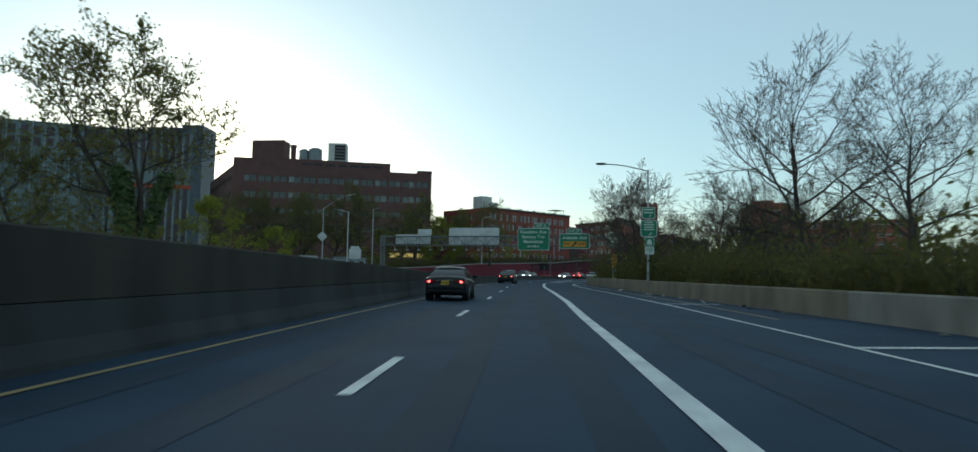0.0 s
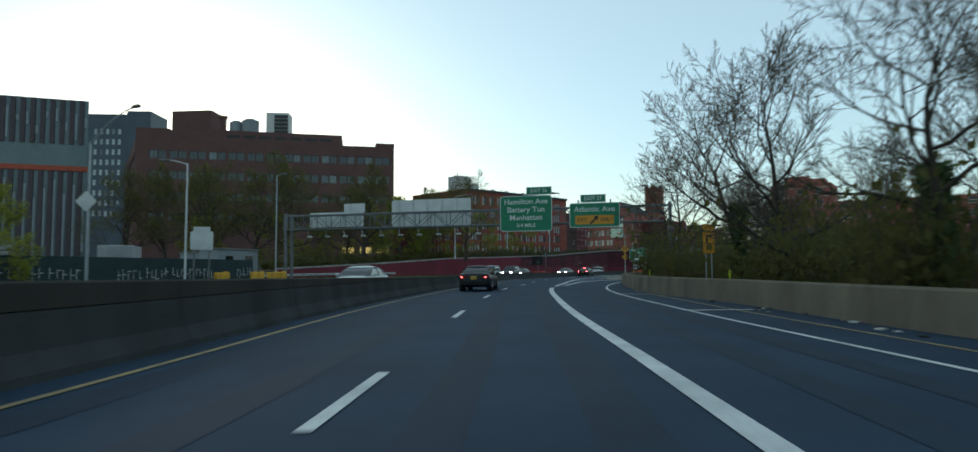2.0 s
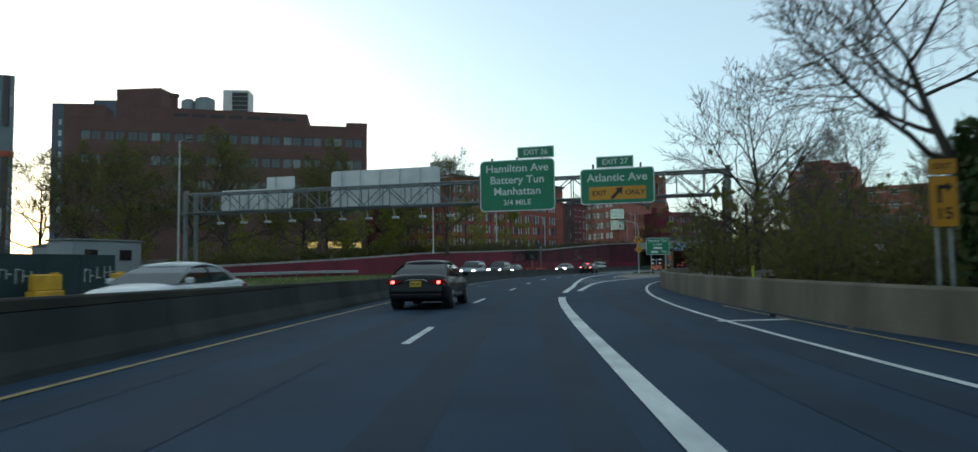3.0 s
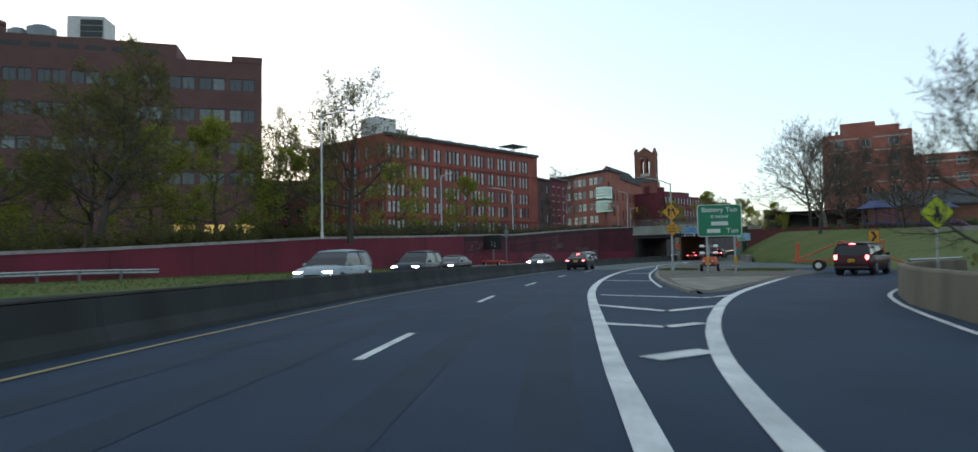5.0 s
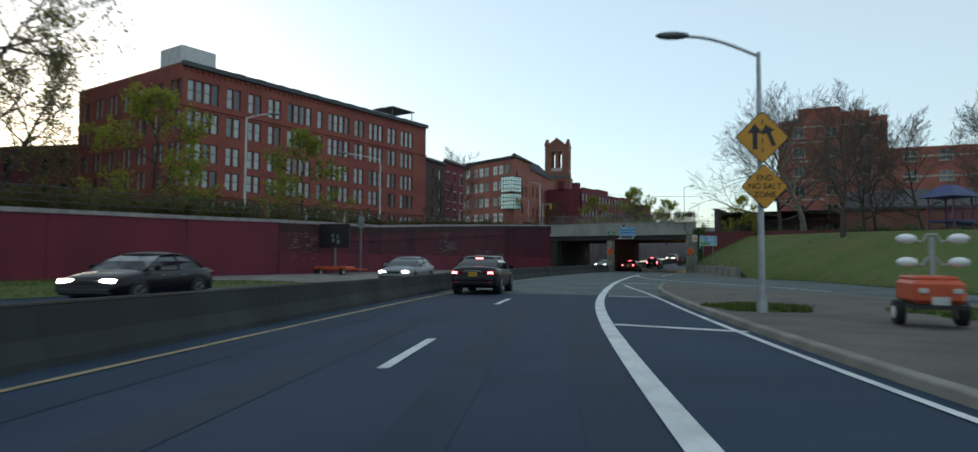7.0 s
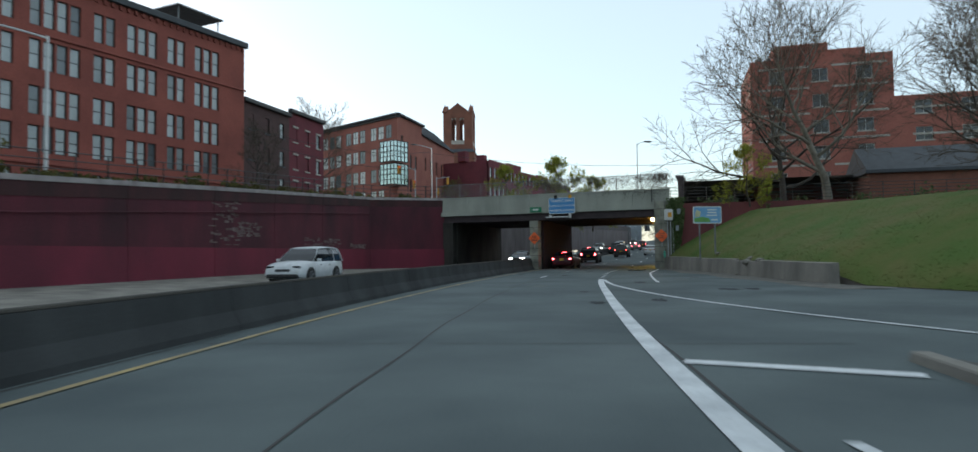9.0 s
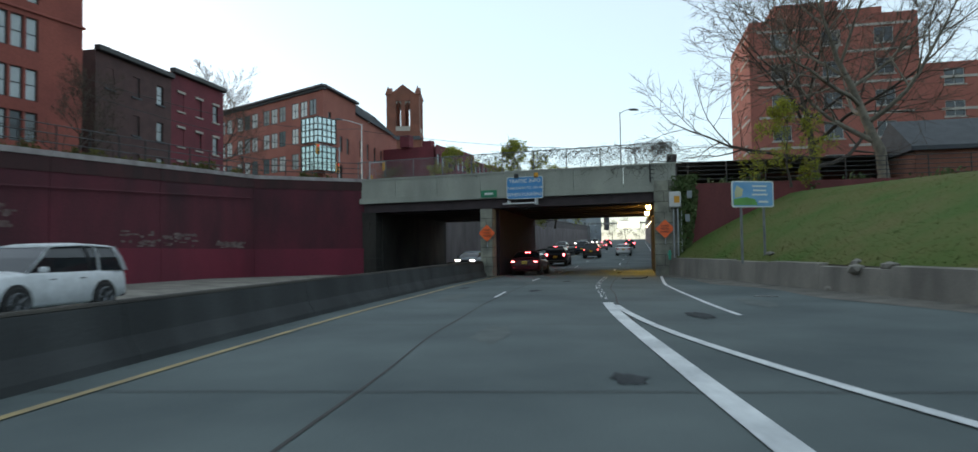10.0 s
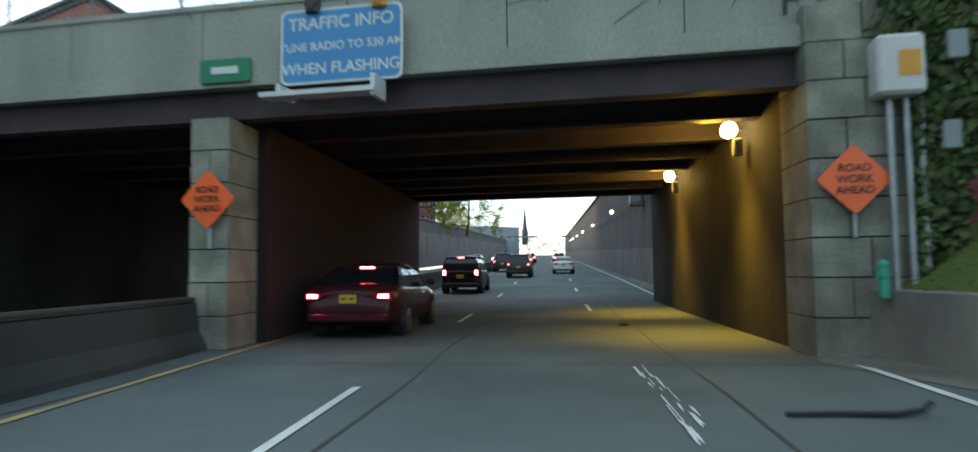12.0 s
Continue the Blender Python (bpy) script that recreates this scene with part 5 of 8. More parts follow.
for k in range(10):
    bm = fresh()
    tube(bm, (2 + 2.0 * k, 1.2, 5.3), (2 + 2.0 * k, 1.5, 4.75), 0.03, n=6)
    box(bm, (2 + 2.0 * k, 1.6, 4.7), (0.45, 0.3, 0.16), 0, 0.03)
    part("sign_light", bm, SIGNBACK, gan)


def street_lamp(p, turn, high, reach, rise, label, r=0.09, material=None):
    """A lamp post with an arm that reaches out along local -x."""
    lp = thing("street_lamp", label, "street lamp", p[0], p[1], p[2] if len(p) > 2 else 0, turn, "street lamps")
    m_ = material or STEEL
    bm = fresh()
    tube(bm, (0, 0, 0), (0, 0, high), r, r * 0.6, 10)
    tube(bm, (0, 0, 0), (0, 0, 0.5), r * 1.6, r * 1.4, 10)
    part("pole", bm, m_, lp)
    bm = fresh()
    pts = [Vector((0, 0, high - 0.1))]
    for k in range(1, 7):
        f = k / 6
        pts.append(Vector((-reach * f, 0, high - 0.1 + rise * math.sin(f * 1.57))))
    bent(bm, pts, r * 0.45, 8)
    part("arm", bm, m_, lp)
    bm = fresh()
    bmesh.ops.create_uvsphere(bm, u_segments=12, v_segments=8, radius=1, matrix=Matrix.Translation(pts[-1] + Vector((-0.3, 0, 0.02))) @ Matrix.Diagonal((0.42, 0.17, 0.09, 1)))
    part("lamp_head", bm, DULLSTEEL, lp, smooth=True)
    return lp


# route signs on the lamp post by the exit lane
p = (13.25, 15.35)
street_lamp(p, turn_at(47.8), 8.7, 3.0, 0.5, "tall grey lamp post carrying green route signs")
sg = thing("route_sign", "stack of small green route signs with a white plate", "road sign", p[0] - 0.02, p[1] - 0.22, 0, turn_at(47.8))
pn = panel(sg, 0.0, 5.6, 0.92, 0.82, GREEN, rim=0.035)
bars(pn, 0, 0.13, 0.66, 0.42, 2, SIGNWHITE, seed=2)
arrow(pn, 0.1, -0.22, 0.24, 45, SIGNWHITE)
pn = panel(sg, 0.02, 4.5, 1.14, 1.16, GREEN, rim=0.04)
bars(pn, 0, 0.18, 0.86, 0.66, 4, SIGNWHITE, seed=3)
arrow(pn, 0.1, -0.38, 0.26, 45, SIGNWHITE)
pn = panel(sg, 0.05, 3.58, 0.66, 0.62, GREEN, rim=0.03)
bm = fresh()
prism(bm, [(-0.2, 0, -0.2), (0.2, 0, -0.2), (0.16, 0, 0.02), (0.0, 0, 0.2), (-0.16, 0, 0.02)], (0, 1, 0), 0.006)
part("pictogram", bm, SIGNWHITE, pn, at=pose(0, -0.012, 0))
pn = panel(sg, 0.06, 2.95, 0.66, 0.58, SIGNWHITE, SIGNBLACK, 0.015)
bars(pn, 0, 0.08, 0.5, 0.3, 3, GREEN, seed=5)
arrow(pn, 0.05, -0.17, 0.16, 45, GREEN)
bm = fresh()
for z in (5.6, 4.5, 3.58, 2.95):
    box(bm, (0, 0.12, z), (0.2, 0.2, 0.05))
part("bracket", bm, STEEL, sg)

# exit speed sign
sg = thing("exit_speed_sign", "amber exit speed sign with bent arrow on two posts", "road sign", 15.85, 38.5, 0, turn_at(71.5))
pn = panel(sg, 0, 3.2, 0.56, 0.34, AMBER, SIGNBLACK, 0.015)
lettering("EXIT", 0.17, pn, 0, 0, SIGNBLACK)
pn = panel(sg, 0, 2.48, 0.56, 1.05, AMBER, SIGNBLACK, 0.015)
lettering("15", 0.34, pn, 0, -0.25, SIGNBLACK)
bm = fresh()
prism(bm, [(-0.12, 0, -0.05), (-0.04, 0, -0.05), (-0.04, 0, 0.24), (0.06, 0, 0.24), (0.06, 0, 0.17), (0.18, 0, 0.28), (0.06, 0, 0.39), (0.06, 0, 0.32), (-0.12, 0, 0.32)], (0, 1, 0), 0.006)
part("arrow", bm, SIGNBLACK, pn, at=pose(0, -0.012, 0.02))
post(sg, -0.13, 0, 3.2, 0.03)
post(sg, 0.13, 0, 3.2, 0.03)

# renamed tunnel sign: names are left as bars
sg = thing("tunnel_sign", "large green guide sign with white words on two posts", "road sign", 29.5, 101.0, 0, -12)
pn = panel(sg, 0, 3.25, 2.58, 1.93, GREEN, rim=0.045)
lettering("Battery Tun", 0.39, pn, 0, 0.64, SIGNWHITE, wide=1.1)
lettering("IS NOW", 0.26, pn, 0, 0.22, SIGNWHITE, wide=1.1)
bars(pn, 0, -0.18, 1.25, 0.55, 1, SIGNWHITE, seed=9)
bars(pn, -0.36, -0.62, 0.98, 0.55, 1, SIGNWHITE, seed=11)
lettering("Tun", 0.39, pn, 0.72, -0.62, SIGNWHITE, wide=1.1)
for x in (-0.75, 0.85):
    post(sg, x, 0, 4.1, 0.06)
    bm = fresh()
    box(bm, (x, -0.02, 0.85), (0.16, 0.06, 0.5), 0, 0.02)
    part("reflector", bm, AMBER, sg)

# merge and zone signs on a lamp post
street_lamp((29.4, 108.6), -16, 6.35, 1.75, 0.5, "grey lamp post on the island carrying two amber signs", 0.085)
sg = thing("merge_sign", "amber diamond sign with merging lane arrows", "road sign", 29.34, 108.42, 0, -17)
pn = panel(sg, 0, 4.25, 0.9, 0.9, AMBER, SIGNBLACK, 0.02, diamond=True)
arrow(pn, -0.17, 0.02, 0.62, 0, SIGNBLACK)
arrow(pn, 0.17, 0.05, 0.55, -22, SIGNBLACK)
bm = fresh()
for k in range(4):
    box(bm, (0, 0, -0.3 + 0.22 * k), (0.03, 0.006, 0.12))
part("lane_dashes", bm, SIGNBLACK, pn, at=pose(0, -0.012, 0))
sg = thing("zone_sign", "amber diamond sign with black words", "road sign", 29.34, 108.42, 0, -17)
pn = panel(sg, 0.04, 3.08, 0.78, 0.78, AMBER, SIGNBLACK, 0.018, diamond=True)
for w_, z in (("END", 0.2), ("NO SALT", 0.0), ("ZONE", -0.2)):
    lettering(w_, 0.19, pn, 0, z, SIGNBLACK)

# chevron and walker signs by the ramp
sg = thing("chevron_sign", "amber sign with a black chevron", "road sign", 39.2, 100.9, 0.3, -25)
pn = panel(sg, 0, 1.85, 0.62, 0.78, AMBER, SIGNBLACK, 0.02)
bm = fresh()
prism(bm, [(-0.17, 0, 0.3), (0.0, 0, 0.3), (0.2, 0, 0), (0.0, 0, -0.3), (-0.17, 0, -0.3), (0.03, 0, 0)], (0, 1, 0), 0.006)
part("chevron", bm, SIGNBLACK, pn, at=pose(0, -0.012, 0))
post(sg, 0, -0.3, 2.3, 0.03)
q = way(116.9, 11.6)
sg = thing("crossing_sign", "lime diamond crossing sign on a post", "road sign", q.x, q.y, 0, -12)
pn = panel(sg, 0, 2.45, 0.75, 0.75, LIME, SIGNBLACK, 0.02, diamond=True)
bm = fresh()
box(bm, (0, 0, 0.02), (0.12, 0.006, 0.36))
box(bm, (0.07, 0, -0.16), (0.08, 0.006, 0.24))
box(bm, (-0.07, 0, -0.16), (0.08, 0.006, 0.24))
part("pictogram", bm, SIGNBLACK, pn, at=pose(0, -0.012, 0))
post(sg, 0, 0, 3.0, 0.03)

# lamps on the left and right
street_lamp((-15.0, 54.4), 0, 8.8, 1.3, 0.3, "slim white lamp post with a short arm", 0.085, SIGNBACK)
street_lamp((-15.4, 78.8), 160, 11.4, 0.6, 0.2, "slim grey lamp post beside the gantry", 0.09)
street_lamp((-15.8, 43.6), 141, 8.2, 4.6, 1.3, "grey lamp post with a long double arm", 0.09)
sg = thing("diamond_sign", "bare diamond sign seen from the back", "road sign", -15.8, 43.45, 0, 0)
panel(sg, 0, 5.0, 0.8, 0.8, SIGNBACK, None, diamond=True, y=-0.12)
post(sg, 0, 0, 5.2, 0.04)
for (x, y, zb, hi, t_, rc) in ((3.3, 119.5, 3.1, 10.5, 180, 2.2), (13.9, 144.7, 4.0, 7.4, 178, 1.6), (24.5, 158, 4.4, 6.4, 10, 3.2), (56, 205, 6.2, 8.5, 0, 2.0)):
    street_lamp((x, y, zb), t_, hi, rc, 0.4, "pale lamp post on the street above the wall", 0.09, SIGNBACK)
street_lamp((*way(226.5, 1.7)[:2], 5.2), 165, 6.6, 0.8, 0.3, "thin lamp post standing on the bridge", 0.06)

# roadside board and small left-hand signs
sg = thing("direction_board", "pale sign board on two legs seen from the back", "road sign", -14.1, 54.9, 0, 10)
panel(sg, 0, 3.4, 1.5, 1.3, SIGNBACK, None)
panel(sg, 0, 4.2, 1.1, 0.35, SIGNBACK, None)
for x in (-0.5, 0.5):
    post(sg, x, 0, 3.2, 0.06, DULLSTEEL)

# bridge signs and fittings
BT = B_TURN + 180


def on_bridge(a, name, label, category="road sign", off=-0.35, z=0):
    q = bridge_at(a, 0, 0) + Vector((-B_ON.x, -B_ON.y, 0)) * (-off)
    return thing(name, label, category, q.x, q.y, z, BT)


sg = on_bridge(7.3, "traffic_info_sign", "blue traffic radio sign hung on the bridge parapet", off=-0.45)
pn = panel(sg, 0, 5.15, 2.2, 1.3, BLUE, rim=0.04)
for w_, z, s_ in (("TRAFFIC INFO", 0.38, 0.3), ("TUNE RADIO TO 530 AM", -0.02, 0.2), ("WHEN FLASHING", -0.4, 0.27)):
    lettering(w_, s_, pn, 0, z, SIGNWHITE)
for x, m_ in ((-0.5, BLACK), (0.7, AMBER)):
    bm = fresh()
    tube(bm, (x, 0.0, 5.72), (x, 0, 5.98), 0.13, n=12)
    tube(bm, (x, -0.02, 5.85), (x, -0.16, 5.85), 0.1, n=12)
    part("flasher", bm, m_, sg)
bm = fresh()
box(bm, (-0.2, -0.35, 4.22), (2.0, 0.35, 0.08))
box(bm, (0.75, -0.2, 4.3), (0.08, 0.5, 0.35))
box(bm, (-0.9, -0.2, 4.3), (0.08, 0.5, 0.2))
part("light_tray", bm, SIGNBACK, sg)
bm = fresh()
bent(bm, [(-0.6, -0.3, 4.2), (-0.3, -0.3, 3.95), (0.2, -0.25, 3.9), (0.7, -0.1, 4.1)], 0.015, 6)
part("cable", bm, BLACK, sg)
sg = on_bridge(9.55, "street_name_sign", "small green street name sign on the bridge", off=-0.3)
pn = panel(sg, 0, 4.9, 1.0, 0.42, GREEN, None)
bars(pn, 0, 0, 0.8, 0.3, 1, SIGNWHITE)
for a, off in ((9.6, -0.75), (-0.55, -0.5)):
    sg = on_bridge(a, "road_work_sign", "orange diamond road work sign fixed to stone", off=off)
    pn = panel(sg, 0, 2.55, 0.72, 0.72, ORANGE, None, diamond=True)
    for w_, z in (("ROAD", 0.16), ("WORK", 0), ("AHEAD", -0.16)):
        lettering(w_, 0.155, pn, 0, z, SIGNBLACK)
    post(sg, 0, 1.72, 2.4, 0.03, STEEL, 0.08)
# parapet fence
fence = thing("bridge_fence", "thin chain-link fence with dry creeper on the bridge parapet", "fence")
fence.matrix_world = Matrix()
WIRE = mat("fence_wire", (0.25, 0.27, 0.27), None, 0.5, 0.5)
for on in (0.08, DEEP - 0.08):
    for k in range(11):
        a = -1.0 + 1.95 * k
        bm = fresh()
        tube(bm, bridge_at(a, on, 6.18), bridge_at(a, on, 7.35), 0.03, n=6)
        part("post", bm, DULLSTEEL, fence)
    bm = fresh()
    tube(bm, bridge_at(-1, on, 7.33), bridge_at(18.5, on, 7.33), 0.025, n=6)
    part("rail", bm, DULLSTEEL, fence)
    bm = fresh()
    step = 0.16
    for k in range(int(19.5 / step)):
        for sgn in (-1, 1):
            a = -1 + k * step
            b = a + sgn * 1.1
            b = min(max(b, -1), 18.5)
            z = 6.2 + 1.1 * abs(b - a) / 1.1
            p, q = bridge_at(a, on, 6.2), bridge_at(b, on, z)
            tube(bm, p, q, 0.006, n=3, caps=False)
    tagged(part("mesh", bm, WIRE, fence), kind="stuff")
CREEPER = mat("dry_creeper", (0.055, 0.045, 0.035), None, 1.0)
rg = random.Random(5)
bm = fresh()
for k in range(420):
    a = -0.8 + 11 * rg.random() ** 2.0
    p = bridge_at(a, -0.12, 7.3 - 0.3 * rg.random())
    for j in range(4):
        q = p + B_DIR * rg.uniform(-0.6, 0.6) + Vector((0, 0, rg.uniform(-0.4, 0.25 if j < 2 else 0.05)))
        if a < 3.5 and rg.random() < 0.15:
            q.z -= 0.4
        tube(bm, p, q, 0.007, n=3, caps=False)
        p = q
tagged(part("creeper", bm, CREEPER, fence), "tangled dry creeper stems", kind="stuff")

# sodium lamps in the underpass
SODIUM = mat("sodium_lamp", (0.9, 0.7, 0.3), None, 0.4, emit=(1.0, 0.72, 0.28), power=14)
for n_, z in ((2.9, 4.0), (9.5, 4.0)):
    lp = thing("underpass_lamp", "glowing amber underpass wall lamp", "lamp", *bridge_at(0.25, n_, z)[:2], z, B_TURN, "underpass lamps")
    bm = fresh()
    bmesh.ops.create_uvsphere(bm, u_segments=14, v_segments=10, radius=0.16)
    part("globe", bm, SODIUM, lp, smooth=True)
    bm = fresh()
    box(bm, (-0.15, 0, -0.35), (0.18, 0.2, 0.35), 0, 0.03)
    box(bm, (-0.15, 0, 0.0), (0.3, 0.1, 0.06))
    part("bracket", bm, DULLSTEEL, lp)
    ld = bpy.data.lights.new("underpass_light", "POINT")
    ld.energy, ld.color, ld.shadow_soft_size = 38, (1.0, 0.58, 0.05), 0.17
    lo = new("underpass_light", ld)
    lo.location = bridge_at(0.62, n_, z)
    ld = bpy.data.lights.new("underpass_downlight", "SPOT")
    ld.energy, ld.color, ld.shadow_soft_size, ld.spot_size, ld.spot_blend = 330, (1.0, 0.60, 0.05), 0.2, radians(88), 1.0
    lo = new("underpass_downlight", ld)
    lo.matrix_world = look(bridge_at(0.62, n_, z - 0.2), bridge_at(0.9, n_, 0.0))
FARLAMP = mat("far_lamp", (0.9, 0.8, 0.5), None, 0.4, emit=(1.0, 0.8, 0.45), power=8)
for k in range(6):
    q = way(263 + 30 * k, ease(263 + 30 * k, TRENCH_R) - 0.35, 5.4)
    lp = thing("wall_lamp", "small glowing wall lamp along the sunken road", "lamp", *q, 0, "wall lamps")
    bm = fresh()
    bmesh.ops.create_uvsphere(bm, u_segments=10, v_segments=6, radius=0.14)
    part("globe", bm, FARLAMP, lp, smooth=True)
    bm = fresh()
    box(bm, (0.25, 0.15, 0), (0.4, 0.12, 0.12), -38)
    part("bracket", bm, DULLSTEEL, lp)

# electrical boxes, conduits and ivy on the right abutment
eb = on_bridge(-1.12, "electrical_box", "large pale electrical cabinet on the abutment with conduits", "electrical box", off=-0.5)
bm = fresh()
box(bm, (0, -0.1, 4.1), (0.62, 0.4, 0.85), 0, 0.05)
part("cabinet", bm, PALEPANEL, eb)
bm = fresh()
box(bm, (0.1, -0.305, 4.1), (0.28, 0.006, 0.36))
part("notice", bm, AMBER, eb)
bm = fresh()
for x in (-0.1, 0.12, 0.3):
    tube(bm, (x, -0.05, 0.3), (x, -0.05, 3.7), 0.045, n=8)
part("conduit", bm, STEEL, eb)
bm = fresh()
box(bm, (0.62, -0.1, 3.1), (0.24, 0.2, 0.4), 0, 0.02)
part("junction_box", bm, GREYPANEL, eb)
bm = fresh()
box(bm, (0.75, -0.1, 4.35), (0.26, 0.2, 0.4), 0, 0.02)
part("junction_box", bm, GREYPANEL, eb)
IVY = mat("ivy_leaf", (0.045, 0.085, 0.02), (0.07, 0.10, 0.03), 0.8, scale=3)
rg = random.Random(8)
bm = fresh()
for k in range(2600):
    z = 0.6 + 4.8 * rg.random() ** 0.7
    a = -1.32 - 1.1 * rg.random() * (0.35 + 0.65 * (z / 5.2)) + 0.5 * (z > 4.6) * rg.random()
    c = bridge_at(a, -0.4 - 0.25 * rg.random(), z)
    m = Matrix.Translation(c) @ Euler((rg.uniform(0, 6), rg.uniform(0, 6), rg.uniform(0, 6))).to_matrix().to_4x4()
    h = rg.uniform(0.05, 0.1)
    bm.faces.new([bm.verts.new(m @ Vector(v)) for v in ((-h, 0, 0), (0, -h * 0.7, 0), (h, 0, 0), (0, h * 0.9, h * 0.3))])
iv = thing("ivy", "green ivy climbing the bridge abutment", "ivy")
iv.matrix_world = Matrix()
tagged(part("leaves", bm, IVY, iv), kind="stuff")

# picture billboard on the wing wall
bl = thing("billboard", "white-framed billboard with a blue and green picture on posts", "billboard", 59.15, 158.0, 0, -14)
pn = panel(bl, 0, 3.55, 1.85, 1.05, mat("poster_sky", (0.10, 0.28, 0.48), (0.16, 0.36, 0.55), 0.5, scale=1.5, bump=0), SIGNWHITE, 0.05)
bm = fresh()
prism(bm, [(-0.85, 0, -0.44), (0.2, 0, -0.44), (0.1, 0, -0.2), (-0.3, 0, -0.12), (-0.85, 0, -0.2)], (0, 1, 0), 0.004)
part("poster_field", bm, mat("poster_green", (0.12, 0.36, 0.08), None, 0.5, bump=0), pn, at=pose(0, -0.011, 0))
bm = fresh()
prism(bm, [(-0.8, 0, -0.16), (-0.5, 0, -0.1), (-0.42, 0, 0.18), (-0.7, 0, 0.34), (-0.8, 0, 0.1)], (0, 1, 0), 0.004)
part("poster_shape", bm, mat("poster_pale", (0.5, 0.5, 0.3), None, 0.5, bump=0), pn, at=pose(0, -0.011, 0))
bars(pn, 0.3, 0.15, 0.9, 0.5, 3, SIGNWHITE, seed=4)
bars(pn, 0.45, -0.3, 0.6, 0.2, 1, SIGNWHITE, seed=4)
post(bl, -0.5, 0.8, 3.6, 0.05, DULLSTEEL)
post(bl, 0.5, 1.0, 3.6, 0.05, DULLSTEEL)

# rails above the wing wall and the red wall
def railing(name, label, pts, high, gap, rails=3, stuff=False):
    th = thing(name, label, "railing")
    th.matrix_world = Matrix()
    for a, b in zip(pts, pts[1:]):
        a, b = Vector(a), Vector(b)
        n = max(1, round((b - a).length / gap))
        for k in range(n):
            p = a.lerp(b, k / n)
            bm = fresh()
            tube(bm, p, p + Vector((0, 0, high)), 0.03, n=6)
            part("post", bm, BLACK, th)
        for j in range(rails):
            z = Vector((0, 0, high * (j + 1) / rails))
            bm = fresh()
            tube(bm, a + z, b + z, 0.022, n=6)
            part("rail", bm, BLACK, th)
    return th


railing("street_railing", "dark steel railing above the wing wall", [(62.2, 167.9, 5.15), (64, 166.9, 5.0), (74, 160.0, 5.0), (84, 153.0, 5.0)], 1.2, 2.0, 5)
railing("wall_railing", "low dark railing along the top of the red wall", [(x - 0.2, y + 0.15, z) for (x, y), z in zip(RED_AT[3:], RED_TOP[3:])], 1.0, 1.6, 3)

# ---- trees and shrubs ----
BARK = mat("bark", (0.065, 0.052, 0.040), (0.036, 0.030, 0.025), 0.95, scale=3, fine=20, bump=0.7, streak=0.3)
TWIG = mat("twig", (0.085, 0.066, 0.045), (0.06, 0.048, 0.034), 0.95, bump=0)


def leafy(name, c1, c2, scale):
    """Thin leaves that let some light through."""
    m = mat(name, c1, c2, 0.85, scale=scale, bump=0, gloss=0.2)
    n, l = m.node_tree.nodes, m.node_tree.links
    tr, mx = n.new("ShaderNodeBsdfTranslucent"), n.new("ShaderNodeMixShader")
    tr.inputs["Color"].default_value = (*[min(1, v * 1.7) for v in c1], 1)
    mx.inputs["Fac"].default_value = 0.45
    l.new(n["Principled BSDF"].outputs[0], mx.inputs[1])
    l.new(tr.outputs[0], mx.inputs[2])
    l.new(mx.outputs[0], n["Material Output"].inputs["Surface"])
    return m


BUD = leafy("young_leaf", (0.12, 0.115, 0.035), (0.08, 0.08, 0.025), 1.2)
LEAF = leafy("spring_leaf", (0.22, 0.23, 0.035), (0.13, 0.15, 0.025), 0.8)
SHRUB = leafy("shrub_leaf", (0.094, 0.088, 0.030), (0.056, 0.056, 0.020), 0.25)


def limb_mesh(verts, faces, pts, radii, sides, offs=None):
    """A tapering limb; with offs the places and the ring offsets are kept apart."""
    base = len(verts)
    up = Vector((0, 0, 1))
    for i, (p, r) in enumerate(zip(pts, radii)):
        d = (pts[min(i + 1, len(pts) - 1)] - pts[max(i - 1, 0)]).normalized()
        a = d.cross(Vector((0.3, 0.9, 0.2)) if abs(d.z) > 0.9 else up).normalized()
        b = d.cross(a)
        for k in range(sides):
            t = 2 * math.pi * k / sides
            o = (a * math.cos(t) + b * math.sin(t)) * r
            verts.append(p if offs is not None else p + o)
            if offs is not None:
                offs.append(o)
    for i in range(len(pts) - 1):
        for k in range(sides):
            j = (k + 1) % sides
            faces.append((base + i * sides + k, base + i * sides + j, base + (i + 1) * sides + j, base + (i + 1) * sides + k))


def spike(verts, faces, a, b, r):
    """A thin twig that ends in a point."""
    base = len(verts)
    d = (b - a).normalized()
    u = d.cross(Vector((0.3, 0.9, 0.2))).normalized()
    w = d.cross(u)
    verts.extend((a + u * r, a - u * r * 0.5 + w * r * 0.87, a - u * r * 0.5 - w * r * 0.87, b))
    faces.extend((base + k, base + (k + 1) % 3, base + 3) for k in range(3))


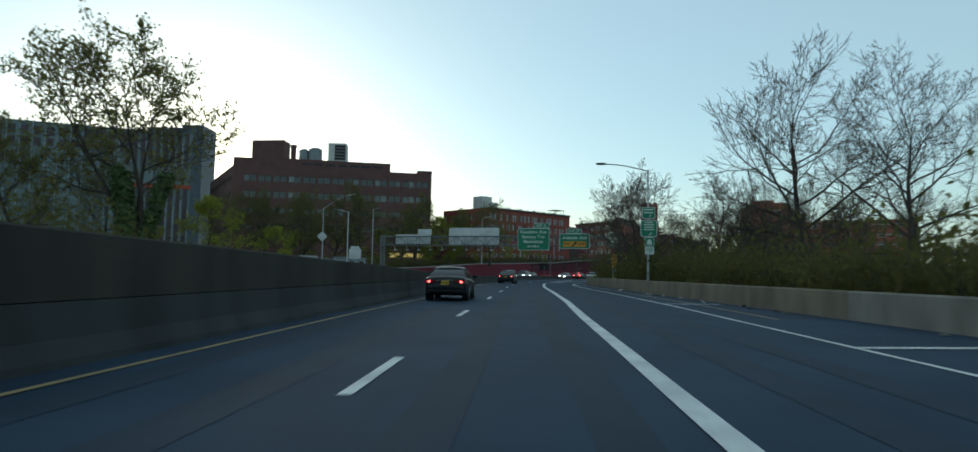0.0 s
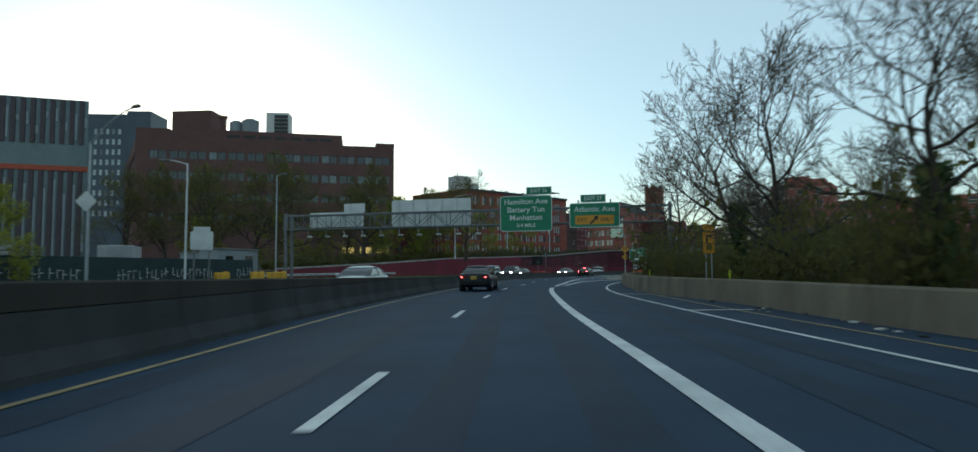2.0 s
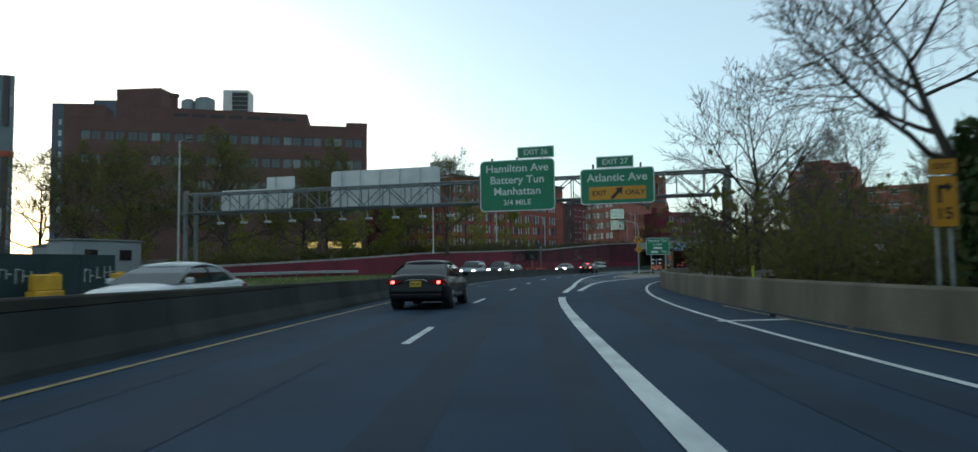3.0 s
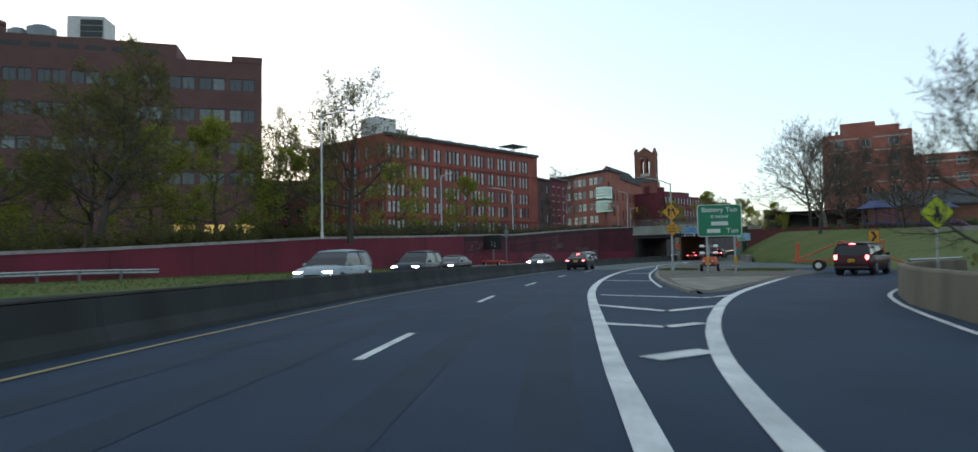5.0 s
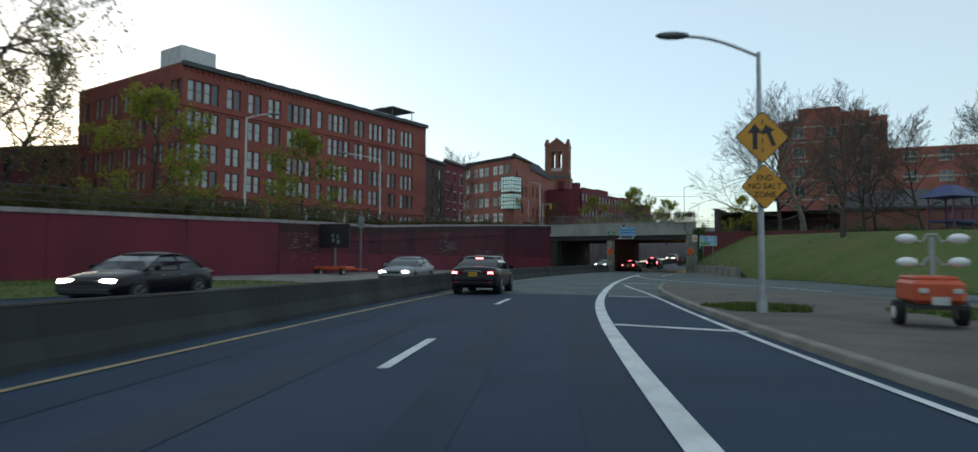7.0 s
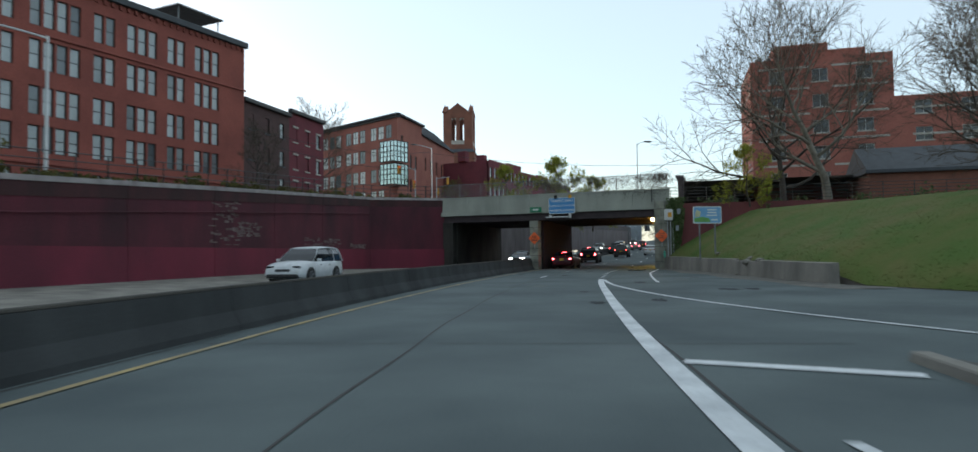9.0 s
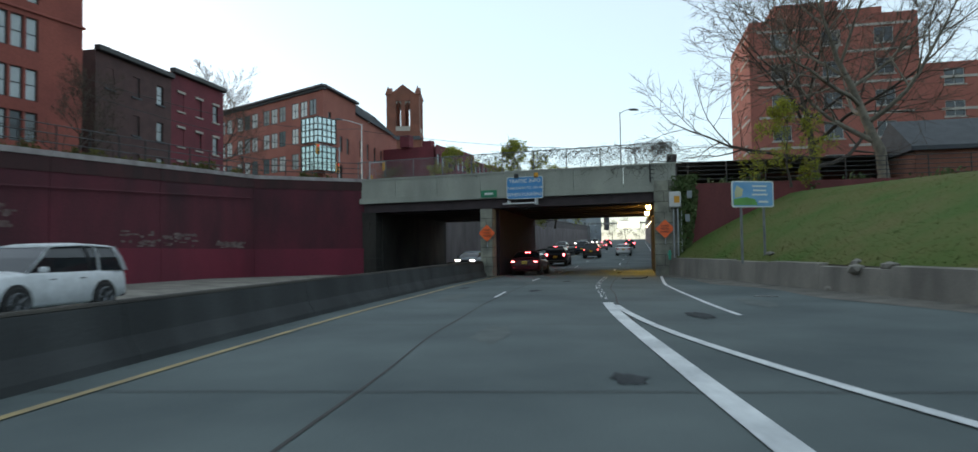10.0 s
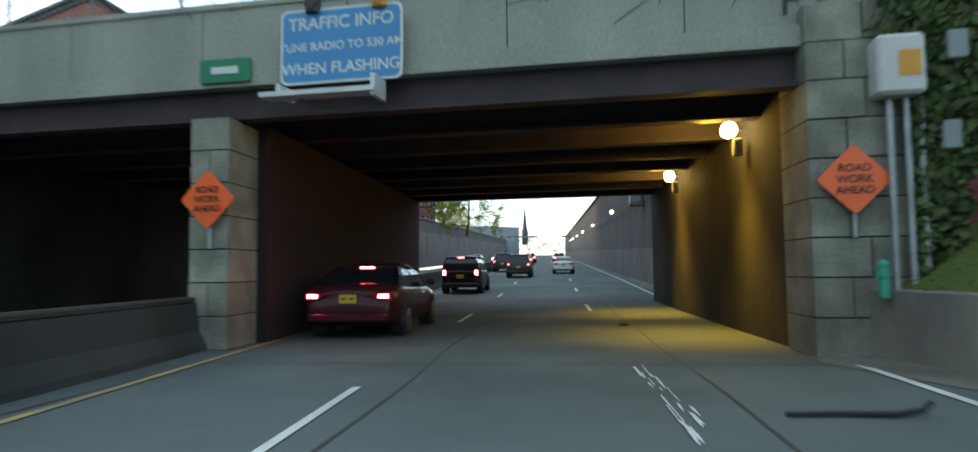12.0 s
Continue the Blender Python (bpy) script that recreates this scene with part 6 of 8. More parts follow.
def tree(seed, high, trunk, reach, clear, leaves, leaf_size, leaf_mat, name, label, lean=0.0, ivy=0.0, limbs=10, twigs=5, rise=0.07, stems=1, wide=1.0, finest=0.011):
    """A tree with a leader, spreading limbs, branches and fine twigs; clear: the share of the height below the lowest limb."""
    rg = random.Random(seed)
    v1, f1, v2, f2, v3, f3 = [], [], [], [], [], []
    kids = {1: 9, 2: 6 if leaves else 7, 3: twigs}

    def along(pts, f):
        q = f * (len(pts) - 1)
        i = min(int(q), len(pts) - 2)
        return pts[i].lerp(pts[i + 1], q - i), (pts[i + 1] - pts[i]).normalized()

    def grow(p, d, length, r, level):
        if level == 4:
            a, b = p, p + d * length
            spike(v2, f2, a, b, r)
            for _ in range(leaves):
                c = a.lerp(b, rg.random()) + Vector((rg.gauss(0, 1), rg.gauss(0, 1), rg.gauss(0, 1))) * leaf_size * 1.3
                e = Euler((rg.uniform(0, 6), rg.uniform(0, 6), rg.uniform(0, 6))).to_matrix()
                h = leaf_size * rg.uniform(0.5, 1.2)
                k = len(v3)
                v3.extend(c + e @ Vector(q) * h for q in ((-1, 0, 0), (0, -0.6, 0.1), (1, 0, 0), (0, 0.6, 0.15)))
                f3.append((k, k + 1, k + 2, k + 3))
            return
        n = {1: 7, 2: 4, 3: 2}[level]
        wob = {1: 0.13, 2: 0.17, 3: 0.2}[level]
        pts, radii = [p], [r]
        for i in range(n):
            d = (d + Vector((rg.gauss(0, wob), rg.gauss(0, wob), rg.gauss(0, wob) + rise))).normalized()
            p = p + d * length / n
            pts.append(p)
            radii.append(max(r * (1 - 0.78 * (i + 1) / n), finest))
        if level < 3:
            limb_mesh(v1, f1, pts, radii, 6 if level == 1 else 4)
        else:
            limb_mesh(v2, f2, pts, radii, 3)
        m = kids[level]
        for k in range(m):
            f = 1.0 if k == 0 else 0.22 + 0.76 * (k + rg.uniform(-0.4, 0.4)) / m
            q, dd = along(pts, min(f, 0.999))
            ang = rg.uniform(0.05, 0.35) if k == 0 else rg.uniform(0.5, 1.05)
            turn = 2.4 * k + rg.uniform(-0.5, 0.5)
            a = dd.cross(Vector((0.31, 0.85, 0.42))).normalized()
            side = a * math.cos(turn) + dd.cross(a) * math.sin(turn)
            nd = (dd * math.cos(ang) + side * math.sin(ang)).normalized()
            share = {1: 0.52, 2: 0.48, 3: 0.62}[level] * (1.2 - 0.55 * f) * rg.uniform(0.75, 1.2)
            grow(q, nd, length * share, max(r * (1 - 0.78 * f) * 0.62, finest), level + 1)

    for st in range(stems):
        d = Vector((lean, 0, 1))
        if stems > 1:
            d += Vector((math.cos(st * 6.283 / stems), math.sin(st * 6.283 / stems), 0)) * 0.26
        d.normalize()
        p, r0 = Vector((0, 0, -0.3)), trunk * (1 if stems == 1 else 0.75)
        pts, radii = [p], [r0 * 1.25]
        for i in range(9):
            d = (d + Vector((rg.gauss(0, 0.09), rg.gauss(0, 0.09), 0.04))).normalized()
            p = p + d * high * 0.72 / 9
            pts.append(p)
            radii.append(max(r0 * (1 - 0.9 * (i + 1) / 9), finest * 1.5))
        limb_mesh(v1, f1, pts, radii, 10)
        m = max(4, limbs // stems)
        for k in range(m):
            f = clear + (0.985 - clear) * (k + rg.random() * 0.8) / m
            c = (f - clear) / (1 - clear)
            q, dd = along(pts, f)
            el = radians(8 + 55 * c ** 1.1 + rg.uniform(-8, 12)) / wide
            az = 2.4 * k + rg.uniform(-0.4, 0.4) + st
            nd = Vector((math.cos(az) * math.cos(el), math.sin(az) * math.cos(el), math.sin(el)))
            grow(q, nd, reach * (1 - 0.35 * c ** 2) * rg.uniform(0.78, 1.12), max(r0 * (1 - 0.85 * f) * 0.6, 0.035), 1)
    k = high / max(q.z for q in v2)
    v1, v2, v3 = ([q * k for q in v] for v in (v1, v2, v3))
    th = thing(name, label, "tree")
    for nm, v, f, m_ in (("trunk", v1, f1, BARK), ("branchwork", v2, f2, TWIG), ("crown", v3, f3, leaf_mat)):
        if not f:
            continue
        me = bpy.data.meshes.new(nm)
        me.from_pydata([tuple(q) for q in v], [], f)
        me.materials.append(m_)
        if nm == "trunk":
            for face in me.polygons:
                face.use_smooth = True
        ob = part(nm, me, None, th)
        if nm != "trunk":
            tagged(ob, kind="stuff")
    if ivy:
        v, f = [], []
        for _ in range(3000):
            z = high * ivy * rg.random()
            st = rg.randrange(stems)
            a = rg.uniform(0, 6.3)
            r = trunk * (1.3 - 0.5 * z / (high * ivy)) + abs(rg.gauss(0, 0.12))
            off = 0.26 * z if stems > 1 else 0.0
            c = Vector((math.cos(a) * r + lean * z + off * math.cos(st * 6.283 / stems), math.sin(a) * r + off * math.sin(st * 6.283 / stems), z))
            e = Euler((rg.uniform(0, 6), rg.uniform(0, 6), 0)).to_matrix()
            b = len(v)
            v.extend(tuple(c + e @ Vector(q) * 0.12) for q in ((-1, 0, 0), (0, -0.6, 0), (1, 0, 0), (0, 0.6, 0)))
            f.append((b, b + 1, b + 2, b + 3))
        me = bpy.data.meshes.new("ivy")
        me.from_pydata(v, [], f)
        me.materials.append(IVY)
        tagged(part("ivy", me, None, th), kind="stuff")
    return th


def put(ob, x, y, z, turn, k=1.0):
    """A copy of a model tree, k times its size."""
    c = copy_thing(ob, pose(x, y, z, 0, 0, turn))
    c.scale = (k, k, k)
    return c


bare_a = tree(11, 13, 0.24, 6.0, 0.22, 0, 0.05, BUD, "bare_tree", "tall bare tree with spreading dark branches", limbs=15, rise=0.07)
bare_b = tree(23, 13, 0.20, 4.8, 0.22, 0, 0.05, BUD, "bare_tree", "bare tree with fine crooked upright branches", lean=0.05, limbs=13, rise=0.13)
ivied = tree(31, 13, 0.24, 5.2, 0.36, 0, 0.05, BUD, "ivied_tree", "bare tree with an ivy-covered trunk", ivy=0.36, limbs=12, rise=0.08)
bud_a = tree(42, 12, 0.22, 4.9, 0.22, 4, 0.075, BUD, "budding_tree", "tree with sparse young olive leaves", limbs=13, twigs=3)
bud_b = tree(57, 12, 0.20, 3.7, 0.20, 4, 0.075, BUD, "budding_tree", "slender tree with sparse spring leaves", lean=0.05, limbs=13, twigs=3, rise=0.1)
multi = tree(81, 12, 0.22, 3.9, 0.42, 3, 0.09, BUD, "ivied_tree", "leafing tree with several ivy-covered stems", ivy=0.42, stems=3, limbs=18, twigs=3)
green = tree(64, 8, 0.11, 2.9, 0.16, 5, 0.085, LEAF, "green_tree", "small tree in yellow-green spring leaf", limbs=9, twigs=3, rise=0.05)
broad = tree(77, 13, 0.26, 8.0, 0.22, 0, 0.05, BUD, "bare_tree", "broad bare tree with long spreading limbs", limbs=15, rise=0.06)
brush = tree(91, 7, 0.08, 2.7, 0.10, 0, 0.05, BUD, "young_tree", "thin leafless young tree in the undergrowth", limbs=10, twigs=3, rise=0.12)
pale = tree(71, 15, 0.30, 7.0, 0.26, 0, 0.05, BUD, "plane_tree", "tall plane tree with pale mottled limbs", limbs=13, rise=0.08)
for o in pale.children:
    if o.name.startswith("trunk"):
        o.data.materials[0] = mat("plane_bark", (0.20, 0.18, 0.14), (0.10, 0.09, 0.07), 0.9, scale=2.5, fine=9, bump=0.4)
# left of the road
spots = [
    (multi, -28.5, 27.2, 0.3, 20, 1.85), (bud_b, -36, 25, 0.5, 190, 1.15), (bud_a, -32.5, 30, 0.5, 80, 0.95), (bud_b, -40, 24, 0.5, 200, 1.1), (green, -25, 36, 0.5, 60, 1.0), (green, -21, 44, 0.5, 20, 0.7), (green, -34, 41, 0.5, 10, 0.8),
    (bud_b, -11.2, 112.3, 2.2, 75, 1.38), (bud_a, -14.5, 118, 2.2, 160, 1.2), (bud_a, -23, 113, 1.8, 250, 1.45), (bud_b, -30, 117, 1.6, 30, 1.65), (bud_a, -38, 122, 1.5, 80, 1.6), (bud_b, -46, 124, 1.5, 140, 1.6), (bud_a, -54, 126, 1.5, 200, 1.6), (bud_b, -35, 112, 1.5, 290, 1.35),
    (green, -12, 124, 2.5, 0, 1.4), (green, -6, 123, 2.8, 70, 1.4), (green, -1, 126, 2.9, 200, 1.1), (green, -20, 122, 2, 130, 1.1), (green, -28, 128, 1.8, 40, 1.2), (green, -38, 118, 1.5, 300, 1.1),
    (bud_a, 5.2, 123.5, 3.1, 70, 1.32), (bud_b, -2.0, 127, 3.1, 100, 1.12), (bud_b, -4, 150, 3.5, 45, 1.3), (green, 8.8, 143, 3.6, 20, 1.15), (green, 17.2, 154.5, 4.0, 200, 1.05), (bare_b, 33.5, 180, 5.2, 60, 0.55), (bare_b, 41, 214, 5.5, 0, 1.3),
    (bud_a, -2, 188, 3, 90, 1.6), (bud_a, 6, 205, 3, 170, 1.5),
    # right of the road
    (bare_a, 27.4, 21.3, 0.5, 30, 1.6), (bare_b, 31, 26, 0.5, 140, 0.8), (bare_a, 28.7, 10.1, 0.3, 250, 1.3), (bare_b, 24, 33, 0.8, 10, 0.85), (bare_a, 33, 40, 1.0, 300, 0.95), 
    (ivied, 18.1, 40.3, 0.0, 40, 0.97), (bare_b, 17.9, 33.5, 0.0, 200, 0.9), (ivied, 15.8, 23.2, 0.0, 140, 0.82), (bare_a, 20.6, 57.2, 0.0, 90, 0.93), (bare_b, 30, 66, 1.0, 50, 0.8), (bare_b, 25, 76, 0.3, 110, 0.5), (bare_b, 40, 60, 1.0, 220, 0.95), (bud_a, 48, 52, 1.0, 20, 0.95), (bare_b, 36, 82, 0.6, 310, 0.85),
    (bare_b, 60, 140, 3.4, 70, 1.0), (broad, 75.8, 168.2, 4.4, 10, 1.5), (pale, 75.5, 163.6, 4.4, 160, 1.3), (bare_b, 73, 150, 4.2, 230, 1.0), (green, 67, 162.7, 4.7, 0, 0.55),
    (bare_a, 66, 144, 3.4, 300, 0.95), (bare_b, 70, 136, 3.2, 60, 0.95), (bare_b, 77, 148, 4.0, 160, 1.0), (bare_b, 62, 128, 3.0, 250, 0.75), (bare_b, 68, 122, 3.0, 110, 0.85), (bud_b, 62, 112, 2.5, 160, 0.75), (bud_a, 60, 100, 2.0, 220, 0.75),
    (brush, 22, 12, 0.0, 10, 0.95), (brush, 25, 27, 0.0, 80, 1.0), (brush, 30, 33, 0.2, 150, 1.1), (brush, 35, 27, 0.2, 220, 1.2), (brush, 22.5, 45, 0.0, 290, 0.85), (brush, 34, 43, 0.2, 30, 1.15), (brush, 26, 52, 0.0, 100, 0.95), (brush, 19, 5, 0.0, 170, 0.85), (brush, 33, 15, 0.2, 240, 1.15), (brush, 40, 36, 0.3, 310, 1.3), (brush, 28, 1, 0.0, 50, 1.0), (brush, 24, 36, 0.0, 120, 1.0),
    # row across the road's far end, sized to fill the view under the bridge
    *((brush, *way(545 + 5 * (k % 3), -27 + 7.5 * k, 0.5), 50 * k, 1.5 + 0.12 * (k * 5 % 4)) for k in range(8)),
    # along the sunken road beyond the bridge
    (green, 66, 204, 6.0, 10, 0.85), (green, *way(338, -21.5, 6.3), 150, 0.95), (green, *way(346, -21, 6.3), 250, 1.0), (bud_a, *way(392, -20.5, 6.3), 30, 0.6), (bud_b, *way(430, -19, 6.3), 80, 0.6), (bud_b, *way(455, 9, 6.0), 10, 0.6), (green, 78, 212, 5.6, 10, 1.25), (bud_b, 83, 222, 5.6, 80, 0.8), (green, 94, 230, 5.6, 140, 1.2), (bud_a, 66, 262, 6, 10, 1.0),
    (bud_a, *way(262, -30, 6.0), 50, 0.6), (green, *way(366, -22, 6.2), 0, 0.8), (bud_a, *way(350, 18, 6.2), 100, 0.7), (bud_b, *way(420, 14, 6.2), 100, 0.7),
]
used = set()
for model, x, y, z, turn, k in spots:
    if model.name in used:
        put(model, x, y, z, turn, k)
    else:
        model.matrix_basis = pose(x, y, z, 0, 0, turn)
        model.scale = (k, k, k)
        used.add(model.name)


def thicket(name, label, where, n, size, material, seed):
    """Shrubs: many leaf clumps with twigs, in drifts; where(rg) gives a foot."""
    rg = random.Random(seed)
    v, f, w, g = [], [], [], []
    for _ in range(n):
        x, y, z, h = where(rg)
        for _ in range(7):
            a = Vector((x, y, z))
            b = a + Vector((rg.gauss(0, h * 0.3), rg.gauss(0, h * 0.3), h * rg.uniform(0.5, 1.05)))
            limb_mesh(w, g, [a, a.lerp(b, 0.5) + Vector((rg.gauss(0, 0.1), rg.gauss(0, 0.1), 0)), b], [0.02, 0.014, 0.006], 3)
            for _ in range(20):
                c = a.lerp(b, rg.uniform(0.15, 1.08)) + Vector((rg.gauss(0, h * 0.14), rg.gauss(0, h * 0.14), rg.gauss(0, h * 0.08)))
                e = Euler((rg.uniform(0, 6), rg.uniform(0, 6), rg.uniform(0, 6))).to_matrix()
                s = size * rg.uniform(0.5, 1.3)
                i = len(v)
                v.extend(tuple(c + e @ Vector(q) * s) for q in ((-1, 0, 0), (0, -0.6, 0.1), (1, 0, 0), (0, 0.6, 0.1)))
                f.append((i, i + 1, i + 2, i + 3))
    th = thing(name, label, "shrubs", kind="stuff")
    for nm, vv, ff, m_ in (("leaves", v, f, material), ("stems", [tuple(q) for q in w], g, TWIG)):
        me = bpy.data.meshes.new(nm)
        me.from_pydata(vv, [], ff)
        me.materials.append(m_)
        tagged(part(nm, me, None, th), kind="stuff")


def right_foot(rg):
    s = rg.uniform(-45, 96)
    p = way(s, ease(s, RWALL_AT) + 1.5 + 22 * rg.random() ** 1.3)
    return p.x, p.y, 0.2, rg.uniform(1.5, 4.2)


def left_foot(rg):
    s = rg.uniform(-20, 46)
    p = way(s, -24 - 10 * rg.random())
    return p.x, p.y, 0.3, rg.uniform(2.0, 5.0)


def bank_foot(rg):
    u = rg.uniform(0, RED_LONG)
    p, d = along_red(u)
    out = Vector((-d.y, d.x, 0)) * rg.uniform(0.8, 7)
    return p.x + out.x, p.y + out.y, p.z - 0.3, rg.uniform(0.4, 0.9) if u > 75 else rg.uniform(0.7, 1.9 if u > 20 else 2.4)


def park_foot(rg):
    p = Vector((64, 166, 4.4)).lerp(Vector((86, 140, 4.2)), rg.random())
    return p.x + rg.uniform(2, 6), p.y + rg.uniform(1, 5), 4.2, rg.uniform(0.6, 1.5)


def ramp_foot(rg):
    s = rg.uniform(100, 128)
    p = way(s, ease(s, [(100, 7.2), (110, 9.2), (117, 11.8), (128, 19)]) + rg.uniform(1.5, 11))
    return p.x, p.y, 0.5, rg.uniform(0.8, 2.6)


thicket("roadside_shrubs", "dull brown-green shrubs behind the exit lane barrier", right_foot, 500, 0.16, SHRUB, 1)
thicket("roadside_shrubs", "dull dark shrubs behind the median wall", left_foot, 180, 0.16, SHRUB, 2)
thicket("wall_shrubs", "dark hedge along the top of the red wall", bank_foot, 360, 0.13, SHRUB, 3)
thicket("park_shrubs", "dark green hedge at the top of the grass bank", park_foot, 80, 0.12, IVY, 4)
thicket("ramp_shrubs", "green shrubs beside the exit ramp", ramp_foot, 110, 0.13, BUD, 5)
# grass blades on the bank, the patches and the verge
rg = random.Random(21)
v, f = [], []


def blades(n, place, h0):
    for _ in range(n):
        x, y, z = place()
        a = rg.uniform(0, 6.3)
        h = h0 * rg.uniform(0.5, 1.4)
        i = len(v)
        w = 0.02
        v.extend([(x - w * math.cos(a), y - w * math.sin(a), z), (x + w * math.cos(a), y + w * math.sin(a), z), (x + rg.gauss(0, 0.05), y + rg.gauss(0, 0.05), z + h)])
        f.append((i, i + 1, i + 2))


def bank_place():
    s, k = rg.uniform(150, 213), rg.random() ** 1.5
    a, b = ease(s, bank_l), ease(s, [(120, 46), (150, 34), (185, 24), (205, 17), (213.5, 13)])
    return way(s, a + (b - a) * k, bank_z(s, k) - 0.01)


def patch_place():
    s0, l0, n, w = rg.choice(((146, 5.15, 1.4, 1.25), (145.4, 10.6, 2.3, 2.1)))
    a, r = rg.uniform(0, 6.3), rg.random() ** 0.5
    r *= 1 + 0.18 * math.sin(5 * a + s0)
    return way(s0 + n * r * math.cos(a), l0 + w * r * math.sin(a), island_z(s0, l0) + 0.04 * max(0, 1 - r))


def verge_place():
    s = rg.uniform(103, 162)
    p, d = along_red(min(max(s - 117, 0), RED_LONG))
    a = way(s, smooth(s, FAR_L) + 0.1, 0.04)
    return a.lerp(Vector((p.x, p.y, 0.3)), rg.random())


blades(30000, bank_place, 0.035)
blades(7000, patch_place, 0.10)
blades(9000, verge_place, 0.16)
me = bpy.data.meshes.new("grass_blades")
me.from_pydata([tuple(q) for q in v], [], f)
me.materials.append(GRASS)
tagged(new("grass_blades", me), "loose grass blades on banks and verges", "grass", kind="stuff")

# ---- vehicles ----
def paint(name, c):
    return mat(name, c, tuple(v * 0.92 for v in c), 0.35, 0.0, scale=0.8, fine=6, bump=0.0, clear=0.22, gloss=0.12)


CARGLASS = mat("car_glass", (0.012, 0.016, 0.019), (0.010, 0.013, 0.016), 0.06, bump=0.0, clear=0.3, gloss=0.3)
RUBBER = mat("rubber", (0.018, 0.018, 0.018), None, 0.9)
RIM = mat("alloy_rim", (0.17, 0.18, 0.19), None, 0.4, 0.8, bump=0)
CHROME = mat("chrome_trim", (0.6, 0.6, 0.6), None, 0.15, 1.0, bump=0)
LENS = mat("tail_lamp_lens", (0.20, 0.008, 0.012), (0.13, 0.006, 0.009), 0.15, bump=0, clear=0.6)
TAIL = mat("lit_tail_lamp", (0.35, 0.02, 0.02), None, 0.3, emit=(1.0, 0.10, 0.09), power=4, bump=0)
BRAKE = mat("lit_brake_lamp", (0.6, 0.03, 0.03), None, 0.3, emit=(1.0, 0.06, 0.07), power=16, bump=0)
# car lamps that are not switched on still get a faint red emission
TAILFAINT = mat("tail_lamp", (0.25, 0.012, 0.012), None, 0.3, bump=0, emit=(1.0, 0.03, 0.03), power=0.25)
HEAD = mat("lit_headlamp", (0.9, 0.9, 0.85), None, 0.2, emit=(1.0, 0.96, 0.86), power=14, bump=0)
PLATEY = mat("plate_amber", (0.60, 0.36, 0.02), None, 0.5, bump=0)
TRIMBLACK = mat("black_trim", (0.02, 0.02, 0.021), None, 0.6, bump=0)


def ring(bm, pts):
    return [bm.verts.new(p) for p in pts]


def skin(bm, rings, closed=True, ends=True):
    for a, b in zip(rings, rings[1:]):
        n = len(a)
        for k in range(n if closed else n - 1):
            j = (k + 1) % n
            bm.faces.new((a[k], a[j], b[j], b[k]))
    if ends:
        bm.faces.new(rings[0])
        bm.faces.new(rings[-1][::-1])


SHAPES = {
    # top line (y, height), half width, then cabin: rear base, rear roof, front roof, front base, belt, roof
    "sedan": dict(L=4.85, W=0.91, top=[(-2.42, 0.60), (-2.38, 0.86), (-2.28, 1.0), (-1.9, 1.05), (-1.3, 1.03), (0.0, 0.97), (1.0, 0.97), (1.7, 0.88), (2.2, 0.76), (2.38, 0.62), (2.42, 0.48)], cab=(-1.85, -1.0, 0.15, 1.15, 0.98, 1.46), wheel=0.33, axle=(-1.4, 1.42)),
    "suv": dict(L=4.7, W=0.94, top=[(-2.35, 0.62), (-2.33, 0.95), (-2.25, 1.08), (-1.2, 1.1), (0.0, 1.08), (0.95, 1.08), (1.6, 1.03), (2.15, 0.92), (2.32, 0.75), (2.36, 0.55)], cab=(-2.28, -2.0, 0.2, 1.12, 1.06, 1.74), wheel=0.37, axle=(-1.38, 1.4)),
    "van": dict(L=5.1, W=0.97, top=[(-2.52, 0.6), (-2.5, 0.95), (-2.42, 1.06), (-1.2, 1.08), (0.6, 1.06), (1.3, 1.03), (1.9, 0.95), (2.35, 0.8), (2.5, 0.62), (2.54, 0.5)], cab=(-2.46, -2.3, 0.35, 1.75, 1.03, 1.74), wheel=0.34, axle=(-1.5, 1.55)),
    "pickup": dict(L=5.6, W=0.98, top=[(-2.8, 0.65), (-2.78, 1.0), (-2.7, 1.1), (-0.9, 1.1), (0.0, 1.1), (1.3, 1.1), (2.1, 1.07), (2.6, 0.98), (2.76, 0.8), (2.8, 0.6)], cab=(-0.95, -0.75, 0.7, 1.45, 1.08, 1.86), wheel=0.4, axle=(-1.75, 1.8)),
}


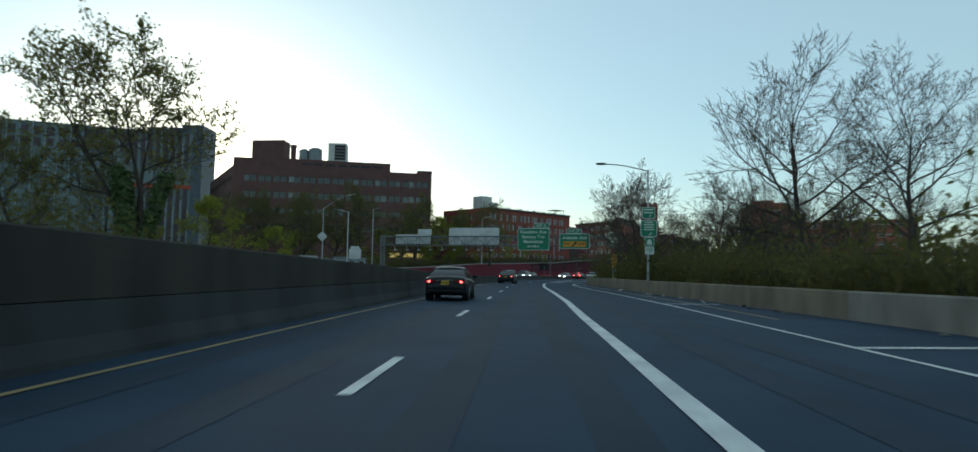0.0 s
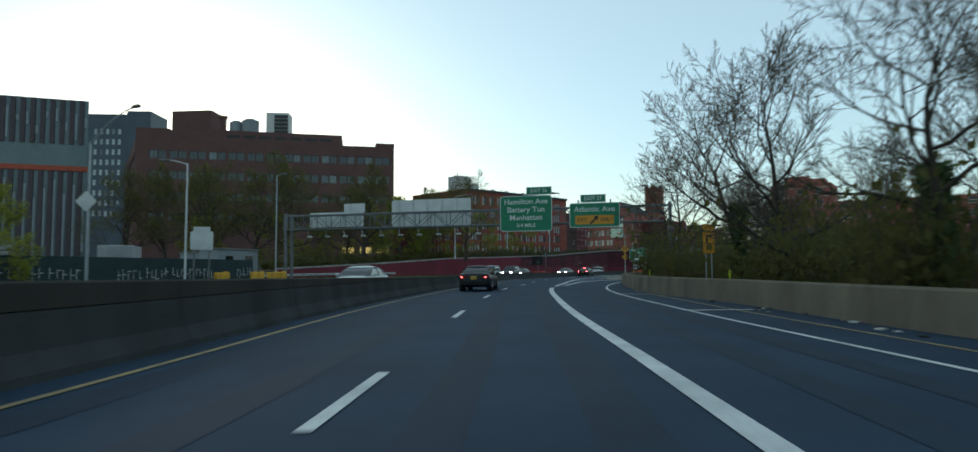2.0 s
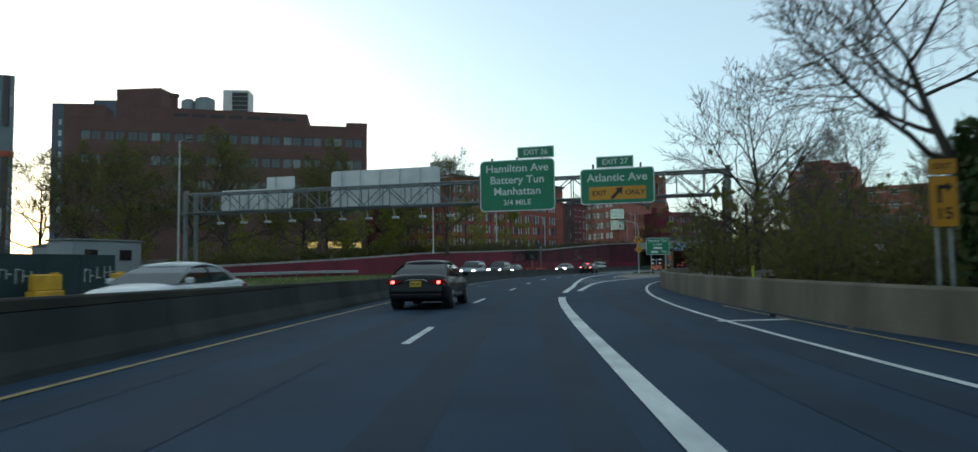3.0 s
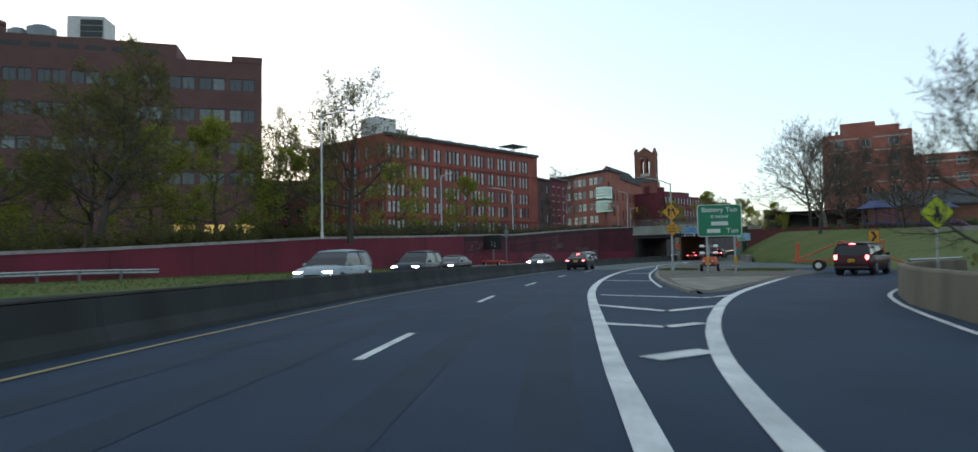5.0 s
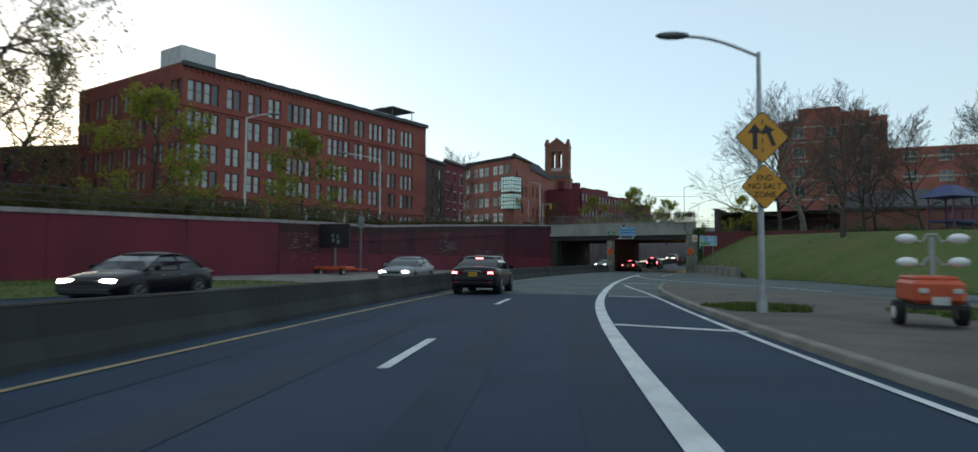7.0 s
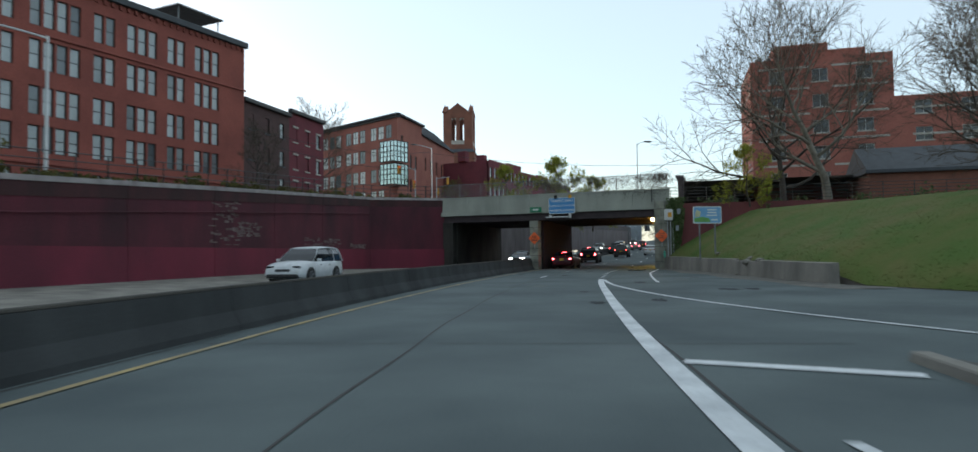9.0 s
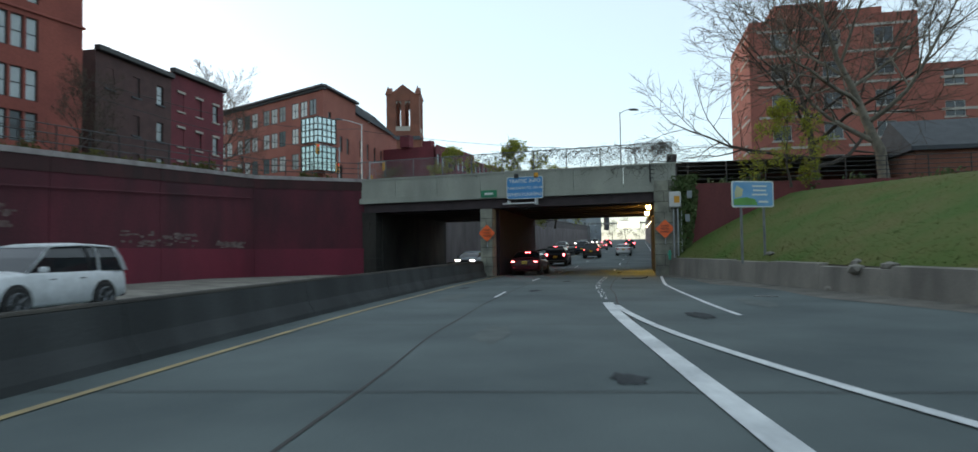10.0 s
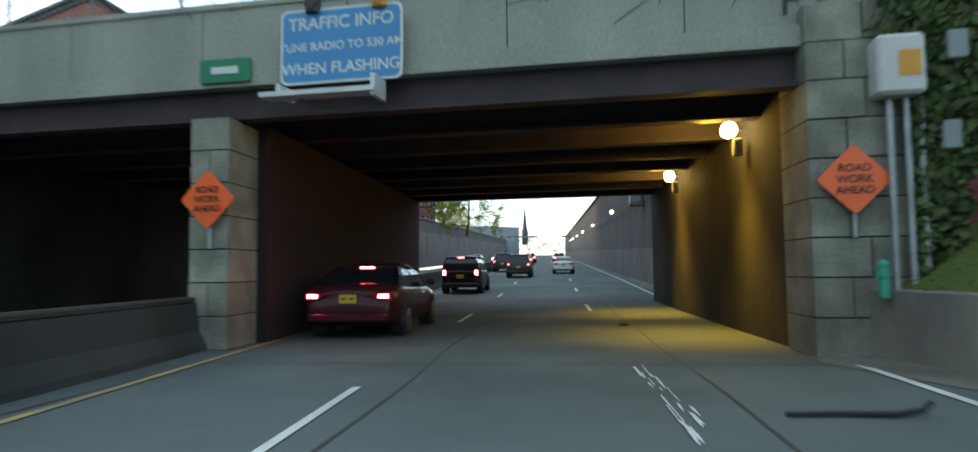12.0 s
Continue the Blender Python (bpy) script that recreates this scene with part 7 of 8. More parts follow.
def car(kind, colour, label, s, lat, name, tail=TAILFAINT, head=None, back=False, turn=None, plate_mat=None, at=None):
    """A road vehicle at s, lat; back: it comes towards the camera."""
    sh = SHAPES[kind]
    W = sh["W"]
    r0, r1, f1, f0, belt, roof = sh["cab"]
    p = at or way(s, lat)
    th = thing(name, label, "car", p[0], p[1], p[2] if len(p) > 2 else 0.0, (turn if turn is not None else turn_at(s)) + (180 if back else 0))
    half = sh["top"][-1][0]
    bm = fresh()
    rings = []
    for y, z in sh["top"]:
        e = min(1.0, (half - abs(y)) / 0.5)
        w = W * (0.86 + 0.14 * math.sqrt(max(e, 0)))
        lo = 0.24 + 0.12 * (1 - max(min(e, 1), 0))
        m = lo + (z - lo) * 0.5
        rings.append(ring(bm, [(-w * 0.86, y, lo), (-w * 0.98, y, lo + 0.08), (-w, y, m), (-w * 0.985, y, z - 0.12 * (z - lo)), (-w * 0.9, y, z - 0.02), (-w * 0.5, y, z + 0.02), (0, y, z + 0.03), (w * 0.5, y, z + 0.02), (w * 0.9, y, z - 0.02), (w * 0.985, y, z - 0.12 * (z - lo)), (w, y, m), (w * 0.98, y, lo + 0.08), (w * 0.86, y, lo)]))
    skin(bm, rings)
    part("body", bm, colour, th, smooth=True)
    # cabin glass
    b0, b1 = W * 0.93, W * 0.70
    bm = fresh()
    low = ring(bm, [(-b0, r0, belt), (b0, r0, belt), (b0 * 0.98, f0, belt - 0.03), (-b0 * 0.98, f0, belt - 0.03)])
    mid_ = ring(bm, [(-(b0 + b1) / 2 - 0.04, r0 * 0.45 + r1 * 0.55 - 0.03, (belt + roof) / 2), ((b0 + b1) / 2 + 0.04, r0 * 0.45 + r1 * 0.55 - 0.03, (belt + roof) / 2), ((b0 + b1) / 2 + 0.04, f0 * 0.45 + f1 * 0.55 + 0.03, (belt + roof) / 2), (-(b0 + b1) / 2 - 0.04, f0 * 0.45 + f1 * 0.55 + 0.03, (belt + roof) / 2)])
    top = ring(bm, [(-b1, r1, roof - 0.05), (b1, r1, roof - 0.05), (b1 * 0.96, f1, roof - 0.05), (-b1 * 0.96, f1, roof - 0.05)])
    skin(bm, [low, mid_, top])
    part("cabin_glass", bm, CARGLASS, th)
    # roof and pillars in body colour
    bm = fresh()
    rr = []
    for y, dz in ((r1 - 0.06, -0.04), (r1 + 0.15, 0.0), ((r1 + f1) / 2, 0.035), (f1 - 0.15, 0.0), (f1 + 0.06, -0.04)):
        rr.append(ring(bm, [(-b1 - 0.05, y, roof - 0.08 + dz), (-b1 - 0.02, y, roof - 0.03 + dz), (-b1 * 0.6, y, roof + dz), (0, y, roof + 0.012 + dz), (b1 * 0.6, y, roof + dz), (b1 + 0.02, y, roof - 0.03 + dz), (b1 + 0.05, y, roof - 0.08 + dz)]))
    skin(bm, rr)
    part("roof", bm, colour, th, smooth=True)
    ymid = (r1 + f1) / 2
    for sx in (-1, 1):
        for y0, y1, w_ in ((r0 + 0.03, r1, 0.13 if kind == "sedan" else 0.1), (f0 - 0.03, f1, 0.05), (ymid - 0.05, ymid - 0.02, 0.05)) + (((r1 + 0.75, r1 + 0.7, 0.05),) if kind in ("suv", "van") else ()):
            bm = fresh()
            pts = [Vector((sx * (b0 + 0.005), y0, belt - 0.02)), Vector((sx * ((b0 + b1) / 2 + 0.048), (y0 * 0.45 + y1 * 0.55), (belt + roof) / 2)), Vector((sx * (b1 + 0.02), y1, roof - 0.05))]
            for a, b in zip(pts, pts[1:]):
                d = (b - a).normalized()
                vs = [bm.verts.new(q) for q in (a + Vector((0, -w_, 0)), a + Vector((0, w_, 0)), b + Vector((0, w_, 0)), b + Vector((0, -w_, 0)))]
                f = bm.faces.new(vs)
            bmesh.ops.solidify(bm, geom=bm.faces[:], thickness=0.02)
            part("pillar", bm, colour if y0 != ymid - 0.05 else TRIMBLACK, th)
        bm = fresh()
        box(bm, (sx * (W + 0.1), f0 - 0.35, belt + 0.06), (0.2, 0.1, 0.14), 0, 0.03)
        part("mirror", bm, colour, th)
        for k in range(2):
            bm = fresh()
            box(bm, (sx * (W * 0.995), -0.1 - 0.95 * k + 0.45, belt - 0.17), (0.03, 0.17, 0.03), 0, 0.008)
            part("handle", bm, CHROME if kind != "pickup" else TRIMBLACK, th)
    # wheels
    R = sh["wheel"]
    for y in sh["axle"]:
        for sx in (-1, 1):
            x = sx * (W - 0.09)
            # solid black disc stands in for the shaded hollow round the wheel
            bm = fresh()
            tube(bm, (x - sx * 0.16, y, R + 0.02), (x + sx * 0.1, y, R + 0.02), R + 0.055, n=24)
            part("wheel_arch", bm, TRIMBLACK, th)
            bm = fresh()
            rs = []
            for dx, q in ((-0.11, R * 0.7), (-0.11, R * 0.94), (-0.07, R), (0.07, R), (0.11, R * 0.94), (0.11, R * 0.7)):
                rs.append(ring(bm, [(x + sx * (dx + 0.02), y + q * math.cos(a), R + q * math.sin(a)) for a in np.linspace(0, 2 * math.pi, 25)[:-1]]))
            skin(bm, rs)
            wh = part("wheel", bm, RUBBER, th, smooth=False)
            bm = fresh()
            tube(bm, (x + sx * 0.09, y, R), (x + sx * 0.134, y, R), R * 0.2, n=12)
            for k in range(5):
                a = 2 * math.pi * k / 5
                tube(bm, (x + sx * 0.125, y, R), (x + sx * 0.125, y + R * 0.66 * math.cos(a), R + R * 0.66 * math.sin(a)), 0.035, n=5)
            for k in range(24):
                a, b = 2 * math.pi * k / 24, 2 * math.pi * (k + 1) / 24
                tube(bm, (x + sx * 0.125, y + R * 0.66 * math.cos(a), R + R * 0.66 * math.sin(a)), (x + sx * 0.125, y + R * 0.66 * math.cos(b), R + R * 0.66 * math.sin(b)), 0.025, n=4)
            part("rim", bm, RIM, wh)
    # lamps, bumpers and plates
    rear = sh["top"][1][0]
    zt = belt - 0.14 if kind == "sedan" else belt - 0.1
    for sx in (-1, 1):
        bm = fresh()
        if kind == "sedan":
            # a wedge that narrows towards the boot's middle and wraps the corner
            prism(bm, [Vector((sx * W * x_, rear - 0.06, zt + z_)) for x_, z_ in ((0.40, 0.035), (0.92, 0.085), (0.92, -0.075), (0.62, -0.06))], Vector((0, 1, 0)), 0.14)
            box(bm, (sx * W * 0.88, rear + 0.14, zt + 0.01), (W * 0.16, 0.28, 0.13), 0, 0.03)
        else:
            box(bm, (sx * W * 0.80, rear + 0.03, zt), (W * 0.2, 0.14, 0.34), 0, 0.03)
        lens = part("tail_light", bm, LENS, th)
        bm = fresh()
        if kind == "sedan":
            box(bm, (sx * W * 0.76, rear - 0.062, zt - 0.005), (W * (0.22 if tail is BRAKE else 0.11), 0.02, 0.08), 0, 0.009)
        else:
            box(bm, (sx * W * 0.80, rear - 0.045, zt), (W * 0.15, 0.02, 0.22 if tail is BRAKE else 0.1), 0, 0.009)
        part("bulb", bm, tail, lens)
        bm = fresh()
        box(bm, (sx * W * 0.68, -rear - 0.14, 0.68 if kind == "sedan" else 0.8), (W * 0.4, 0.2, 0.13), 0, 0.03)
        part("headlight", bm, head or CARGLASS, th)
    if tail is BRAKE:
        bm = fresh()
        box(bm, (0, r1 - 0.07, roof - 0.075), (0.30, 0.04, 0.035))
        part("brake_light", bm, BRAKE, th)
    bm = fresh()
    box(bm, (0, rear - 0.02, 0.42), (W * 1.72, 0.12, 0.16), 0, 0.04)
    part("rear_bumper", bm, TRIMBLACK if kind != "sedan" else colour, th)
    bm = fresh()
    box(bm, (0, -rear - 0.04, 0.42), (W * 1.68, 0.2, 0.2), 0, 0.05)
    part("front_bumper", bm, TRIMBLACK, th)
    bm = fresh()
    box(bm, (0, -rear - 0.05, 0.66), (W * 0.8, 0.16, 0.14), 0, 0.03)
    part("grille", bm, TRIMBLACK, th)
    bm = fresh()
    box(bm, (0, rear - 0.05, 0.78), (0.34, 0.03, 0.17), 0, 0.008)
    pl = part("number_plate", bm, plate_mat or PLATEY, th)
    bm = fresh()
    for x_ in (-0.085, 0.075):
        box(bm, (x_, rear - 0.067, 0.785), (0.10, 0.004, 0.032))
    part("plate_bar", bm, TRIMBLACK, pl)
    if kind == "sedan":
        bm = fresh()
        bent(bm, [(-W * 0.42, rear - 0.055, 0.82), (-W * 0.28, rear - 0.06, 0.90), (W * 0.28, rear - 0.06, 0.90), (W * 0.42, rear - 0.055, 0.82)], 0.014, 6)
        part("trunk_trim", bm, CHROME, th)
    return th


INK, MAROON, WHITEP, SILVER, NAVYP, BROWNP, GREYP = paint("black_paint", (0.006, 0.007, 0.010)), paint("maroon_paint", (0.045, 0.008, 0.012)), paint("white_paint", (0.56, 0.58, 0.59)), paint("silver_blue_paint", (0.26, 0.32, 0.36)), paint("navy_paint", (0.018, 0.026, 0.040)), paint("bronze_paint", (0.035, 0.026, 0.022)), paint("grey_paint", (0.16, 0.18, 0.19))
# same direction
# one moving saloon, repeated at four places to suit the passing camera's view
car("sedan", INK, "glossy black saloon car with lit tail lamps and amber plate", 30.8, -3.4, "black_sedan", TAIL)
car("sedan", INK, "the same glossy black saloon car again, further on beside the median", 79, -4.1, "black_sedan", TAIL)
# another copy of that saloon, recoloured maroon
car("sedan", MAROON, "the same saloon car again in dark maroon, braking behind a black car", 218.2, -3.9, "maroon_sedan", BRAKE)
car("suv", INK, "black sport utility car braking ahead under the bridge", 236.5, -4.3, "black_suv", BRAKE)
car("sedan", INK, "the same black saloon car again, braking beside the median barrier", 155, -3.6, "black_sedan", BRAKE)
car("suv", BROWNP, "dark bronze sport utility car on the sunken road", 256, -2.6, "bronze_suv", TAIL)
car("pickup", NAVYP, "dark pickup truck further down the sunken road", 272, -5.0, "pickup_truck", TAIL)
car("sedan", WHITEP, "white saloon car far ahead in the middle lane", 264, 0.9, "white_sedan", TAILFAINT)
car("suv", MAROON, "dark red sport utility car braking on the curved exit ramp", 0, 0, "ramp_suv", BRAKE, at=(35.9, 97.2), turn=-48)
for k, (s, lat, kd) in enumerate(((300, -3.8, "sedan"), (312, 1.0, "suv"), (325, -4.0, "suv"), (345, 0.8, "sedan"))):
    car(kd, (GREYP, INK, MAROON, WHITEP)[k], ("grey saloon car in distant traffic", "black car in distant traffic", "maroon car in distant traffic", "white saloon car in distant traffic")[k], s, lat, "distant_car", BRAKE)
# oncoming
car("sedan", WHITEP, "white saloon car on the oncoming carriageway", 73, -9.6, "oncoming_white_sedan", back=True)
car("suv", SILVER, "silver-blue sport utility car on the oncoming carriageway, headlamps lit", 122.5, -10.2, "oncoming_silver_suv", head=HEAD, back=True)
car("suv", NAVYP, "dark blue-grey sport utility car on the oncoming carriageway, headlamps lit", 134, -10.4, "oncoming_dark_suv", head=HEAD, back=True)
car("sedan", INK, "black saloon car on the oncoming carriageway, headlamps lit", 146, -12.3, "oncoming_black_sedan", head=HEAD, back=True)
car("sedan", GREYP, "grey saloon car on the oncoming carriageway, headlamps lit", 163, -9.5, "oncoming_grey_sedan", head=HEAD, back=True)
car("suv", WHITEP, "white sport utility car on the oncoming carriageway", 190.5, -12.5, "oncoming_white_suv", back=True)
car("sedan", SILVER, "silver-blue saloon car under the bridge's far span", 232, -11.3, "oncoming_silver_sedan", head=HEAD, back=True)
for k in range(5):
    car("sedan" if k % 2 else "suv", (GREYP, INK, WHITEP)[k % 3], "oncoming car far down the sunken road, headlamps lit", 285 + 21 * k, -9.5 - 2.8 * (k % 2), "distant_car", head=HEAD, back=True)

# ---- worksite on the median, trailers, playground and small road details ----
MACHINE = mat("machine_orange", (0.62, 0.10, 0.035), (0.48, 0.075, 0.03), 0.5, scale=2)
HUB = mat("white_hub", (0.7, 0.7, 0.68), None, 0.5)
GLOBE = mat("lamp_glass", (0.86, 0.88, 0.88), (0.78, 0.80, 0.80), 0.3, bump=0)
NETTING = mat("dark_green_hoarding", (0.012, 0.035, 0.038), (0.009, 0.026, 0.03), 0.8, scale=0.8)
YELLOWBLOCK = mat("yellow_plastic", (0.62, 0.34, 0.012), (0.48, 0.25, 0.012), 0.55, scale=1.5)
PLAYBLUE = mat("play_blue", (0.012, 0.035, 0.15), None, 0.5)
PLAYPLUM = mat("play_plum", (0.10, 0.025, 0.075), None, 0.5)
PALEDIRT = mat("roadside_grit", (0.15, 0.14, 0.12), (0.09, 0.085, 0.075), 1.0, scale=1.2, fine=22, bump=0.5)


def wheel(parent, x, y, r, wide=0.2, hub=HUB):
    """A trailer wheel on an axle along x."""
    bm = fresh()
    tube(bm, (x - wide / 2, y, r), (x + wide / 2, y, r), r, n=20)
    ob = part("wheel", bm, RUBBER, parent)
    bm = fresh()
    tube(bm, (x - wide / 2 - 0.02, y, r), (x + wide / 2 + 0.02, y, r), r * 0.5, n=14)
    part("hub", bm, hub, ob)


def light_tower(x, y, turn):
    th = thing("light_tower", "orange light tower trailer with four white lamp heads", "trailer", x, y, 0.10, turn)
    bm = fresh()
    box(bm, (0, 0, 0.82), (1.05, 1.7, 0.55), 0, 0.09)
    box(bm, (0, 0.1, 1.13), (0.9, 1.3, 0.12), 0, 0.04)
    part("body", bm, MACHINE, th)
    bm = fresh()
    box(bm, (0, 0, 0.48), (1.1, 1.9, 0.1))
    tube(bm, (0, 0.9, 0.48), (0, 2.0, 0.42), 0.05, n=8)
    part("chassis", bm, TRIMBLACK, th)
    for sx in (-1, 1):
        wheel(th, sx * 0.66, 0, 0.3)
        bm = fresh()
        box(bm, (sx * 0.35, -0.87, 0.85), (0.2, 0.03, 0.12), 0, 0.02)
        part("marker_plate", bm, PALEPANEL, th)
    bm = fresh()
    box(bm, (0, -0.87, 0.62), (0.36, 0.02, 0.2))
    part("number_plate", bm, PALEPANEL, th)
    bm = fresh()
    tube(bm, (0, -0.3, 0.9), (0, -0.3, 2.12), 0.06, n=8)
    mast = part("mast", bm, STEEL, th)
    for z, w in ((1.52, 0.54), (2.08, 0.54)):
        bm = fresh()
        bent(bm, [(-w, -0.3, z), (-0.2, -0.3, z - 0.08), (-0.1, -0.3, z + 0.1), (0.1, -0.3, z + 0.1), (0.2, -0.3, z - 0.08), (w, -0.3, z)], 0.03, 6)
        part("arm", bm, STEEL, mast)
        for sx in (-1, 1):
            bm = fresh()
            bmesh.ops.create_uvsphere(bm, u_segments=12, v_segments=8, radius=1, matrix=Matrix.Translation((sx * w, -0.34, z)) @ Matrix.Diagonal((0.22, 0.14, 0.12, 1)))
            part("lamp_head", bm, GLOBE, mast, smooth=True)
    return th


tower_ob = light_tower(30.7, 105.3, -32)
tower_ob.scale = (0.8, 0.8, 0.8)


def frame_trailer(x, y, turn, z=0.1):
    th = thing("frame_trailer", "bare orange frame trailer with white wheel hubs", "trailer", x, y, z, turn, "frame trailers")
    bm = fresh()
    for yy in (-0.7, 0.7):
        box(bm, (0, yy, 0.62), (2.9, 0.09, 0.1))
    for xx in (-1.4, 0, 1.4):
        box(bm, (xx, 0, 0.62), (0.09, 1.4, 0.08))
    part("chassis", bm, MACHINE, th)
    for xx in (-1.25, 1.0):
        bm = fresh()
        for yy in (-0.6, 0.6):
            tube(bm, (xx, yy, 0.6), (xx + 0.08, yy, 1.75), 0.055, n=6)
        tube(bm, (xx + 0.08, -0.6, 1.72), (xx + 0.08, 0.6, 1.72), 0.055, n=6)
        part("upright", bm, MACHINE, th)
    bm = fresh()
    tube(bm, (-1.2, -0.6, 0.7), (0.9, -0.6, 1.6), 0.045, n=6)
    tube(bm, (1.4, 0, 0.6), (2.4, 0, 0.3), 0.05, n=6)
    part("drawbar", bm, MACHINE, th)
    for yy in (-0.85, 0.85):
        bm = fresh()
        tube(bm, (0, yy - 0.1, 0.34), (0, yy + 0.1, 0.34), 0.34, n=20)
        w = part("wheel", bm, RUBBER, th)
        bm = fresh()
        tube(bm, (0, yy - 0.12, 0.34), (0, yy + 0.12, 0.34), 0.18, n=14)
        part("hub", bm, HUB, w)
    return th


frame_trailer(36.2, 101.8, -35)
frame_trailer(40.2, 103.4, -20, 0.2)

# playground on the rise behind the ramp
pg = thing("playground", "playground climbing frame with blue roofs and plum posts", "playground", 65.5, 132.3, 2.9, 6.5)
for k, (x, y) in enumerate(((-4, 0), (0, 1.5), (4.5, 0))):
    for dx in (-0.9, 0.9):
        for dy in (-0.9, 0.9):
            bm = fresh()
            tube(bm, (x + dx, y + dy, -1.2), (x + dx, y + dy, 3.0), 0.07, n=8)
            part("post", bm, PLAYPLUM, pg)
    bm = fresh()
    box(bm, (x, y, 1.3), (2.0, 2.0, 0.12))
    part("platform", bm, PLAYBLUE, pg)
    bm = fresh()
    bmesh.ops.create_cone(bm, cap_ends=True, segments=4, radius1=1.95, radius2=0.5, depth=0.85, matrix=Matrix.Translation((x, y, 3.4)) @ pose(0, 0, 0, 0, 0, 45))
    if k != 1:
        part("roof", bm, PLAYBLUE, pg)
    else:
        bm.free()
    for dy in (-0.95, 0.95):
        bm = fresh()
        tube(bm, (x - 0.9, y + dy, 2.2), (x + 0.9, y + dy, 2.2), 0.035, n=6)
        rail = part("rail", bm, PLAYPLUM, pg)
        for j in range(7):
            bm = fresh()
            tube(bm, (x - 0.8 + 0.27 * j, y + dy, 1.3), (x - 0.8 + 0.27 * j, y + dy, 2.2), 0.025, n=5)
            part("baluster", bm, PLAYPLUM, rail)
for x0, x1 in ((-3, -1), (1, 3.5)):
    bm = fresh()
    box(bm, ((x0 + x1) / 2, 0.6, 1.3), (x1 - x0 + 0.3, 0.9, 0.1))
    part("bridge", bm, PLAYBLUE, pg)
bm = fresh()
bent(bm, [(5.4, -0.6, 1.5), (6.3, -1.0, 1.2), (7.4, -1.4, 0.3), (8.2, -1.7, -0.5)], 0.32, 10)
part("slide", bm, PLAYPLUM, pg)

# message board trailer below the red wall
mb = thing("message_board", "dark electronic message board on an orange trailer", "message board", 20.2, 144.6, 0.1, -30)
bm = fresh()
box(bm, (0, 0, 2.95), (2.4, 0.16, 1.75), 0, 0.04)
bd = part("board", bm, SIGNBLACK, mb)
bm = fresh()
for x, z, w in ((-0.1, 2.6, 0.14), (0.3, 2.5, 0.2), (0.25, 2.85, 0.1), (-0.15, 2.95, 0.1)):
    box(bm, (x, -0.085, z), (w, 0.01, 0.28))
part("reflector_strip", bm, GREYPANEL, bd)
bm = fresh()
tube(bm, (0, 0.05, 0.6), (0, 0.05, 2.1), 0.09, n=8)
part("mast", bm, DULLSTEEL, mb)
bm = fresh()
box(bm, (0, 0, 0.6), (2.6, 1.3, 0.22), 0, 0.04)
tube(bm, (1.2, 0, 0.55), (2.6, 0, 0.5), 0.05, n=6)
part("chassis", bm, MACHINE, mb)
for x in (-0.9, 0.9):
    wheel(mb, x, -0.5, 0.32)
pl = thing("utility_pole", "thin grey pole standing below the red wall", "pole", 22.2, 147.4, 0)
bm = fresh()
tube(bm, (0, 0, 0), (0, 0, 5.2), 0.09, 0.07, 10)
part("pole", bm, DULLSTEEL, pl)
bm = fresh()
box(bm, (0, -0.1, 4.2), (0.5, 0.1, 0.9), 0, 0.03)
part("box", bm, DULLSTEEL, pl)


def guardrail(name, label, pts, high=0.72):
    """A W-beam rail on short posts."""
    th = thing(name, label, "guardrail")
    th.matrix_world = Matrix()
    pts = [Vector(p) for p in pts]
    bm = fresh()
    rows = []
    for i, p in enumerate(pts):
        d = (pts[min(i + 1, len(pts) - 1)] - pts[max(i - 1, 0)]).normalized()
        side = Vector((d.y, -d.x, 0))
        rows.append([bm.verts.new(p + side * o + Vector((0, 0, high - 0.31 + h))) for o, h in ((0.0, 0.0), (0.08, 0.06), (0.0, 0.155), (0.08, 0.25), (0.0, 0.31), (-0.012, 0.31), (0.065, 0.25), (-0.015, 0.155), (0.065, 0.06), (-0.012, 0.0))])
    skin(bm, rows)
    part("beam", bm, STEEL, th)
    for a, b in zip(pts, pts[1:]):
        n = max(1, round((b - a).length / 2.2))
        for k in range(n):
            p = a.lerp(b, k / n)
            bm = fresh()
            box(bm, (p.x, p.y, p.z + 0.3), (0.12, 0.12, 0.74), math.degrees(math.atan2(b.y - a.y, b.x - a.x)))
            part("post", bm, DULLSTEEL, th)


guardrail("guardrail", "grey steel guardrail in the grass below the red wall", [(-21.5, 78, 0.1), (-17.4, 88, 0.15), (-12.6, 98.6, 0.2), (-8.6, 104.4, 0.25), (-5.6, 108.4, 0.2)])
guardrail("guardrail", "grey steel guardrail along the exit ramp", [(40.0, 99.0, 0.05), (43.5, 101.2, 0.05), (47.5, 102.6, 0.1), (52, 103.2, 0.2)])

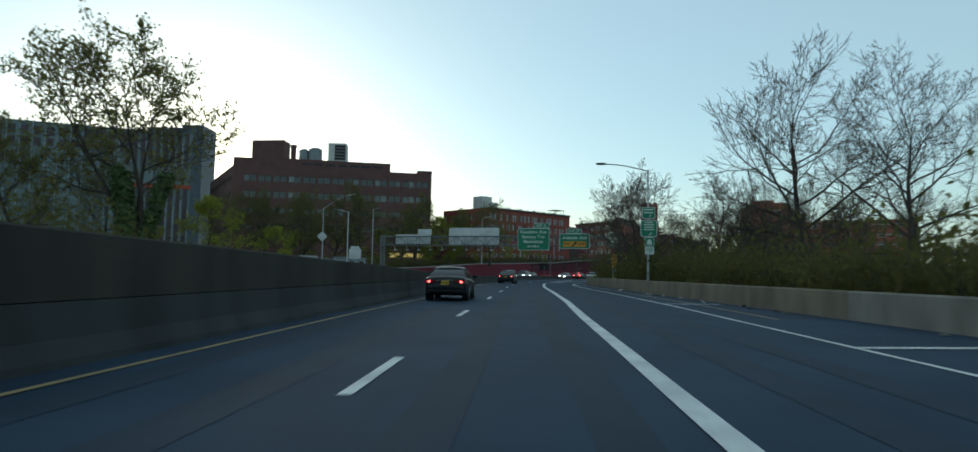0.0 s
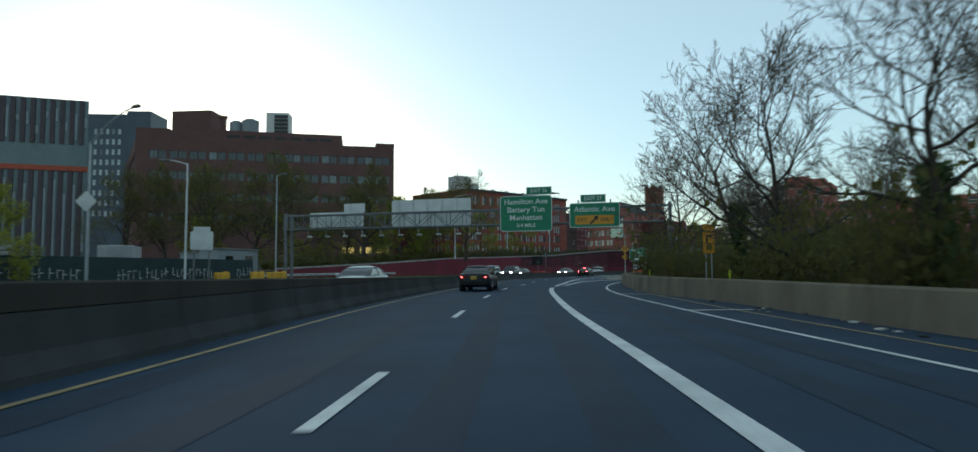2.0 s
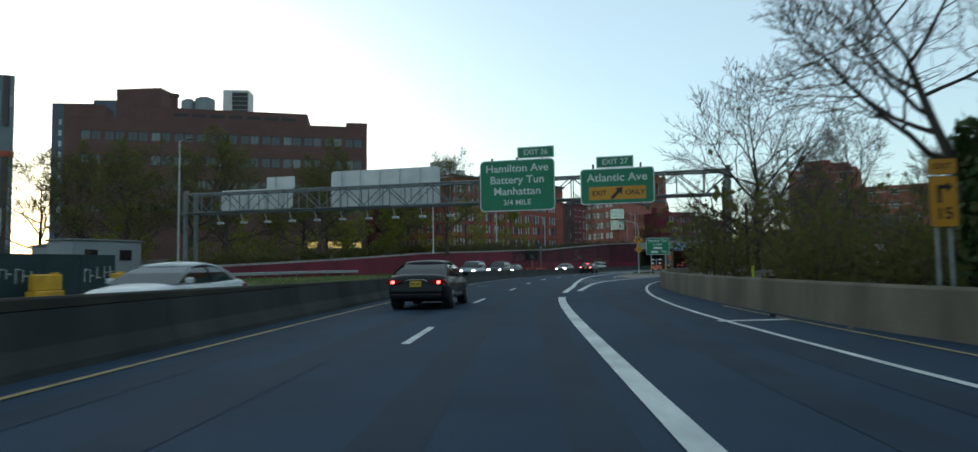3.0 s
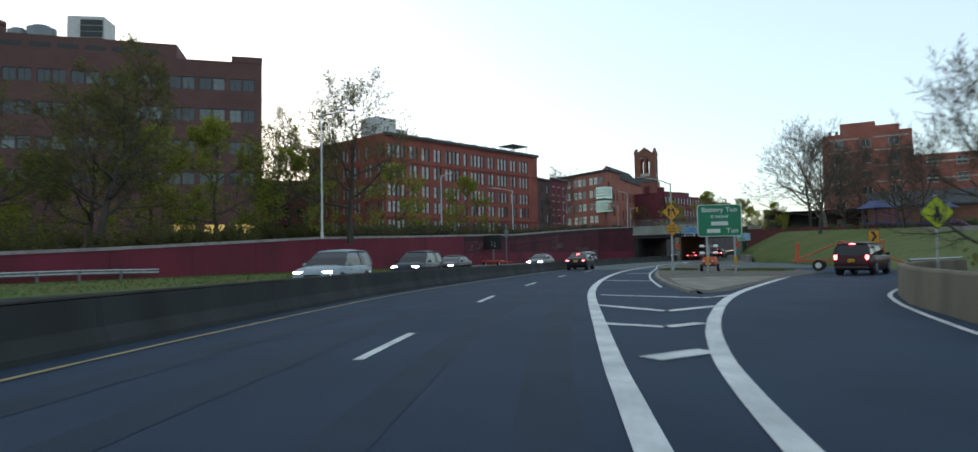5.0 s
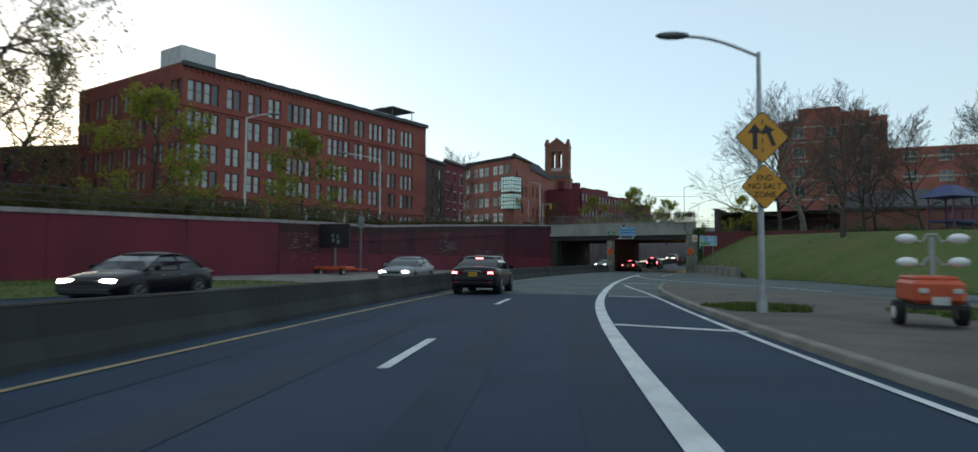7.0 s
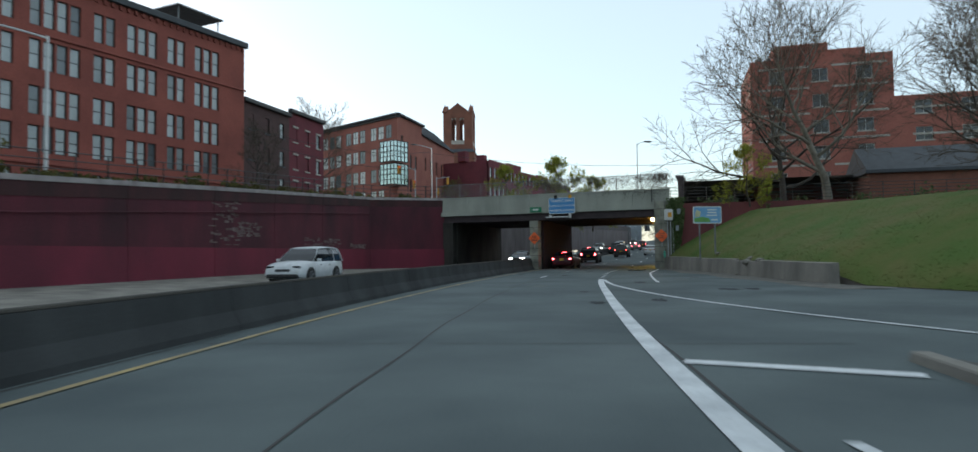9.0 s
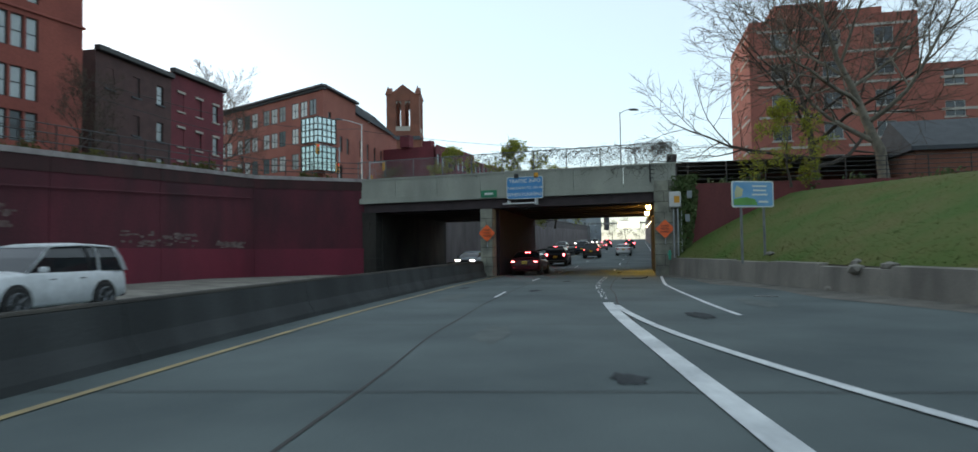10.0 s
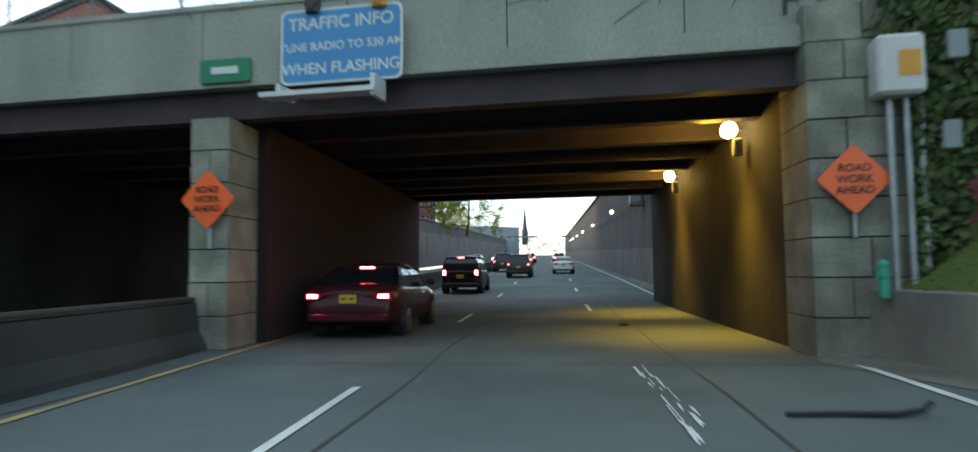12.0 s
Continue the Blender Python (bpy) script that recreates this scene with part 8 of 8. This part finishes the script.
# hoarding, huts and blocks of the worksite left of the oncoming road
hd = thing("hoarding", "dark green worksite hoarding covered with pale scrawl", "fence")
hd.matrix_world = Matrix()
A, B = Vector((-27, 26, 0)), Vector((-13.9, 66, 0))
rg = random.Random(31)
d = (B - A).normalized()
out = Vector((d.y, -d.x, 0))
tq = math.degrees(math.atan2(d.y, d.x))
for k in range(17):
    p = A.lerp(B, (k + 0.5) / 17)
    bm = fresh()
    box(bm, (0, 0, 1.1), (2.44, 0.05, 2.2))
    pn = part("board", bm, NETTING, hd, at=pose(*p, 0, 0, tq))
    bm = fresh()
    box(bm, (-1.22, 0.05, 1.05), (0.09, 0.09, 2.1))
    part("post", bm, DULLSTEEL, hd, at=pose(*p, 0, 0, tq))
    if k % 5 == 0:
        continue
    for j in range(5):
        bm = fresh()
        x, z, h = -0.95 + 0.45 * j + rg.uniform(-0.05, 0.05), rg.uniform(1.0, 1.25), rg.uniform(0.5, 0.8)
        box(bm, (x, -0.03, z), (0.05, 0.008, h))
        box(bm, (x + 0.14, -0.031, z + rg.choice((-0.4, 0, 0.4)) * h), (0.28, 0.008, 0.05))
        part("scrawl_bar", bm, PALEFRAME, pn)
for x, y, w, h, zz in ((-17.6, 71, 5.0, 1.3, 1.9), (-21.5, 74, 2.6, 1.6, 1.4)):
    ht = thing("site_hut", "grey flat-roofed worksite cabin behind the hoarding", "cabin", x, y, 0, 65, "site cabins")
    bm = fresh()
    box(bm, (0, 0, (zz + h) / 2), (w, 2.4, zz + h), 0, 0.05)
    part("body", bm, GREYPANEL, ht)
    bm = fresh()
    box(bm, (0, 0, zz + h + 0.06), (w + 0.2, 2.6, 0.12), 0, 0.03)
    part("roof", bm, DULLSTEEL, ht)
    for k in (-1, 1):
        bm = fresh()
        box(bm, (k * w * 0.25, -1.21, zz + h - 0.9), (0.9, 0.05, 0.7))
        part("window", bm, CARGLASS, ht)


def box_truck(x, y, turn, label):
    """A small lorry: cab, box body on a chassis, four wheels."""
    th = thing("box_truck", label, "truck", x, y, 0, turn, "parked lorries")
    bm = fresh()
    box(bm, (0, -0.8, 1.95), (2.2, 4.4, 2.3), 0, 0.05)
    part("box_body", bm, mat("lorry_white", (0.36, 0.37, 0.37), (0.24, 0.25, 0.26), 0.6, scale=0.7, fine=12, bump=0.1), th)
    bm = fresh()
    box(bm, (0, 0, 0.68), (1.7, 6.2, 0.22))
    part("chassis", bm, TRIMBLACK, th)
    bm = fresh()
    prism(bm, [(-1.0, 1.6, 0.8), (-1.0, 3.3, 0.8), (-1.0, 3.3, 1.45), (-1.0, 2.75, 2.3), (-1.0, 1.6, 2.35)], (1, 0, 0), 2.0)
    cab = part("cab", bm, SIGNBACK, th)
    bm = fresh()
    for x0 in (-1.012, 1.0):
        prism(bm, [(x0, 1.8, 1.5), (x0, 3.0, 1.5), (x0, 2.65, 2.15), (x0, 1.8, 2.2)], (1, 0, 0), 0.012)
    part("side_window", bm, CARGLASS, cab)
    for y0 in (-1.9, 2.4):
        for sx in (-1, 1):
            wheel(th, sx * 0.9, y0, 0.42, 0.26)


for x, y, tq in ((-23.5, 47, 12), (-20.8, 57.5, 18), (-25.5, 39, 6)):
    box_truck(x, y, tq, "dull white box lorry parked behind the hoarding")
for k, (x, y, w) in enumerate(((-14.6, 60.5, 1.9), (-13.9, 66.2, 1.2), (-13.8, 67.8, 1.2), (-13.3, 70.2, 2.0), (-13.1, 72.6, 1.4))):
    yb = thing("water_barrier", "weathered yellow plastic traffic barrier block", "barrier", x, y, 0, 80, "yellow barriers")
    bm = fresh()
    box(bm, (0, 0, 0.16), (w, 0.62, 0.32), 0, 0.05)
    box(bm, (0, 0, 0.72), (w, 0.36, 0.86), 0, 0.07)
    box(bm, (w * 0.3, 0, 1.17), (0.3, 0.3, 0.12), 0, 0.03)
    part("block", bm, YELLOWBLOCK, yb)
rs = thing("site_fence", "thin wire fence line behind the shrubs", "fence")
rs.matrix_world = Matrix()
for k in range(20):
    p = way(20 + 4 * k, ease(20 + 4 * k, RWALL_AT) + 7.5)
    q = way(24 + 4 * k, ease(24 + 4 * k, RWALL_AT) + 7.5)
    bm = fresh()
    tube(bm, p, p + Vector((0, 0, 2.3)), 0.035, n=6)
    part("post", bm, BLACK, rs)
    bm = fresh()
    for z in (2.25, 1.5, 0.8):
        tube(bm, p + Vector((0, 0, z)), q + Vector((0, 0, z)), 0.012, n=4)
    part("wire", bm, BLACK, rs)
for s, lat_, hi in ((66, 7.6, 1.2), (78, 5.9, 1.2)):
    q = way(s, lat_)
    mk = thing("marker_post", "slim lime marker post behind the barrier", "marker post", q.x, q.y, 0)
    bm = fresh()
    box(bm, (0, 0, hi / 2), (0.06, 0.03, hi))
    part("strip", bm, LIME, mk)
q = way(96, 9.2)
for dx, hi in ((0, 5.6), (0.9, 4.6)):
    up = thing("utility_pole", "weathered wooden utility post beside the ramp", "pole", q.x + dx, q.y - dx, 0)
    bm = fresh()
    tube(bm, (0, 0, 0), (0, 0, hi), 0.1, 0.085, 8)
    part("pole", bm, BARK, up)

# road wear: patches, sealed cracks, covers, grit and dropped rubbish
def blot(name, label, category, s, lat_, long, wide, material, z=0.009, seed=0, jag=0.5):
    """An irregular flat patch on the road."""
    rg = random.Random(seed)
    bm = fresh()
    vs = []
    for k in range(28):
        a = 6.2832 * k / 28
        r = 1 - jag * rg.random()
        vs.append(bm.verts.new(way(s + long / 2 * r * math.cos(a), lat_ + wide / 2 * r * math.sin(a), z)))
    bm.faces.new(vs)
    tagged(part(name, bm, material), label, category, kind="structure")


SCUFF = mat("pale_repair", (0.115, 0.132, 0.128), (0.09, 0.105, 0.103), 0.9, scale=2, gloss=0.2)
for k, (s, l_, n, w) in enumerate(((177.9, 1.3, 1.2, 0.6), (184.2, 5.9, 1.4, 0.9), (178.9, 3.0, 1.6, 0.5), (199.4, -0.96, 1.5, 0.55), (201.5, -3.95, 1.3, 0.5), (182.9, 1.0, 0.8, 0.5), (184.4, 6.7, 1.6, 0.7), (190, 3.2, 1.8, 0.6), (207, -0.4, 1.4, 0.5))):
    blot("road_patch", "dark tar patch in the concrete slab", "road stain", s, l_, n, w, PATCH, 0.010, k)
for k, (s, l_, n, w) in enumerate(((203.7, -2.6, 2.2, 0.5), (196.2, -3.2, 4.5, 0.8), (205.8, -1.9, 3.0, 0.45), (187, -0.8, 3.0, 0.7), (193.5, 5.2, 4.0, 0.9))):
    blot("pale_patch", "pale worn repair in the concrete slab", "road stain", s, l_, n, w, SCUFF, 0.0085, 20 + k, 0.4)
rg = random.Random(77)
for k in range(5):
    s0, l0 = rg.uniform(120, 150) if k > 2 else rg.uniform(10, 100), rg.uniform(-4.6, 1.2)
    bm = fresh()
    rows_ = []
    n = rg.randint(5, 14)
    dl = rg.uniform(-0.12, 0.12)
    for j in range(n):
        c = way(s0 + 0.8 * j, l0 + dl * j + rg.gauss(0, 0.05), 0.0078)
        side = way(s0 + 0.8 * j, l0 + dl * j + 1, 0.0078) - way(s0 + 0.8 * j, l0 + dl * j, 0.0078)
        w = rg.uniform(0.006, 0.014)
        rows_.append([bm.verts.new(c - side * w), bm.verts.new(c + side * w)])
    for a, b in zip(rows_, rows_[1:]):
        bm.faces.new((a[0], a[1], b[1], b[0]))
    tagged(part("sealed_crack", bm, PATCH), "wandering dark sealed crack in the road", "road crack", "sealed cracks", "structure")
for k, (s, l_) in enumerate(((99, -4.9), (156, 0.3), (196, 6.0))):
    cv = thing("manhole_cover", "round dark iron cover set in the road", "manhole cover", *way(s, l_, 0.004), 0)
    bm = fresh()
    tube(bm, (0, 0, 0), (0, 0, 0.012), 0.34, n=20)
    for j in range(5):
        box(bm, (0, -0.2 + 0.1 * j, 0.013), (0.4, 0.03, 0.008))
    part("cover", bm, DULLSTEEL, cv)
p = way(209.5, 2.64, 0.0)
db = thing("tyre_strip", "black strip of torn tyre lying on the road", "debris", p.x, p.y, 0.0, turn_at(209.5))
bm = fresh()
pts = [(-0.62, 0.0, 0.02), (-0.2, 0.04, 0.025), (0.3, 0.02, 0.03), (0.55, 0.06, 0.06), (0.64, 0.1, 0.12)]
bent(bm, pts, 0.03, 6)
part("strip", bm, RUBBER, db)
p = way(219, 1.6, 0.0)
db = thing("rubble", "small dark lump lying on the road", "debris", p.x, p.y, 0.0)
bm = fresh()
bmesh.ops.create_icosphere(bm, subdivisions=2, radius=0.12, matrix=Matrix.Diagonal((1.2, 0.8, 0.5, 1)))
part("lump", bm, RUBBER, db)
# grit along the low wall
bm = sheet(lambda s: ease(s, [(183, 9.6), (193, 7.9), (199, 6.9), (205, 5.7), (213, 3.9), (222, 4.6), (250, 5.1)]) + 0.25 * math.sin(s * 0.7), lambda s: ease(s, [(183, 11.7), (186, 10.25), (193, 9.15), (199, 8.15), (205, 7.05), (213.3, 4.5), (222, 5.3), (250, 5.6)]), 184, 250, lambda s, k: 0.008 + 0.05 * k * k, 3, 1)
struct("grit_strip", bm, PALEDIRT, "pale grit and dirt gathered along the low wall", "dirt")
rg = random.Random(9)
for k in range(46):
    s = rg.choice((rg.uniform(0, 60), rg.uniform(0, 75)))
    q = way(s, ease(s, RWALL_AT) - abs(rg.gauss(0.25, 0.3)) - 0.05, 0.0)
    st = thing("litter", "scrap of pale rubbish beside the barrier", "litter", q.x, q.y, 0.0, rg.uniform(0, 180), "roadside litter")
    bm = fresh()
    box(bm, (0, 0, 0.03), (rg.uniform(0.06, 0.22), rg.uniform(0.05, 0.14), rg.uniform(0.03, 0.07)), 0, 0.01)
    part("scrap", bm, (PALE, PALEPANEL, RUBBER, EARTH)[k % 4], st)
for k, (s, l_, z, r) in enumerate(((199.6, 8.9, 1.0, 0.2), (197.2, 8.9, 0.9, 0.26), (196.4, 8.6, 0.75, 0.3), (197.9, 8.3, 0.1, 0.18), (195.2, 9.0, 0.85, 0.24), (203.5, 7.9, 1.2, 0.14))):
    q = way(s, l_, z)
    st = thing("broken_stone", "lump of broken pale concrete by the low wall", "stone", *q, 20 * k, "broken stones")
    bm = fresh()
    bmesh.ops.create_icosphere(bm, subdivisions=1, radius=r, matrix=Matrix.Diagonal((1.3, 0.9, 0.6, 1)))
    rq = random.Random(k)
    for v in bm.verts:
        v.co *= rq.uniform(0.8, 1.15)
    part("lump", bm, PALE, st)
p = bridge_at(-0.75, -0.75, 0.98)
hy = thing("hydrant", "small green hydrant on the low wall by the abutment", "hydrant", *p, 0)
bm = fresh()
tube(bm, (0, 0, -0.1), (0, 0, 0.34), 0.075, 0.06, 10)
tube(bm, (-0.13, 0, 0.2), (0.13, 0, 0.2), 0.04, n=8)
bmesh.ops.create_uvsphere(bm, u_segments=10, v_segments=6, radius=0.075, matrix=Matrix.Translation((0, 0, 0.35)))
part("body", bm, mat("hydrant_green", (0.03, 0.33, 0.22), None, 0.5), hy)

# pipe along the red wall and lamps' conduit in the sunken road
pipe = fresh()
bent(pipe, [(p_.x + d_.y * 0.12, p_.y - d_.x * 0.12, p_.z - 1.35) for p_, d_ in (along_red(u) for u in np.linspace(70, RED_LONG - 8, 14).tolist())], 0.035, 6)
tagged(part("wall_pipe", pipe, REDOLD), "thin red-painted pipe along the retaining wall", "pipe", kind="structure")
for z in (5.0, 5.25, 5.5):
    bm = fresh()
    bent(bm, [way(s, ease(s, TRENCH_R) - 0.12, z) for s in range(230, 330, 6)], 0.03, 6)
    tagged(part("wall_conduit", bm, DULLSTEEL), "grey cable conduit along the sunken road's wall", "conduit", "wall conduits", "structure")
cb = thing("wall_cabinet", "grey cabinet hung on the sunken road's wall", "electrical box", *way(245, 5.15, 5.4), turn_at(245))
bm = fresh()
box(bm, (0, 0, 0), (0.8, 0.9, 1.1), 0, 0.05)
part("cabinet", bm, GREYPANEL, cb)
bm = fresh()
for z in (-0.62, 0.62):
    box(bm, (0.05, 0, z), (0.95, 1.3, 0.1))
part("bracket", bm, DULLSTEEL, cb)
# far lit sign over the sunken road
fg = thing("far_gantry", "distant gantry with a glowing pale sign over the road", "gantry", *way(430, -2, 0), turn_at(430))
for x in (-14, 8):
    bm = fresh()
    tube(bm, (x, 0, 0), (x, 0, 7.5), 0.2, n=8)
    part("post", bm, DULLSTEEL, fg)
bm = fresh()
box(bm, (-3, 0.3, 7.2), (22, 0.4, 0.5))
part("beam", bm, DULLSTEEL, fg)
bm = fresh()
box(bm, (1.0, -0.2, 6.6), (7.5, 0.25, 2.2), 0, 0.05)
part("panel", bm, mat("lit_sign", (0.8, 0.75, 0.6), None, 0.5, emit=(1.0, 0.86, 0.62), power=2.2, bump=0), fg)

# street furniture at the corner above the wall
def signal(x, y, z, turn, reach, label):
    sgn = thing("traffic_signal", label, "traffic signal", x, y, z, turn, "traffic signals")
    bm = fresh()
    tube(bm, (0, 0, 0), (0, 0, 5.6), 0.09, 0.07, 10)
    tube(bm, (0, 0, 5.4), (-reach, 0, 5.75), 0.05, n=8)
    part("pole", bm, STEEL, sgn)
    for xx in (-reach + 0.2, -0.25):
        zz = 5.2 if xx < -1 else 3.6
        bm = fresh()
        box(bm, (xx, -0.1, zz), (0.32, 0.24, 0.95), 0, 0.04)
        hd_ = part("signal_head", bm, AMBER, sgn)
        for j, m_ in enumerate((TAILFAINT, TRIMBLACK, TRIMBLACK)):
            bm = fresh()
            tube(bm, (xx, -0.22, zz + 0.3 - 0.3 * j), (xx, -0.25, zz + 0.3 - 0.3 * j), 0.1, n=12)
            part("lens", bm, m_, hd_)


signal(53.0, 202, 6.1, 20, 2.6, "traffic signal pole with yellow heads at the street corner")
signal(58.5, 211, 6.2, 200, 2.2, "traffic signal pole beside the corner building")
for k, (a, b) in enumerate((((33, 190, 13.5), (56, 205, 14.2)), ((30, 186, 12.8), (53, 202, 11.6)), ((56, 205, 14.0), (96, 196, 13.6)))):
    a, b = Vector(a), Vector(b)
    bm = fresh()
    bent(bm, [a.lerp(b, q / 8) - Vector((0, 0, 1.1 * (1 - (q / 4 - 1) ** 2))) for q in range(9)], 0.022, 5)
    wr = thing("overhead_wire", "thin black overhead wire above the street", "wire", group="overhead wires")
    wr.matrix_world = Matrix()
    part("cable", bm, BLACK, wr)

# ragged remains of the broken lane line over a tarred joint
rg = random.Random(15)
for s0 in (194.8, 197.0, 199.4, 201.6, 203.8, 206.0, 208.2, 210.4):
    bm = fresh()
    for k in range(13):
        s = s0 + rg.uniform(0, 2.0)
        l_ = smooth(s, WIDE_AT) + rg.choice((-0.06, 0.06)) + rg.gauss(0, 0.025)
        n, w = rg.uniform(0.15, 0.8), rg.uniform(0.012, 0.032)
        bm.faces.new([bm.verts.new(way(s + a * n + rg.uniform(-0.03, 0.03), l_ + b * w + rg.uniform(-0.01, 0.01), 0.013 + 0.0001 * k)) for a, b in ((0, -0.5), (1, -0.5), (1, 0.5), (0, 0.5))])
    tagged(part("worn_marking", bm, WHITE), "scuffed flaking remains of a white lane line", "road marking", "worn markings", "structure")
